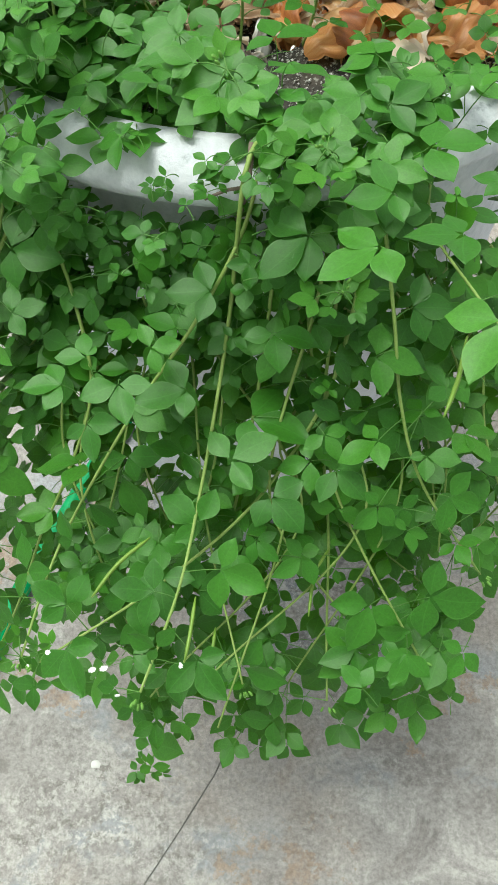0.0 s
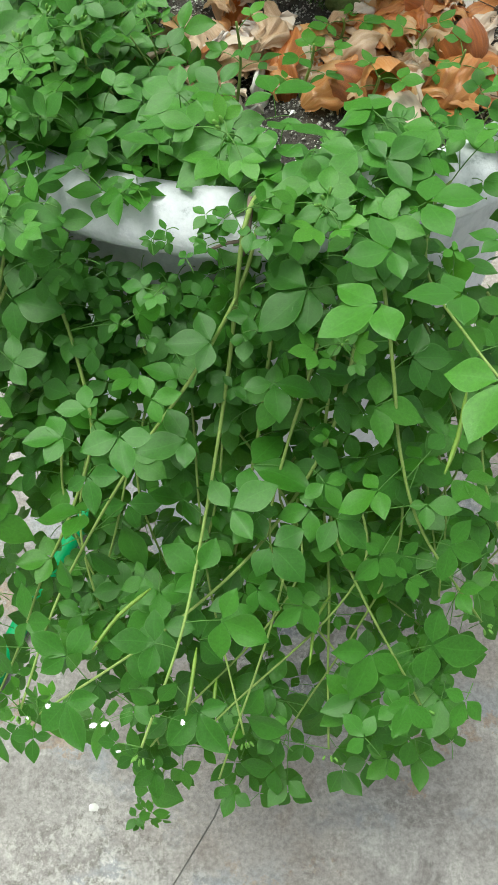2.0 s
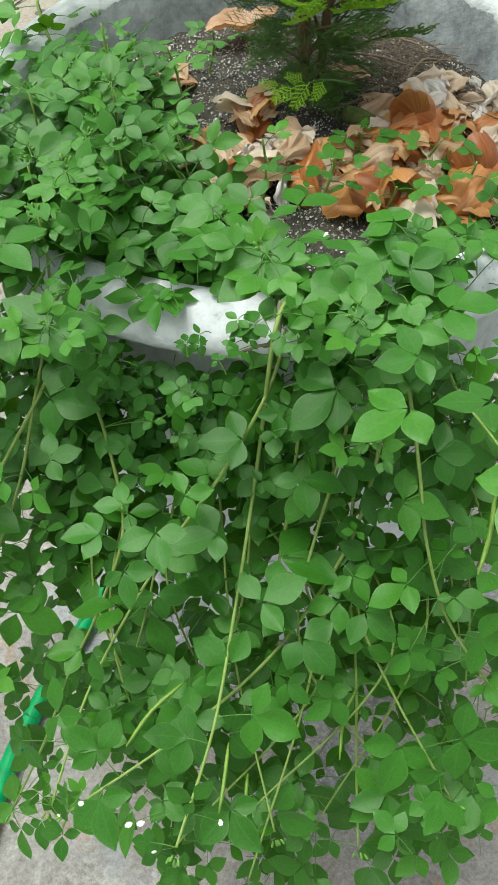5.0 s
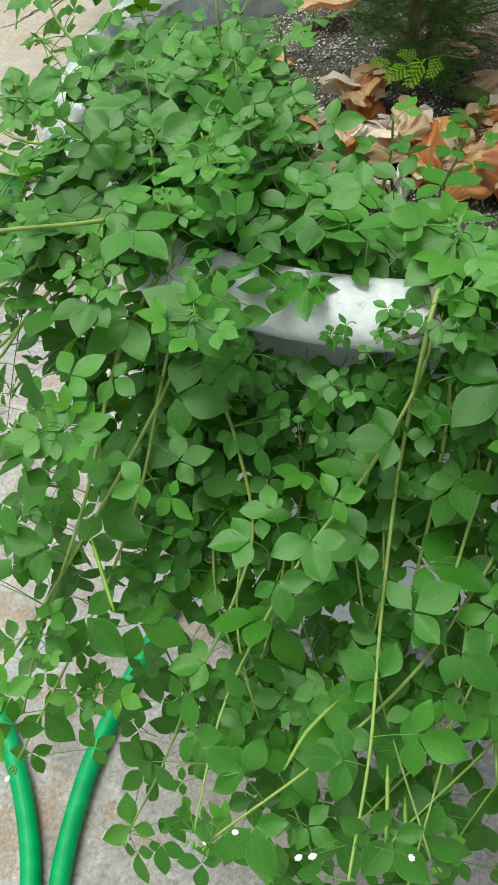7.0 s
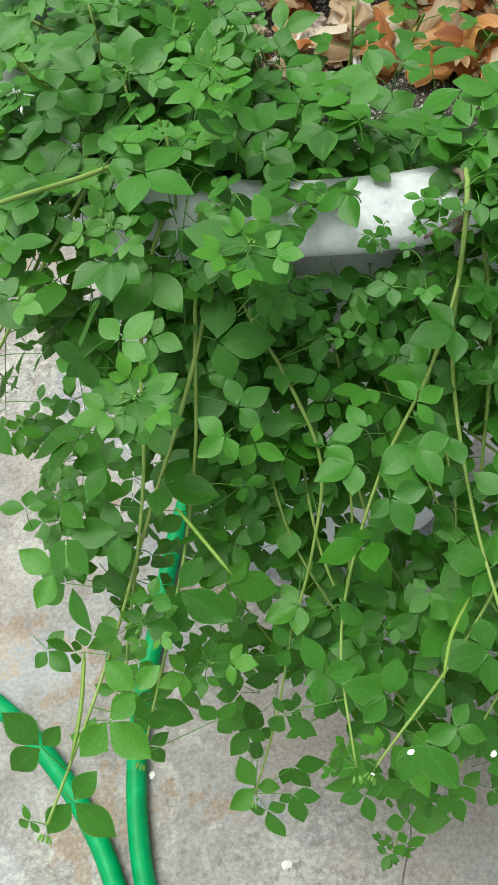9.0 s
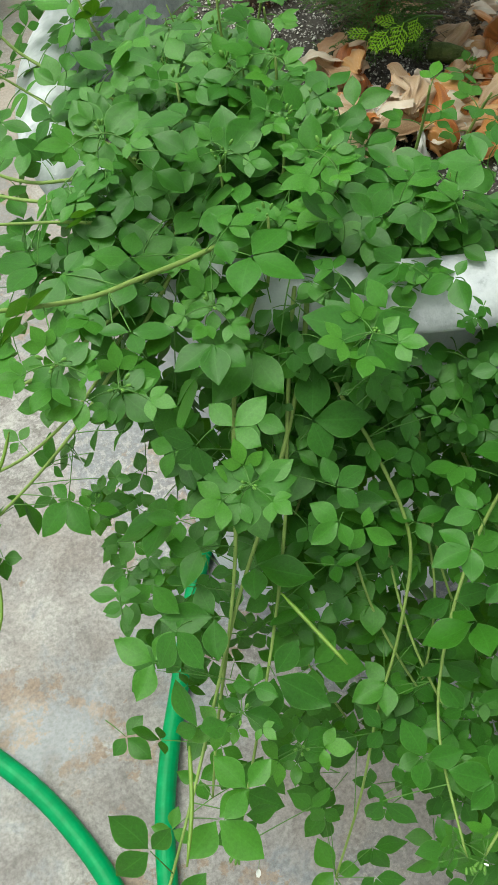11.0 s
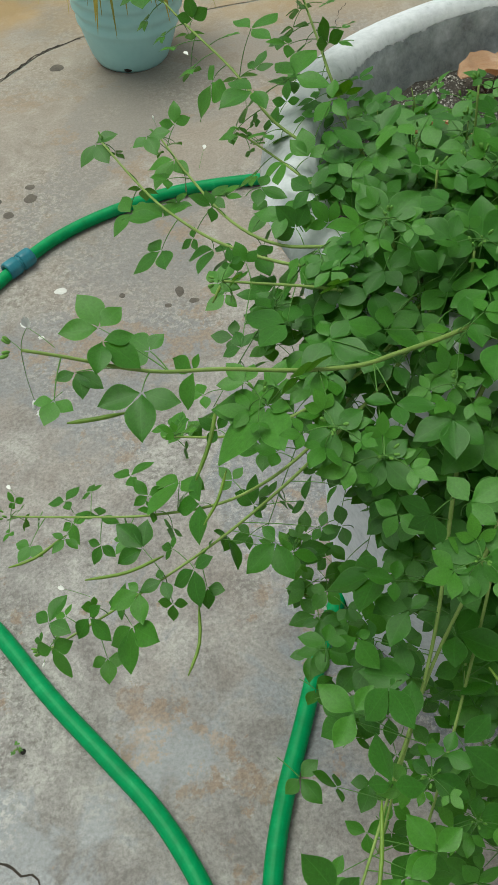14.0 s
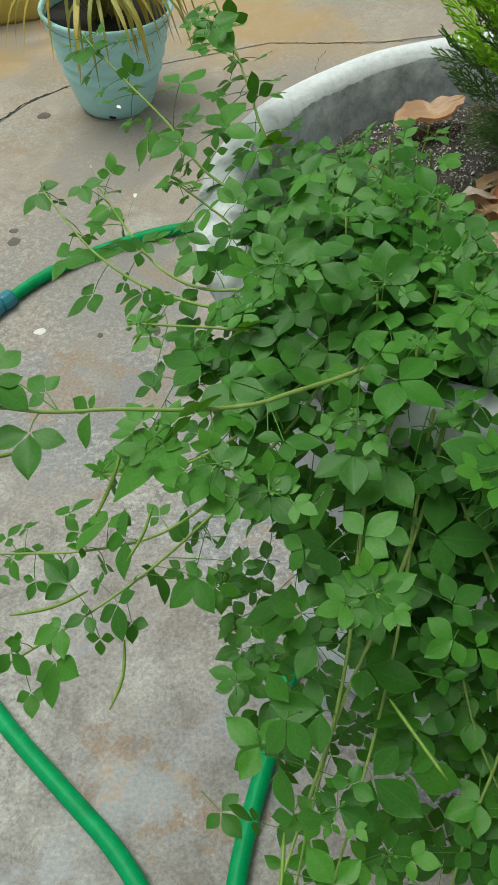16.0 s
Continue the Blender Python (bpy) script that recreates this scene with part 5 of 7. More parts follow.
stem(weed_a, [(0.02, 0.5, 0.545), (0.04, 0.48, 0.585), (0.044, 0.452, 0.557), (0.039, 0.42, 0.52), (0.031, 0.392, 0.476), (0.021, 0.366, 0.431), (0.011, 0.346, 0.396), (-0.003, 0.322, 0.353), (-0.017, 0.298, 0.311), (-0.032, 0.275, 0.268), (-0.044, 0.256, 0.234), (-0.059, 0.233, 0.19)], seed=11, tip=3, fill=20, size=0.017, leaves=())
stem(weed_c, [(-0.055, 0.56, 0.545), (-0.082, 0.536, 0.588), (-0.105, 0.522, 0.600), (-0.119, 0.515, 0.606), (-0.14, 0.503, 0.613), (-0.164, 0.49, 0.622), (-0.182, 0.481, 0.628), (-0.209, 0.475, 0.637), (-0.242, 0.472, 0.648), (-0.27, 0.467, 0.658), (-0.301, 0.466, 0.674), (-0.314, 0.465, 0.681)], seed=12, tip=4, r0=0.0019, fill=10, leaves=())
stem(weed_d, [(-0.11, 0.6, 0.545), (-0.123, 0.555, 0.585), (-0.153, 0.522, 0.572), (-0.185, 0.507, 0.546), (-0.212, 0.502, 0.515), (-0.255, 0.489, 0.486), (-0.304, 0.469, 0.473), (-0.358, 0.442, 0.473)], seed=13, tip=4, fill=36, size=0.015, leaves=[(-0.078, 0.58, 0.592, -24, 7, 24)])
stem(weed_d, [(-0.11, 0.6, 0.545), (-0.136, 0.56, 0.585), (-0.164, 0.536, 0.556), (-0.201, 0.513, 0.526), (-0.244, 0.509, 0.495), (-0.292, 0.52, 0.473), (-0.334, 0.531, 0.464), (-0.386, 0.543, 0.46)], seed=14, tip=3, fill=40, size=0.014, leaves=())
stem(weed_e, [(-0.1, 0.69, 0.545), (-0.145, 0.695, 0.58), (-0.182, 0.723, 0.597), (-0.203, 0.77, 0.61), (-0.23, 0.822, 0.62), (-0.254, 0.862, 0.634)], seed=15, tip=2, fill=30, size=0.016, leaves=[(-0.255, 0.856, 0.63, -175, 8, 28)])
stem(weed_e, [(-0.115, 0.73, 0.545), (-0.137, 0.761, 0.597), (-0.141, 0.787, 0.61), (-0.148, 0.841, 0.631), (-0.158, 0.862, 0.656), (-0.163, 0.878, 0.685)], seed=16, tip=3, fill=34, size=0.017, leaves=())
stem(weed_d, [(-0.11, 0.6, 0.545), (-0.134, 0.608, 0.585), (-0.156, 0.64, 0.589), (-0.179, 0.692, 0.585), (-0.202, 0.734, 0.584)], seed=17, tip=2, fill=9, leaves=())
stem(weed_d, [(-0.11, 0.6, 0.545), (-0.154, 0.604, 0.585), (-0.196, 0.617, 0.586), (-0.221, 0.645, 0.585), (-0.241, 0.697, 0.582), (-0.258, 0.752, 0.58)], seed=18, tip=4, fill=12, leaves=[(-0.25, 0.724, 0.58, -140, -11, 26), (-0.231, 0.677, 0.58, 53, 16, 15), (-0.199, 0.645, 0.59, -125, -18, 19)])
stem(weed_d, [(-0.11, 0.6, 0.545), (-0.155, 0.593, 0.585), (-0.191, 0.601, 0.584), (-0.231, 0.632, 0.582), (-0.26, 0.674, 0.579), (-0.278, 0.712, 0.577), (-0.298, 0.762, 0.575)], seed=19, tip=4, fill=12, leaves=())
stem(weed_d, [(-0.11, 0.6, 0.545), (-0.135, 0.576, 0.585), (-0.16, 0.566, 0.59), (-0.189, 0.568, 0.597), (-0.234, 0.578, 0.6)], seed=20, tip=3, fill=12, leaves=[(-0.236, 0.582, 0.595, 46, 18, 16), (-0.179, 0.583, 0.6, -123, -19, 13)])
stem(weed_d, [(-0.11, 0.6, 0.545), (-0.127, 0.56, 0.585), (-0.154, 0.533, 0.578), (-0.199, 0.516, 0.56), (-0.237, 0.522, 0.538), (-0.275, 0.549, 0.51)], seed=21, tip=2, fill=14, leaves=[(-0.265, 0.568, 0.5, -123, -19, 19)])
stem(weed_c, [(-0.07, 0.54, 0.545), (-0.093, 0.524, 0.585), (-0.121, 0.49, 0.567), (-0.135, 0.458, 0.546), (-0.149, 0.417, 0.511), (-0.164, 0.385, 0.485), (-0.183, 0.351, 0.452), (-0.195, 0.327, 0.42)], seed=22, r0=0.0018, fill=4, leaves=[(-0.057, 0.558, 0.59, 49, 19, 13)])
stem(weed_e, [(-0.1, 0.72, 0.545), (-0.084, 0.685, 0.554), (-0.074, 0.662, 0.571), (-0.073, 0.658, 0.595), (-0.074, 0.665, 0.64)], seed=23, tip=1, fill=4, leaves=[(-0.061, 0.608, 0.588, -27, 5, 24), (-0.038, 0.621, 0.57, 161, -8, 19), (-0.027, 0.66, 0.576, -54, -9, 26)])
stem(weed_d, [(-0.11, 0.6, 0.545), (-0.124, 0.594, 0.585), (-0.136, 0.584, 0.596), (-0.147, 0.568, 0.623), (-0.157, 0.551, 0.65)], seed=24, tip=1, fill=4, leaves=[(-0.087, 0.586, 0.607, 58, 19, 18)])
pod(weed_c, [(-0.246, 0.494, 0.6), (-0.252, 0.472, 0.6), (-0.26, 0.453, 0.6)])
pod(weed_d, [(-0.273, 0.462, 0.46), (-0.275, 0.439, 0.46), (-0.283, 0.421, 0.46)])
pod(weed_d, [(-0.288, 0.481, 0.49), (-0.309, 0.474, 0.49), (-0.333, 0.473, 0.49)])
pod(weed_d, [(-0.351, 0.523, 0.46), (-0.37, 0.51, 0.46), (-0.386, 0.506, 0.46)])
pod(weed_c, [(-0.283, 0.463, 0.64), (-0.296, 0.462, 0.64), (-0.307, 0.462, 0.64)])
pod(weed_a, [(-0.019, 0.307, 0.49), (-0.034, 0.293, 0.49), (-0.045, 0.276, 0.49)])
pod(weed_f, [(0.12, 0.348, 0.6), (0.114, 0.327, 0.6), (0.107, 0.311, 0.6)])
pod(weed_a, [(0.074, 0.325, 0.43), (0.065, 0.309, 0.43), (0.061, 0.285, 0.43)])
pod(weed_c, [(-0.197, 0.336, 0.49), (-0.203, 0.311, 0.49), (-0.211, 0.29, 0.49)])
pod(weed_c, [(-0.138, 0.379, 0.52), (-0.13, 0.359, 0.52), (-0.122, 0.339, 0.52)])
pod(weed_d, [(-0.246, 0.526, 0.5), (-0.253, 0.507, 0.5), (-0.263, 0.491, 0.5)])
pod(weed_a, [(0.003, 0.283, 0.47), (0.001, 0.263, 0.47), (-0.001, 0.25, 0.47)])
pod(weed_a, [(0.012, 0.273, 0.45), (0.011, 0.262, 0.45), (0.011, 0.254, 0.45)])
pod(weed_d, [(-0.212, 0.479, 0.42), (-0.201, 0.476, 0.42), (-0.187, 0.473, 0.42)])
pod(weed_d, [(-0.24, 0.584, 0.58), (-0.235, 0.595, 0.58), (-0.231, 0.602, 0.58)])
flower(weed_a, (0.038, 0.441, 0.657), (0.05, 0.429, 0.669), (0.601, -0.548, 0.582))
flower(weed_a, (-0.02, 0.244, 0.501), (-0.032, 0.241, 0.499), (-0.952, -0.282, -0.117))
flower(weed_a, (-0.009, 0.242, 0.51), (0.003, 0.237, 0.521), (0.707, -0.329, 0.626))
flower(weed_b, (-0.075, 0.253, 0.469), (-0.069, 0.254, 0.472), (0.92, 0.104, 0.378))
flower(weed_c, (-0.302, 0.465, 0.68), (-0.312, 0.477, 0.68), (-0.655, 0.756, 0))
flower(weed_c, (-0.304, 0.461, 0.66), (-0.311, 0.453, 0.66), (-0.628, -0.779, 0))
flower(weed_c, (-0.314, 0.465, 0.681), (-0.309, 0.466, 0.691), (0.3, 0.1, 0.9), 0.0055)
flower(weed_c, (-0.314, 0.465, 0.681), (-0.317, 0.466, 0.652), (-0.2, -0.2, -1), 0.005, "bud")
flower(weed_d, (-0.236, 0.68, 0.6), (-0.231, 0.7, 0.6), (0.261, 0.965, 0))
flower(weed_d, (-0.328, 0.457, 0.5), (-0.342, 0.464, 0.5), (-0.887, 0.462, 0))
flower(weed_e, (-0.227, 0.752, 0.63), (-0.232, 0.759, 0.63), (-0.627, 0.779, 0))
flower(weed_c, (-0.179, 0.292, 0.45), (-0.183, 0.284, 0.45), (-0.461, -0.887, 0))
flower(weed_d, (-0.376, 0.544, 0.47), (-0.384, 0.557, 0.47), (-0.52, 0.854, -0))
flower(weed_a, (-0.023, 0.247, 0.494), (-0.038, 0.241, 0.496), (-0.919, -0.357, 0.166))
flower(weed_d, (-0.21, 0.468, 0.43), (-0.2, 0.463, 0.43), (0.877, -0.481, 0))


for k, row in enumerate(FITTED_LEAVES):
    ob = outer_leaf(row, 3000 + k)
    if len(row) > 11:
        # a whorl: small bright leaves stand in its middle
        n = leaf_normal(row[3], row[4])
        rng = random.Random(3300 + k)
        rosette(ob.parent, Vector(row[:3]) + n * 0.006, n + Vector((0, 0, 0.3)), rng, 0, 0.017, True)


# ---- the shaded inner growth of the weeds, under the outer leaves ----
def lip_at(x):
    return CY - math.sqrt(max(0.008, 0.231 ** 2 - (x - CX) ** 2))


def build_inner_growth():
    rng = random.Random(77)
    spines = []
    beds = [weed_plant((-0.13 + 0.028 * k, lip_at(-0.13 + 0.028 * k) + 0.03, 0.54), "shaded bushy green weed hanging over the planter rim") for k in range(12)]
    side_bed = [weed_plant((CX - 0.16, CY - 0.05 - 0.03 * k, 0.54), "bushy green weed spilling over the planter's side") for k in range(3)]
    for i in range(18):
        x = -0.11 + 0.32 * (i + rng.uniform(0.2, 0.8)) / 18
        weed = beds[i * 2 // 3]
        lip = lip_at(x)
        out = rng.uniform(0.10, 0.20)
        low = rng.uniform(0.33, 0.42)
        points = [(x, lip - 0.016, 0.50), (x + rng.uniform(-0.02, 0.02), lip - 0.026, 0.475), (x + rng.uniform(-0.04, 0.04), lip - 0.03 - out * 0.5, 0.44), (x + rng.uniform(-0.06, 0.06), lip - 0.03 - out, low)]
        spines.append((weed, stem(weed, points, 0.0011, 0.0007, (), 5, 1 if i % 5 == 0 else 0, 700 + i, 0.02, 0.02)))

    load = {}

    def add(at, along, size, tilt):
        if -0.065 < at.x < 0.032 and at.z > 0.55 and -0.055 < at.y - lip_at(at.x) < 0.02 and rng.random() < 0.85:
            return
        free = [q for q in spines if load.get(q[0], 0) < 260]
        weed, line = min(free, key=lambda q: min((p - at).length for p in q[1][::4]))
        load[weed] = load.get(weed, 0) + 1
        near = min(line, key=lambda p: (p - at).length)
        leaf(weed, near if (near - at).length < 0.03 else at - along.normalized() * 0.012 - Vector((0, 0, 0.006)), at, along, facing(at, rng, tilt, 0.4), size)

    # leaves between the outer ones and the planter's wall, thinning to the sides
    for i in range(560):
        x = rng.uniform(-0.13, 0.215)
        if x > 0.16 and rng.random() < 0.5:
            continue
        lip = lip_at(x)
        s = rng.uniform(0.0, 0.225 if x > -0.06 else 0.10)
        top = 0.575 - 0.60 * s
        if s < 0.04 and (-0.075 < x < 0.02 or x > 0.13):
            s, top = s + 0.012, 0.515
        at = Vector((x, lip - s, top - 0.022 - (0.08 + 0.5 * s) * rng.random() ** 1.1))
        a = rng.uniform(0, 2 * math.pi)
        add(at, Vector((math.cos(a), math.sin(a) - 0.4, rng.uniform(-0.45, 0.05))), rng.uniform(0.015, 0.026), 0.4)
    # small shaded leaves close to the wall under the lip
    for i in range(190):
        x = rng.uniform(-0.12, 0.20)
        at = Vector((x, lip_at(x) - rng.uniform(-0.013, 0.035), rng.uniform(0.42, 0.54)))
        a = rng.uniform(0, 2 * math.pi)
        add(at, Vector((math.cos(a), math.sin(a) - 0.6, rng.uniform(-0.4, 0.2))), rng.uniform(0.009, 0.017), 0.6)
    # a dense mat of small dark leaves under the bare stretch of the lip
    for i in range(250):
        x = rng.uniform(-0.13, 0.06)
        down = rng.random()
        out = 0.006 + 0.05 * rng.random()
        at = Vector((x, lip_at(x) - out, 0.550 + 0.75 * out - 0.09 * down ** 1.5))
        a = rng.uniform(0, 2 * math.pi)
        add(at, Vector((math.cos(a), math.sin(a) - 0.6, rng.uniform(-0.5, 0.1))), rng.uniform(0.008, 0.016), 0.7)
    # small leaves that cling to the wall right under the lip
    for i in range(85):
        x = rng.uniform(-0.115, 0.035)
        at = Vector((x, lip_at(x) - rng.uniform(0.0, 0.022), rng.uniform(0.475, 0.548)))
        a = rng.uniform(0, 2 * math.pi)
        leaf(beds[3 + i % 3], at - Vector((0, -0.004, 0.010)), at, Vector((math.cos(a), -0.6, math.sin(a) * 0.5)), Vector((0, -1, 0.7)), rng.uniform(0.008, 0.015), over=True)
    # leaves on the flank that looks away from the planter
    for i in range(80):
        u, v = rng.random(), rng.random()
        x = -0.19 + 0.12 * u
        y = 0.375 + 0.12 * v
        at = Vector((x, y, 0.42 + 0.09 * v + 0.05 * u - 0.05 * rng.random()))
        a = rng.uniform(0, 2 * math.pi)
        add(at, Vector((math.cos(a) - 0.3, math.sin(a) - 0.3, rng.uniform(-0.4, 0.1))), rng.uniform(0.014, 0.024), 0.35)
    # leaves lying over the lip on the far flank
    for i in range(70):
        a0 = radians(rng.uniform(168, 214))
        r = rng.uniform(0.17, 0.25)
        at = Vector((CX + r * math.cos(a0), CY + r * math.sin(a0), rng.uniform(0.588, 0.612) - 0.3 * max(0, r - 0.22)))
        if noise.noise((at.x * 40, at.y * 40, 2)) < 0.0:
            continue
        b = rng.uniform(0, 2 * math.pi)
        along = Vector((math.cos(b), math.sin(b), rng.uniform(-0.3, 0.1)))
        leaf(side_bed[i % 3], at - along * 0.010 - Vector((0, 0, 0.010)), at, along, facing(at, rng, 0.3, 0.35), rng.uniform(0.013, 0.022))
    # the lowest, darkest tufts that hang under the rest
    for i in range(170):
        x = rng.uniform(-0.08, 0.15)
        at = Vector((x, lip_at(x) - rng.uniform(0.07, 0.225), rng.uniform(0.31, 0.42)))
        a = rng.uniform(0, 2 * math.pi)
        add(at, Vector((math.cos(a), math.sin(a) - 0.3, rng.uniform(-0.4, 0.2))), rng.uniform(0.012, 0.022), 0.4)
    for i in range(80):
        x = rng.uniform(-0.13, 0.03)
        at = Vector((x, lip_at(x) - rng.uniform(-0.012, 0.03), rng.uniform(0.46, 0.545)))
        a = rng.uniform(0, 2 * math.pi)
        add(at, Vector((math.cos(a), math.sin(a) - 0.6, rng.uniform(-0.5, 0.1))), rng.uniform(0.009, 0.016), 0.6)
    # a few clumps that cross the lip
    for i in range(170):
        x = rng.choice((-0.085, -0.075, 0.042, 0.045, 0.06, 0.075, 0.09, 0.10)) + rng.uniform(-0.02, 0.02)
        at = Vector((x, lip_at(x) - rng.uniform(-0.01, 0.04), rng.uniform(0.55, 0.612)))
        a = rng.uniform(0, 2 * math.pi)
        add(at, Vector((math.cos(a), math.sin(a) - 0.5, rng.uniform(-0.4, 0.1))), rng.uniform(0.011, 0.02), 0.5)
    for i in range(60):
        a = radians(rng.uniform(213, 236))
        r = rng.uniform(0.20, 0.275)
        at = Vector((CX + r * math.cos(a), CY + r * math.sin(a), rng.uniform(0.575, 0.615) - 0.5 * max(0, r - 0.235)))
        b = rng.uniform(0, 2 * math.pi)
        along = Vector((math.cos(b), math.sin(b), rng.uniform(-0.3, 0.1))) + outward(at) * 0.4
        leaf(side_bed[i % 3], at - along.normalized() * 0.018 - Vector((0, 0, 0.016)), at, along, facing(at, rng, 0.3, 0.35), rng.uniform(0.015, 0.025))
    # the outer left edge of the mass and its dark lower skirt
    for count, lo, hi in ((32, (-0.215, 0.40, 0.41), (-0.175, 0.50, 0.48)), (14, (-0.20, 0.33, 0.39), (-0.16, 0.40, 0.44)), (115, (-0.14, 0.27, 0.33), (-0.04, 0.38, 0.43)), (22, (-0.15, 0.42, 0.40), (-0.05, 0.50, 0.50))):
        for i in range(count):
            at = Vector([rng.uniform(p, q) for p, q in zip(lo, hi)])
            a = rng.uniform(0, 2 * math.pi)
            add(at, Vector((math.cos(a) - 0.3, math.sin(a) - 0.4, rng.uniform(-0.4, 0.1))), rng.uniform(0.010, 0.019), 0.4)
    # the canopy at the near left edge, open to the sky; every other leaf's paler colour stands in for skylight
    for i in range(130):
        a, r = radians(rng.uniform(190, 240)), rng.uniform(0.13, 0.245)
        if a < radians(213):
            r = min(r, 0.19)
        at = Vector((CX + r * math.cos(a), CY + r * math.sin(a), rng.uniform(0.598, 0.635) - 0.3 * max(0, r - 0.22)))
        b = rng.uniform(0, 2 * math.pi)
        along = Vector((math.cos(b), math.sin(b), rng.uniform(-0.15, 0.1)))
        leaf(side_bed[i % 3], at - along * 0.010 - Vector((0, 0, 0.012)), at, along, facing(at, rng, 0.1, 0.3), rng.uniform(0.011, 0.021), PALE_LEAVES if i % 2 else LEAVES)
    # a tuft of small leaves lying on the bare stretch of the rim
    for i in range(32):
        x, y, z = rng.choice(((-0.029, 0.483, 0.586), (-0.024, 0.467, 0.580), (-0.013, 0.460, 0.575), (0.001, 0.469, 0.584), (-0.002, 0.456, 0.574), (0.009, 0.461, 0.580)))
        at = Vector((x + rng.uniform(-0.010, 0.010), y + rng.uniform(-0.008, 0.008), z + rng.uniform(-0.004, 0.010)))
        a = rng.uniform(0, 2 * math.pi)
        along = Vector((math.cos(a), math.sin(a), rng.uniform(-0.3, 0.2)))
        leaf(beds[4], at - along * 0.008 - Vector((0, 0, 0.004)) if i % 2 else None, at, along, facing(at, rng, 0.4, 0.4), rng.uniform(0.006, 0.011))
    # the flank over the planter's side
    for i in range(26):
        at = Vector([rng.uniform(p, q) for p, q in zip((-0.179, 0.483, 0.480), (-0.144, 0.544, 0.520))])
        a = rng.uniform(0, 2 * math.pi)
        add(at, Vector((math.cos(a) - 0.4, math.sin(a) - 0.3, rng.uniform(-0.4, 0.1))), rng.uniform(0.014, 0.022), 0.4)
    # loose leaves where the long stems leave the planter's side
    for i in range(40):
        u, v = rng.random(), rng.random()
        at = Vector((-0.209, 0.614, 0.565)).lerp(Vector((-0.147, 0.583, 0.585)), u).lerp(Vector((-0.211, 0.575, 0.550)).lerp(Vector((-0.155, 0.540, 0.570)), u), v) + Vector((0, 0, rng.uniform(-0.012, 0.012)))
        a = rng.uniform(0, 2 * math.pi)
        along = Vector((math.cos(a) - 0.5, math.sin(a), rng.uniform(-0.3, 0.1)))
        leaf(side_bed[i % 3], at - along.normalized() * 0.014 - Vector((0, 0, 0.006)), at, along, facing(at, rng, 0.2, 0.35), rng.uniform(0.012, 0.021))
    # leafy tips among the canopy
    for i in range(11):
        a, r = radians(rng.uniform(205, 244)), rng.uniform(0.13, 0.22)
        at = Vector((CX + r * math.cos(a), CY + r * math.sin(a), rng.uniform(0.612, 0.635)))
        stem(side_bed[i % 3], [at - Vector((0.004, 0.006, 0.05)), at - Vector((0, 0.002, 0.02)), at], 0.0011, 0.0008, (), 0, 0, 850 + i)
        rosette(side_bed[i % 3], at, (rng.uniform(-0.3, 0.3), rng.uniform(-0.5, 0.1), 1), rng, 0, 0.021)
    # leaves over the soil just behind the lip
    for i in range(120):
        x = rng.uniform(-0.12, 0.20)
        at = Vector((x, lip_at(x) + rng.uniform(0.012, 0.085 if x < 0.0 else 0.05), 0))
        if math.hypot(at.x - CX, at.y - CY) > 0.225:
            continue
        at.z = rng.uniform(0.578, 0.606)
        a = rng.uniform(0, 2 * math.pi)
        add(at, Vector((math.cos(a), math.sin(a) - 0.3, rng.uniform(-0.2, 0.15))), rng.uniform(0.014, 0.024), 0.2)
    for i in range(5):
        a = radians(206 + 7 * i + rng.uniform(-3, 3))
        rim = Vector((CX + 0.236 * math.cos(a), CY + 0.236 * math.sin(a), 0))
        o = outward(rim)
        out, low = rng.uniform(0.02, 0.07), rng.uniform(0.42, 0.53)
        points = [rim - o * 0.06 + Vector((0, 0, 0.54)), rim - o * 0.02 + Vector((0, 0, 0.595)), rim + o * 0.012 + Vector((0, 0, 0.585)), rim + o * (0.015 + out * 0.6) + Vector((0, 0, (0.58 + low) / 2)), rim + o * (0.02 + out) + Vector((0, 0, low))]
        stem(side_bed[i % 3], points, 0.0005, 0.0003, (), 12, 0, 800 + i, 0.022, 0.025, STALK)


build_inner_growth()
stem(weed_a, [(0.035, 0.50, 0.535), (0.033, 0.479, 0.585), (0.032, 0.462, 0.588), (0.030, 0.454, 0.578), (0.025, 0.464, 0.550), (0.016, 0.475, 0.515)], 0.0022, 0.0016, (), 0, 0, 71, material=WOODY)
stem(weed_a, [(0.030, 0.454, 0.578), (0.021, 0.453, 0.578), (0.009, 0.453, 0.572)], 0.0012, 0.0009, (), 3, 0, 72, 0.010, material=WOODY)


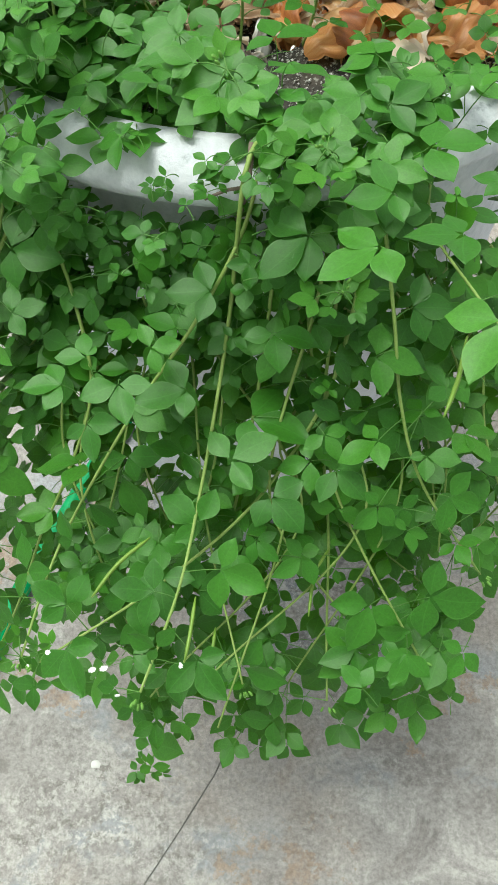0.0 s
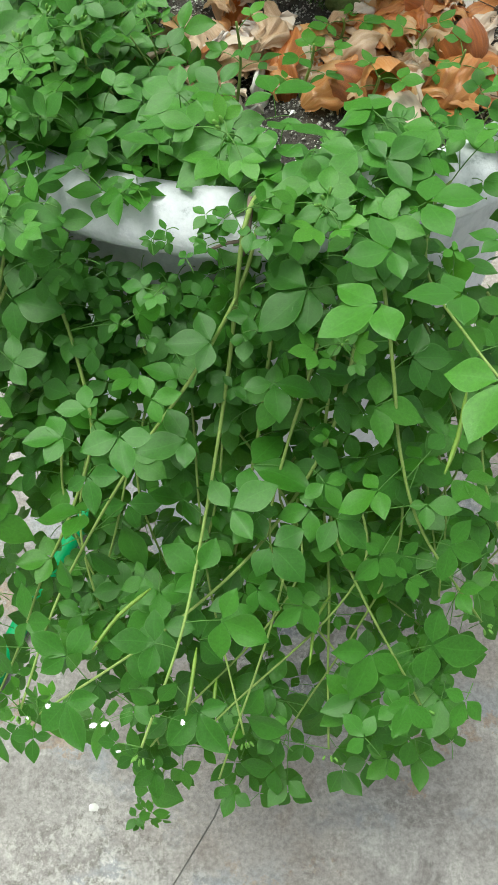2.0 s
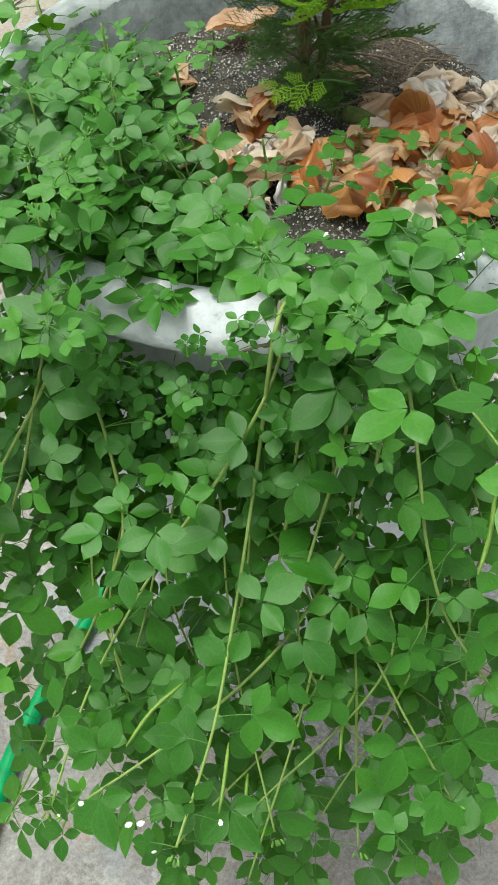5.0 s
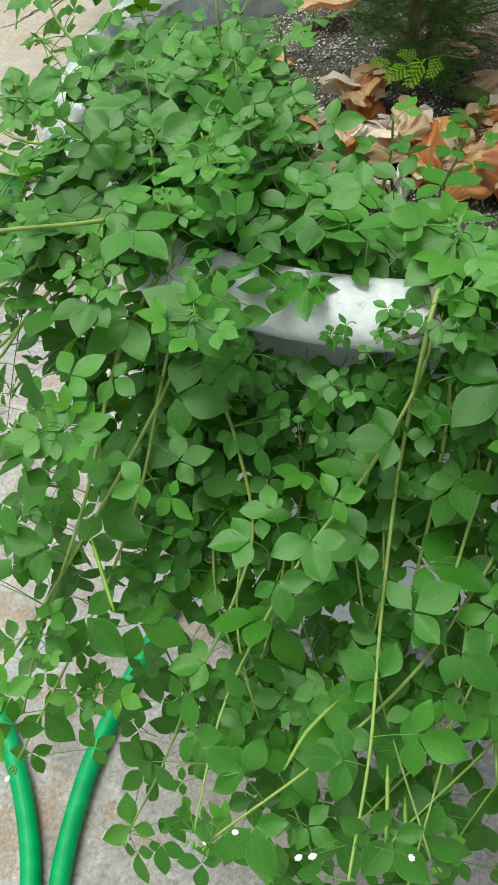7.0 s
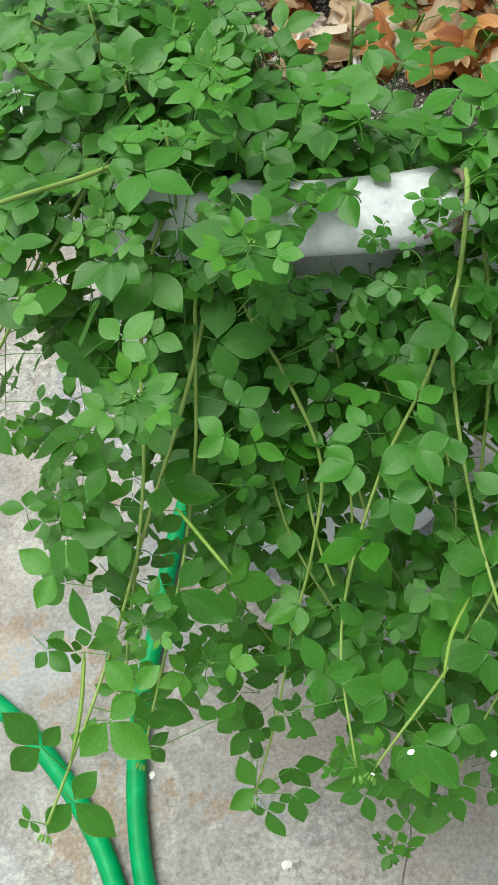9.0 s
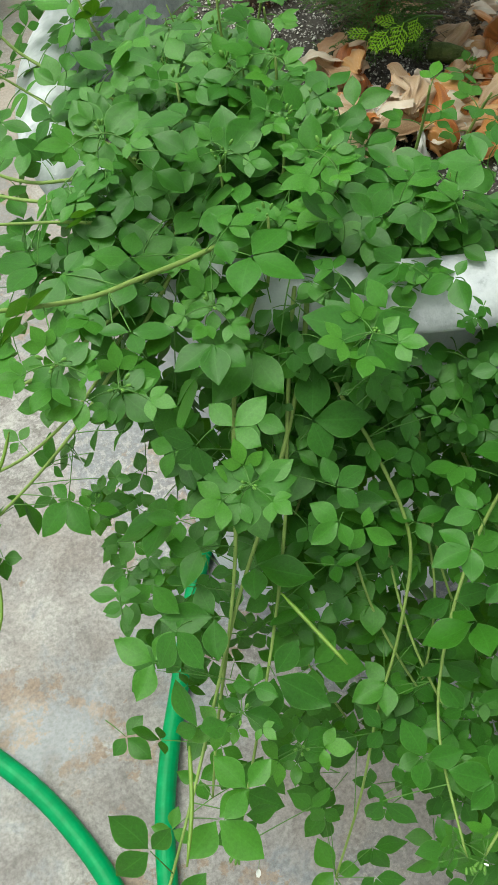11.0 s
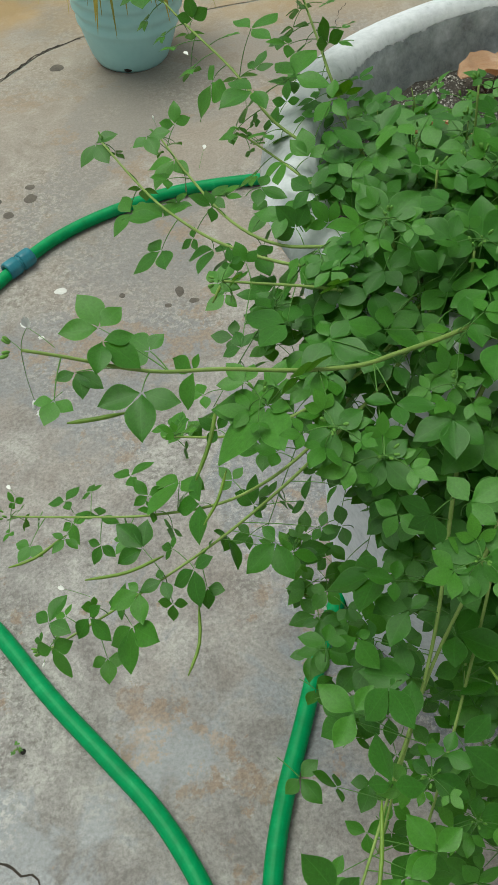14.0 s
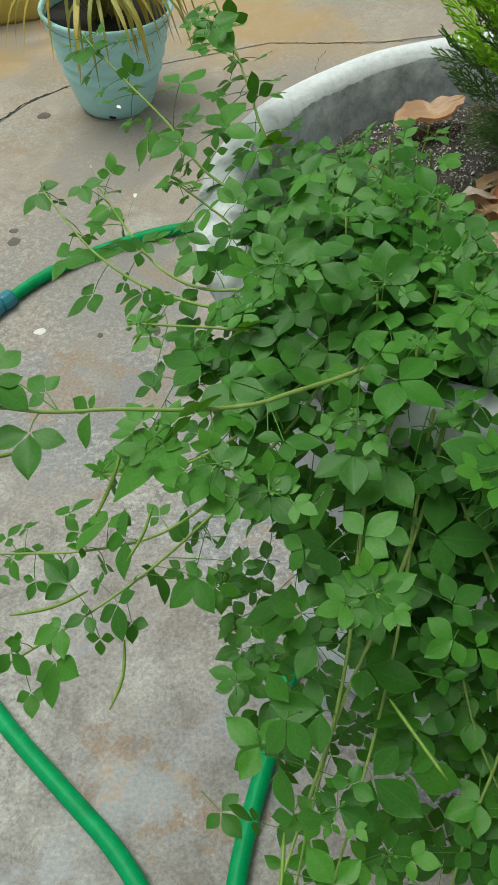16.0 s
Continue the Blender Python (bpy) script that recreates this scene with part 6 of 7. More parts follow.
def build_upright_growth():
    """Short stems that stand in the soil: dense at the near and left edge, sparse among the skins."""
    rng = random.Random(12)
    text = "short leafy green weed standing in the planter soil"
    shoots = [weed_plant((-0.12 + 0.03 * k, 0.66 - 0.03 * min(k, 5), 0.54), text) for k in range(7)]

    def nearest(p):
        return min(shoots, key=lambda s: (PLACE[s].translation - p).length)

    for i in range(30):
        a = radians(rng.uniform(178, 262))
        r = rng.uniform(0.09, 0.15 if a < 3.8 else 0.185)
        p = Vector((CX + r * math.cos(a), CY + r * math.sin(a), 0))
        p.z = soil_height(p.x, p.y) - 0.004
        top = p + Vector((rng.uniform(-0.02, 0.02), rng.uniform(-0.03, 0.02), rng.uniform(0.04, 0.085)))
        stem(nearest(p), [p, p.lerp(top, 0.5) + Vector((rng.uniform(-0.01, 0.01), 0, 0.004)), top], 0.0014, 0.0004, (), 11, 1 if i % 3 == 0 else 0, 900 + i, 0.023, 0.004)
    for i in range(9):
        a = radians(rng.uniform(146, 180))
        r = rng.uniform(0.08, 0.165)
        p = Vector((CX + r * math.cos(a), CY + r * math.sin(a), 0))
        p.z = soil_height(p.x, p.y) - 0.004
        top = p + Vector((rng.uniform(-0.02, 0.01), rng.uniform(-0.02, 0.02), rng.uniform(0.035, 0.07)))
        stem(weed_e, [p, p.lerp(top, 0.5), top], 0.0013, 0.0004, (), 9, 1 if i % 3 == 0 else 0, 940 + i, 0.019, 0.004)
    for i in range(18):
        a = radians(rng.uniform(255, 320))
        r = rng.uniform(0.155, 0.186)
        p = Vector((CX + r * math.cos(a), CY + r * math.sin(a), 0))
        p.z = soil_height(p.x, p.y) - 0.004
        top = p + Vector((rng.uniform(-0.02, 0.02), rng.uniform(-0.03, 0.0), rng.uniform(0.02, 0.045)))
        stem(nearest(p), [p, p.lerp(top, 0.5), top], 0.0012, 0.0004, (), 8, 1 if i % 4 == 0 else 0, 960 + i, 0.015, 0.004)


build_upright_growth()


def build_seedling(x, y, lean, height, seed, on_floor=False):
    p = Vector((x, y, 0 if on_floor else soil_height(x, y) - 0.003))
    thing = empty("weed_seedling", p, "tiny green weed sprouting from a hole in the floor" if on_floor else "small green weed seedling growing from the soil", "seedling", "seedlings")
    rng = random.Random(seed)
    top = p + Vector((lean[0], lean[1], height))
    line = smooth_line([p, p.lerp(top, 0.55) + Vector((0.003, 0.002, 0.004)), top], 0.006)
    part("stem", tube(bmesh.new(), line, lambda t: 0.0012 - 0.0005 * t, 6), STEM, thing)
    for i in range(5):
        t = 0.45 + 0.13 * i
        q = line[min(len(line) - 1, int(t * (len(line) - 1)))]
        a = i * 2.3 + seed
        v = Vector((math.cos(a), math.sin(a), 0.25))
        leaf(thing, q, q + v * (0.004 if on_floor else 0.012), v, facing(q, rng, 0.1, 0.3), rng.uniform(0.010, 0.016) * (0.3 if on_floor else 1), LEAVES if i % 2 else PALE_LEAVES)


for k, (x, y, lx, ly, hgt) in enumerate(((-0.035, 0.70, -0.004, -0.01, 0.075), (0.06, 0.612, 0.008, -0.01, 0.045), (0.02, 0.60, 0.004, -0.004, 0.07), (0.10, 0.60, 0.006, -0.012, 0.035), (0.125, 0.64, 0.012, -0.01, 0.035), (0.15, 0.615, 0.008, -0.006, 0.04), (-0.02, 0.775, 0.006, -0.004, 0.04), (0.085, 0.66, 0.004, -0.004, 0.03))):
    build_seedling(x, y, (lx, ly), hgt, 40 + k)
build_seedling(-0.512, 0.546, (-0.004, -0.002), 0.012, 60, True)


# ---- the dwarf cypress ----
def spray_mesh(seed, material, thick=1.1):
    """A flat spray of scale-leaved twigs, one unit long."""
    rng = random.Random(seed)
    bm = bmesh.new()

    def twig(a, b, r):
        mid = a.lerp(b, 0.5) + Vector((0, 0, rng.uniform(-0.02, 0.03)))
        tube(bm, [a, mid, b], lambda t: thick * r * (1 - 0.35 * t), 4, False)

    tip = Vector((0, 1, rng.uniform(-0.1, 0.15)))
    twig(Vector(), tip, 0.022)
    for i in range(11):
        t = 0.12 + 0.8 * i / 11
        s = -1 if i % 2 else 1
        p = tip * t
        ln = 0.42 * (1 - 0.65 * t) * rng.uniform(0.8, 1.2)
        d = Vector((s * 0.78, 0.62, rng.uniform(-0.12, 0.2)))
        q = p + d * ln
        twig(p, q, 0.021)
        for k in range(6):
            u = 0.15 + 0.14 * k
            g = -1 if k % 2 else 1
            b = p.lerp(q, u)
            twig(b, b + Vector((s * (0.75 if g > 0 else 0.1), 0.25 if g > 0 else 0.9, rng.uniform(-0.1, 0.25))) * ln * 0.42, 0.018)
    return mesh_of("spray", bm, material)


def build_cypress():
    base = Vector((0.052, 0.742, 0.532))
    thing = empty("dwarf_cypress", base, "young green cypress shrub with feathery scaly sprays", "shrub")
    rng = random.Random(21)
    line = smooth_line([base, base + Vector((0.002, 0, 0.08)), base + Vector((-0.003, 0.004, 0.2)), base + Vector((0.0, 0.0, 0.40))], 0.02)
    part("trunk", tube(bmesh.new(), line, lambda t: 0.0052 * (1 - 0.8 * t), 10), BARK, thing, "thin brown trunk")
    line2 = smooth_line([base + Vector((0.012, 0.004, -0.004)), base + Vector((0.018, 0.006, 0.07)), base + Vector((0.026, 0.012, 0.20)), base + Vector((0.03, 0.02, 0.33))], 0.02)
    part("trunk", tube(bmesh.new(), line2, lambda t: 0.004 * (1 - 0.8 * t), 10), BARK, thing)
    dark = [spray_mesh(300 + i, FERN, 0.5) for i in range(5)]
    bright = [spray_mesh(320 + i, FERN_LIT, 0.8) for i in range(5)]
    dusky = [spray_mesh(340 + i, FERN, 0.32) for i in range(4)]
    for i in range(520):
        h = 0.045 + 0.40 * (i / 520)
        a = i * 2.399 + rng.uniform(-0.3, 0.3)
        wide = 0.060 + 0.055 * min(1, h / 0.12) - 0.07 * max(0, (h - 0.22) / 0.22)
        inner = rng.random() < 0.25
        if h < 0.075 and rng.random() < 0.75:
            continue
        r = wide * (rng.uniform(0.15, 0.5) if inner else rng.uniform(0.55, 0.8))
        stemline = line if i % 3 else line2
        c = stemline[min(len(stemline) - 1, int(h / 0.42 * (len(stemline) - 1)))]
        d = Vector((math.cos(a), math.sin(a), 0))
        p = Vector((c.x, c.y, base.z + h)) + d * r * 0.5
        along = d + Vector((0, 0, rng.uniform(0.25, 1.1) if h > 0.05 else rng.uniform(-0.25, 0.35)))
        size = rng.uniform(0.038, 0.058) * (0.75 if inner else 1.0)
        up = Vector((rng.uniform(-0.6, 0.6), rng.uniform(-0.6, 0.6), 1)) - d * 0.4
        # outer high sprays take the lit copy, inner and low ones the dark copy
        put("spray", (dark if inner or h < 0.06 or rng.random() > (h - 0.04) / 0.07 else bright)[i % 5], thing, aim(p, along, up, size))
        if i % 4 == 0:
            part("branch", tube(bmesh.new(), [c, c.lerp(p, 0.6), p + along.normalized() * 0.01], lambda t: 0.0014 * (1 - 0.5 * t), 5, False), BARK, thing)
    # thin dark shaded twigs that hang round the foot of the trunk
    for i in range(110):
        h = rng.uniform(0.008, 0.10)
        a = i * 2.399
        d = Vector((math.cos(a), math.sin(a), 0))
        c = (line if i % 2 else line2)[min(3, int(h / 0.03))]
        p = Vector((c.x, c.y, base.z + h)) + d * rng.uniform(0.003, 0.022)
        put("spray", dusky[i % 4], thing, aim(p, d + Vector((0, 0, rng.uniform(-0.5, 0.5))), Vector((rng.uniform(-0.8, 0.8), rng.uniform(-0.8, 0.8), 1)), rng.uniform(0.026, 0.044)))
    # one low twig with drooping sprays in the lit colour
    low = [Vector((0.086, 0.700, 0.575)), Vector((0.066, 0.696, 0.581)), Vector((0.046, 0.695, 0.577)), Vector((0.030, 0.701, 0.574))]
    part("branch", tube(bmesh.new(), smooth_line(low, 0.006), lambda t: 0.0008 * (1 - 0.5 * t), 5, False), FERN, thing)
    for i, (x, y, z, dx, dy, dz, size) in enumerate(((0.066, 0.696, 0.581, -0.5, -0.7, -0.6, 0.017), (0.056, 0.695, 0.580, -0.6, -0.7, -0.5, 0.022), (0.046, 0.695, 0.577, -0.8, -0.5, -0.3, 0.021), (0.036, 0.699, 0.575, -1, 0.2, 0.0, 0.016), (0.052, 0.696, 0.579, -0.8, 0.5, 0.1, 0.015))):
        put("spray", bright[i], thing, aim((x, y, z), (dx, dy, dz), (0.0, -0.5, 1), size))


build_cypress()


# ---- onion skins and dead leaves on the soil ----
def skin_mesh(seed, material, span, wild, cup=0.5):
    """A curled, torn piece of an onion's papery shell: pointed at the neck, crinkled, with ragged ends."""
    rng = random.Random(seed)
    bm = bmesh.new()
    uv = bm.loops.layers.uv.verify()
    nu, nv = 18, 12
    lo, hi = rng.uniform(-0.9, -0.4), rng.uniform(1.0, 1.5)
    open_ = cup * rng.uniform(0.6, 1.3)
    rows = []
    for j in range(nv):
        v = j / (nv - 1)
        row = []
        for i in range(nu):
            u = i / (nu - 1)
            tear = 0.45 * noise.noise((seed * 3.1, u * 3, 0)) + 0.22 * noise.noise((seed * 1.3, u * 13, 4))
            lat = lo + (hi - lo) * v + tear * (1.3 if v < 0.5 else 0.5) * abs(2 * v - 1)
            lon = (u - 0.5) * span * (1 - 0.25 * v) + 0.6 * noise.noise((seed * 2.1, v * 4, 2)) * abs(2 * u - 1)
            r = math.cos(max(-1.45, min(1.45, lat))) ** 0.8
            ruck = wild * (0.26 * noise.noise((u * 3, v * 2.5, seed * 1.7)) + 0.13 * noise.noise((u * 9, v * 3, seed * 0.7)) + 0.05 * noise.noise((u * 22, v * 6, seed)))
            k = 1 + ruck
            x, y, z = r * math.sin(lon) * k, math.sin(lat) * 1.25 + (0.5 * (v - 0.8) if v > 0.8 else 0), r * math.cos(lon) * k * open_ - 0.4 * open_ + ruck * 0.7
            row.append(bm.verts.new((x, y, z)))
        rows.append(row)
    for j in range(nv - 1):
        for i in range(nu - 1):
            f = bm.faces.new((rows[j][i], rows[j][i + 1], rows[j + 1][i + 1], rows[j + 1][i]))
            for lp, (u, v) in zip(f.loops, ((i, j), (i + 1, j), (i + 1, j + 1), (i, j + 1))):
                lp[uv].uv = (u / (nu - 1), v / (nv - 1))
    return mesh_of("onion_skin", bm, material)


def build_skins():
    rng = random.Random(5)
    kinds = {
        "copper": ([skin_mesh(400 + i, SKIN, 1.8 + 0.12 * i, 0.8, 0.9) for i in range(12)], "copper-brown dry onion skin lying on the soil"),
        "beige": ([skin_mesh(430 + i, PALE_SKIN, 1.1 + 0.14 * i, 1.2, 0.8) for i in range(12)], "beige papery dry onion skin lying on the soil"),
        "white": ([skin_mesh(460 + i, WHITE_SKIN, 0.8 + 0.1 * i, 1.3) for i in range(10)], "whitish papery garlic skin lying on the soil"),
    }

    def lay(kind, x, y, s, heap, tilt=0.8):
        if math.hypot(x - CX, y - CY) > 0.168:
            return
        z = soil_height(x, y) + s * 0.32 + heap * 0.020 * rng.random()
        m = Matrix.Translation((x, y, z)) @ Euler((rng.uniform(-tilt, tilt), rng.uniform(-tilt, tilt), rng.uniform(0, 6.28))).to_matrix().to_4x4() @ Matrix.Diagonal((s, s * rng.uniform(0.95, 1.35), s, 1))
        meshes, text = kinds[kind]
        tagged(put("onion_skin", meshes[rng.randrange(len(meshes))], None, m), text, "onion skin", "onion skins in the planter")

    # a pale heap before the trunk
    for i in range(95):
        a, r = rng.uniform(0, 6.28), math.sqrt(rng.random())
        q = rng.random()
        lay("white" if q < 0.3 else "beige" if q < 0.82 else "copper", 0.022 + 0.060 * r * math.cos(a), 0.645 + 0.040 * r * math.sin(a), rng.uniform(0.007, 0.012) if q < 0.3 else rng.uniform(0.009, 0.017), 1 - r, 1.0)
    # larger copper shells beside it
    for i in range(62):
        a, r = rng.uniform(0, 6.28), math.sqrt(rng.random())
        lay("copper" if rng.random() < 0.62 else "beige", 0.135 + 0.058 * r * math.cos(a), 0.645 + 0.060 * r * math.sin(a), rng.uniform(0.010, 0.019), 1 - r)
    for x, y, s in ((0.08, 0.604, 0.013), (0.125, 0.611, 0.014), (0.151, 0.619, 0.015), (0.10, 0.607, 0.012), (0.175, 0.64, 0.014)):
        lay("copper", x, y, s, 0.3, 0.5)
    for i in range(12):
        lay("beige" if i % 3 else "copper", rng.uniform(0.10, 0.19), rng.uniform(0.69, 0.73), rng.uniform(0.010, 0.016), 0.2)
    # pale wisps at the far side of the heap
    for i in range(22):
        lay("white" if i % 3 else "beige", rng.uniform(0.13, 0.20), rng.uniform(0.70, 0.75), rng.uniform(0.008, 0.014), 0.5, 1.0)
    # torn shells that lean against one another before the trunk
    for i in range(9):
        lay("copper" if i % 2 else "beige", 0.014 + rng.uniform(-0.014, 0.014), 0.695 + rng.uniform(-0.016, 0.014), rng.uniform(0.011, 0.016), 0.7, 1.1)


def onion_shell(x, y, size, turn, seed, lift):
    """The empty copper shell of an onion: round below, torn open at the neck, with its papery edge bent out."""
    rng = random.Random(seed)
    bm = bmesh.new()
    uv = bm.loops.layers.uv.verify()
    seg, rings = 40, 16
    rows = []
    for j in range(rings):
        v = j / (rings - 1)
        row = []
        for i in range(seg):
            a = 2 * math.pi * i / seg
            torn = 0.34 * noise.noise((math.cos(a) * 1.5, math.sin(a) * 1.5, seed)) + 0.12 * noise.noise((math.cos(a) * 6, math.sin(a) * 6, seed))
            lat = -1.45 + (2.2 + torn * 2.2) * v
            r = math.cos(lat) ** 0.75 * (1 + 0.03 * noise.noise((math.cos(a) * 3, math.sin(a) * 3, v * 3 + seed))) + (0.10 * (v - 0.85) / 0.15 if v > 0.85 else 0)
            row.append(bm.verts.new((r * math.cos(a), r * math.sin(a), math.sin(lat) * 0.95)))
        rows.append(row)
    for j in range(rings - 1):
        for i in range(seg):
            f = bm.faces.new((rows[j][i], rows[j][(i + 1) % seg], rows[j + 1][(i + 1) % seg], rows[j + 1][i]))
            for lp, (u, w) in zip(f.loops, ((i, j), (i + 1, j), (i + 1, j + 1), (i, j + 1))):
                lp[uv].uv = (3 * u / seg, w / rings)
    m = Matrix.Translation((x, y, soil_height(x, y) + lift)) @ Euler(turn).to_matrix().to_4x4() @ Matrix.Scale(size, 4)
    tagged(put("onion_shell", mesh_of("onion_shell", bm, SKIN), None, m), "empty copper-brown onion shell torn open at its neck", "onion skin", "onion skins in the planter")


onion_shell(0.128, 0.683, 0.0155, (0.5, -0.75, 0.3), 3, 0.022)
onion_shell(0.163, 0.640, 0.0165, (-0.9, 0.6, 0.9), 5, 0.018)
onion_shell(0.112, 0.603, 0.0150, (1.2, 0.30, 0.2), 8, 0.016)


def build_litter():
    """Bent dry roots and a mossy stub lying behind the heap."""
    rng = random.Random(61)
    for k, (x, y, az, ln, r) in enumerate(((0.150, 0.775, 40, 0.05, 0.0016), (0.120, 0.790, -25, 0.06, 0.0011), (0.175, 0.745, 75, 0.045, 0.0019), (0.105, 0.765, 10, 0.05, 0.0009), (0.185, 0.715, 60, 0.04, 0.0017), (0.140, 0.815, -50, 0.05, 0.0012), (0.090, 0.725, 15, 0.04, 0.0013))):
        d = Vector((math.cos(radians(az)), math.sin(radians(az)), 0))
        s = Vector((-d.y, d.x, 0))
        points = []
        for i in range(5):
            q = Vector((x, y, 0)) + d * ln * (i / 4 - 0.5) + s * rng.uniform(-0.005, 0.005)
            points.append((q.x, q.y, soil_height(q.x, q.y) + r + 0.002 + 0.005 * math.sin(math.pi * i / 4)))
        tagged(part("dry_root", tube(bmesh.new(), smooth_line(points, 0.005), lambda t: r * (1 - 0.5 * t), 7), STRAW, None), "bent pale brown dry root lying on the soil", "root", "dry roots")
    moss = plain("mossy_bark", [(0.35, (0.05, 0.075, 0.02)), (0.55, (0.12, 0.16, 0.045)), (0.7, (0.20, 0.19, 0.10))], 0.9, 120, 0.9, distance=0.004)
    a, b = Vector((0.082, 0.706, 0.549)), Vector((0.104, 0.694, 0.546))
    tagged(part("mossy_stub", tube(bmesh.new(), [a, a.lerp(b, 0.12), a.lerp(b, 0.5) + Vector((0, 0, 0.0015)), a.lerp(b, 0.9), b], lambda t: 0.0062 * (0.7 + 0.3 * min(1, 6 * t, 5 * (1 - t))), 14), moss, None), "short mossy green-brown stub lying beside the trunk", "stub")


build_skins()
build_litter()


def dead_leaf(x, y, heading, size, seed, lift=0.006, pitch=0.0):
    """A dry leaf: rolled in from one side, wavy along the midrib, with a ragged margin."""
    rng = random.Random(seed)
    bm = bmesh.new()
    uv = bm.loops.layers.uv.verify()
    n, k = 18, 11
    roll_l, roll_r = rng.uniform(0.6, 2.2), rng.uniform(0.2, 1.2)
    rows = []
    for i in range(n):
        v = i / (n - 1)
        row = []
        for j in range(k):
            q = 2 * j / (k - 1) - 1
            w = (0.38 * math.sin(math.pi * min(1, v * 0.96 + 0.03)) ** 0.75 + 0.008) * (1 + 0.22 * noise.noise((seed * 2.7 + (3 if q > 0 else 0), v * 7, 0)) + 0.10 * noise.noise((seed + (5 if q > 0 else 0), v * 21, 2)))
            roll = (roll_l if q < 0 else roll_r) * (0.5 + 0.5 * v)
            ang = abs(q) * roll
            reach = w * (math.sin(ang) / roll)
            high = w * (1 - math.cos(ang)) / roll
            z = high + 0.07 * math.sin(v * 6 + seed) + 0.05 * noise.noise((q * 2.5 + seed, v * 6, 1)) + 0.03 * noise.noise((q * 7, v * 14, seed))
            row.append(bm.verts.new((math.copysign(reach, q) if q else 0.0, v, z)))
        rows.append(row)
    for i, (a, b) in enumerate(zip(rows, rows[1:])):
        for j in range(k - 1):
            f = bm.faces.new((a[j], a[j + 1], b[j + 1], b[j]))
            for lp, (u, v) in zip(f.loops, ((j, i), (j + 1, i), (j + 1, i + 1), (j, i + 1))):
                lp[uv].uv = (u / (k - 1), v / (n - 1))
    m = Matrix.Translation((x, y, soil_height(x, y) + lift)) @ Euler((rng.uniform(-0.1, 0.25) + pitch, rng.uniform(-0.3, 0.3), radians(heading))).to_matrix().to_4x4() @ Matrix.Scale(size, 4)
    tagged(put("dead_leaf", mesh_of("dead_leaf", bm, DEAD), None, m), "curled brown dead leaf lying on the soil", "dead leaf", "dead leaves")


dead_leaf(-0.022, 0.826, -78, 0.062, 1, 0.012)
dead_leaf(-0.075, 0.775, -95, 0.036, 2)
dead_leaf(-0.058, 0.79, -140, 0.034, 3)
dead_leaf(-0.062, 0.752, -70, 0.036, 4)
dead_leaf(0.012, 0.722, -60, 0.026, 7, 0.012)
dead_leaf(0.105, 0.755, 60, 0.035, 8)


# ---- specks on the floor ----
def blot(x, y, rx, ry, seed, material, name, label, category, rise=0.0012):
    rng = random.Random(seed)
    bm = bmesh.new()
    ring = []
    for i in range(18):
        a = 2 * math.pi * i / 18
        k = 1 + 0.25 * noise.noise((math.cos(a) * 1.3, math.sin(a) * 1.3, seed * 2.3))
        ring.append(bm.verts.new((x + rx * k * math.cos(a), y + ry * k * math.sin(a), 0.0003)))
    inner = [bm.verts.new((x + (v.co.x - x) * 0.7, y + (v.co.y - y) * 0.7, rise)) for v in ring]
    for i in range(18):
        j = (i + 1) % 18
        bm.faces.new((ring[i], ring[j], inner[j], inner[i]))
    bm.faces.new(inner)
    tagged(part(name, bm, material, None), label, category, "spots on the floor")


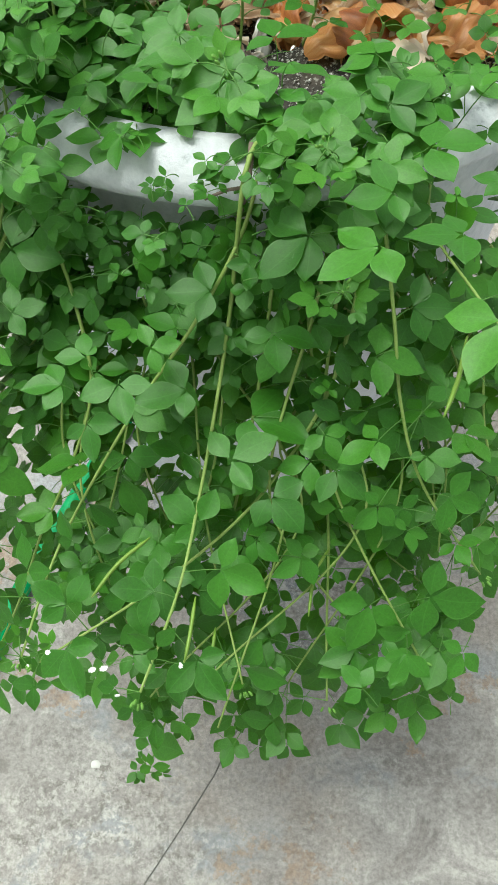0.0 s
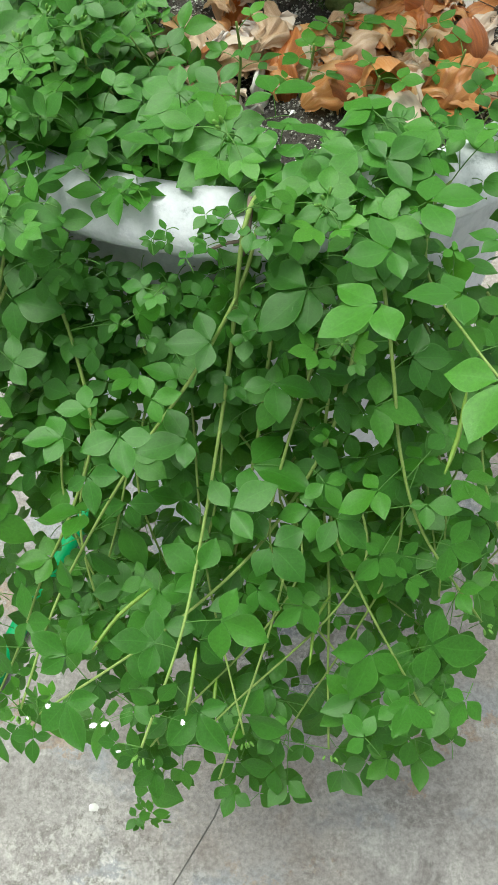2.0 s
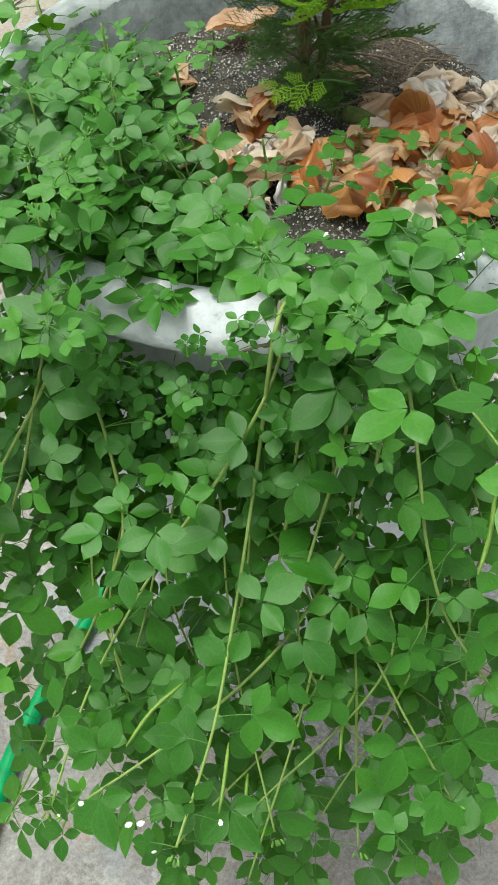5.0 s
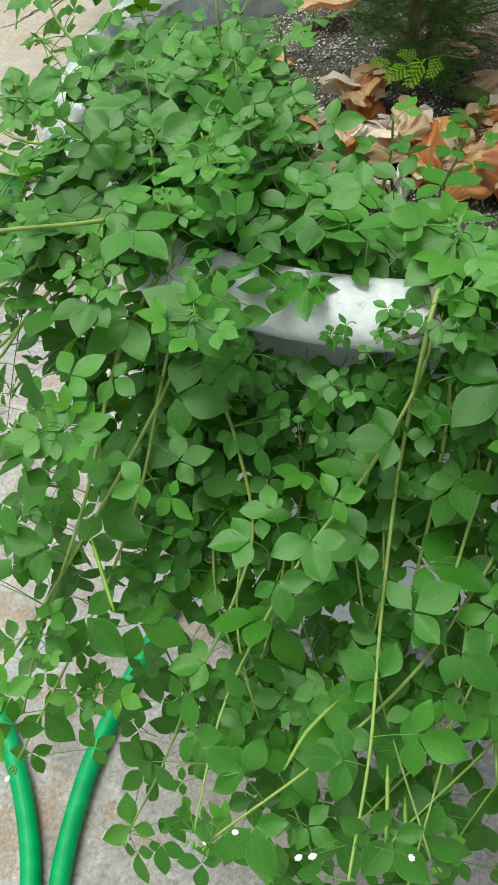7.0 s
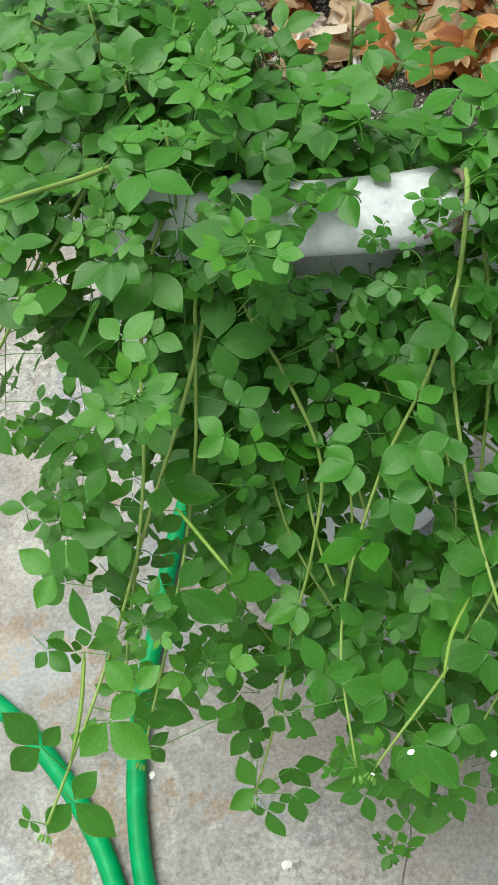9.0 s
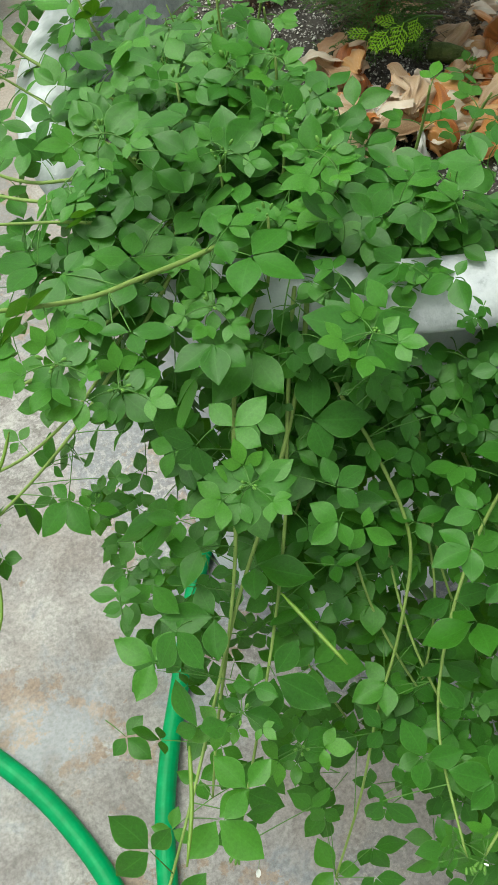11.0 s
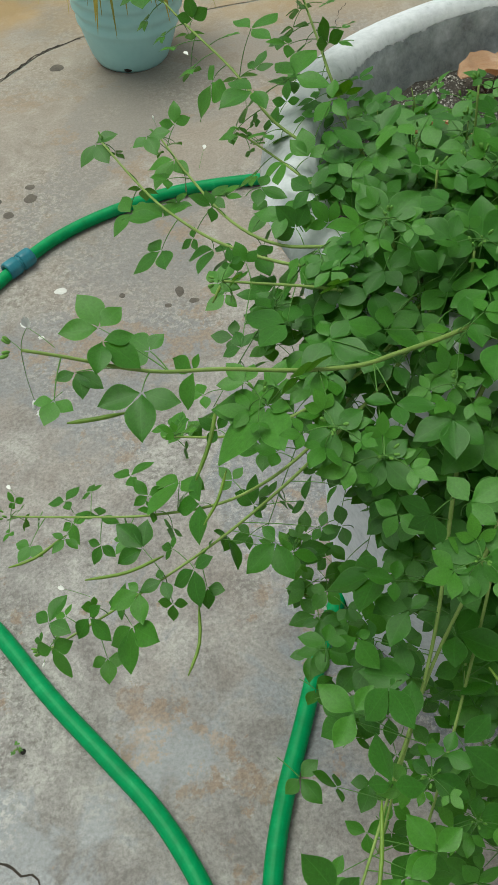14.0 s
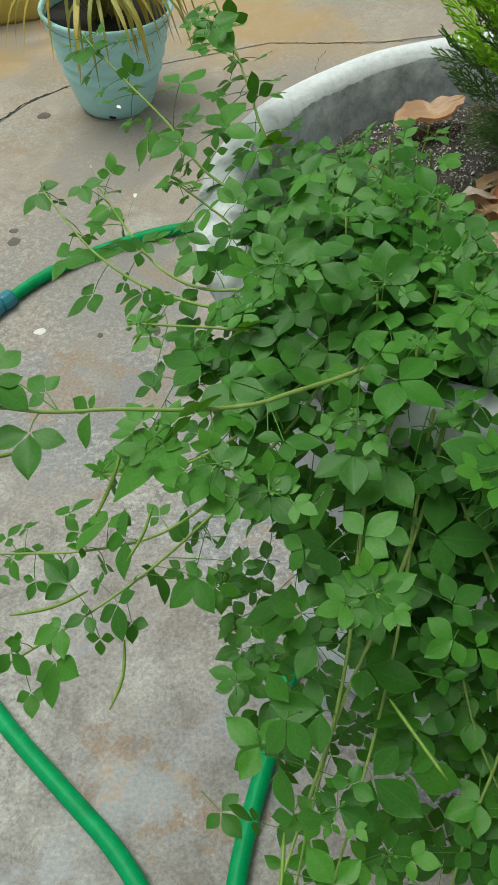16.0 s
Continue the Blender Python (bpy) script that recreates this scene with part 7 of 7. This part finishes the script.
WET = plain("damp_spot", [(0.35, (0.06, 0.05, 0.042)), (0.65, (0.15, 0.125, 0.105))], 0.5, 30, 0.2)
CHALK = plain("chalky_chip", [(0.3, (0.55, 0.54, 0.52)), (0.7, (0.72, 0.71, 0.70))], 0.8, 60, 0.3)
for k, (x, y, rx, ry) in enumerate(((-0.526, 1.543, 0.012, 0.013), (-0.566, 1.501, 0.010, 0.010), (-0.277, 1.242, 0.007, 0.013), (-0.256, 1.216, 0.008, 0.006), (-0.298, 1.213, 0.006, 0.005), (-0.586, 1.545, 0.007, 0.008), (-0.529, 1.578, 0.009, 0.008), (-0.482, 2.0, 0.016, 0.014), (-0.37, 1.25, 0.005, 0.006))):
    blot(x, y, rx, ry, k + 1, WET, "damp_spot", "dark damp spot on the concrete floor", "stain", 0.0006)
for k, (x, y, s) in enumerate(((-0.47, 1.281, 0.008), (-0.14, 0.26, 0.004), (-0.50, 1.18, 0.004))):
    blot(x, y, s * 1.3, s, 20 + k, CHALK, "paint_chip", "small white chip on the concrete floor", "chip")
# a low spot on the slab with the shade inside the hole painted on
blot(-0.508, 0.546, 0.003, 0.0032, 40, DARK, "small_hole", "small dark hole in the concrete floor", "hole", 0.0005)


CRACK = plain("crack_shadow", [(0.3, (0.02, 0.017, 0.015)), (0.7, (0.07, 0.056, 0.046))], 0.95, 60, 0.5)


def floor_crack(points, width, seed):
    """A short crack: a jagged strip laid on the slab, the recess's shade put into its colour."""
    rng = random.Random(seed)
    bm = bmesh.new()
    line = smooth_line([(x, y, 0.0005) for x, y in points], 0.008)
    rows = []
    for i, p in enumerate(line):
        d = (line[min(i + 1, len(line) - 1)] - line[max(i - 1, 0)]).normalized()
        s = Vector((-d.y, d.x, 0))
        w = width * rng.uniform(0.3, 1.0) * min(1, 0.15 + 4 * (1 - i / len(line)))
        j = s * rng.uniform(-0.004, 0.004)
        rows.append((bm.verts.new(p + j + s * w), bm.verts.new(p + j - s * w)))
    for a, b in zip(rows, rows[1:]):
        bm.faces.new((a[0], a[1], b[1], b[0]))
    bmesh.ops.recalc_face_normals(bm, faces=bm.faces)
    tagged(part("floor_crack", bm, CRACK, None), "thin dark crack in the concrete floor", "crack", "spots on the floor")


floor_crack([(-0.56, 0.46), (-0.515, 0.432), (-0.49, 0.416), (-0.472, 0.40), (-0.44, 0.392)], 0.0015, 3)
floor_crack([(0.181, 2.128), (0.165, 2.10), (0.145, 2.047), (0.135, 2.0)], 0.0008, 5)
floor_crack([(-0.43, 2.119), (-0.494, 2.09), (-0.544, 2.05), (-0.615, 1.961)], 0.0034, 6)
floor_crack([(0.076, 2.20), (0.186, 2.168), (0.311, 2.131), (0.496, 2.111)], 0.0016, 7)
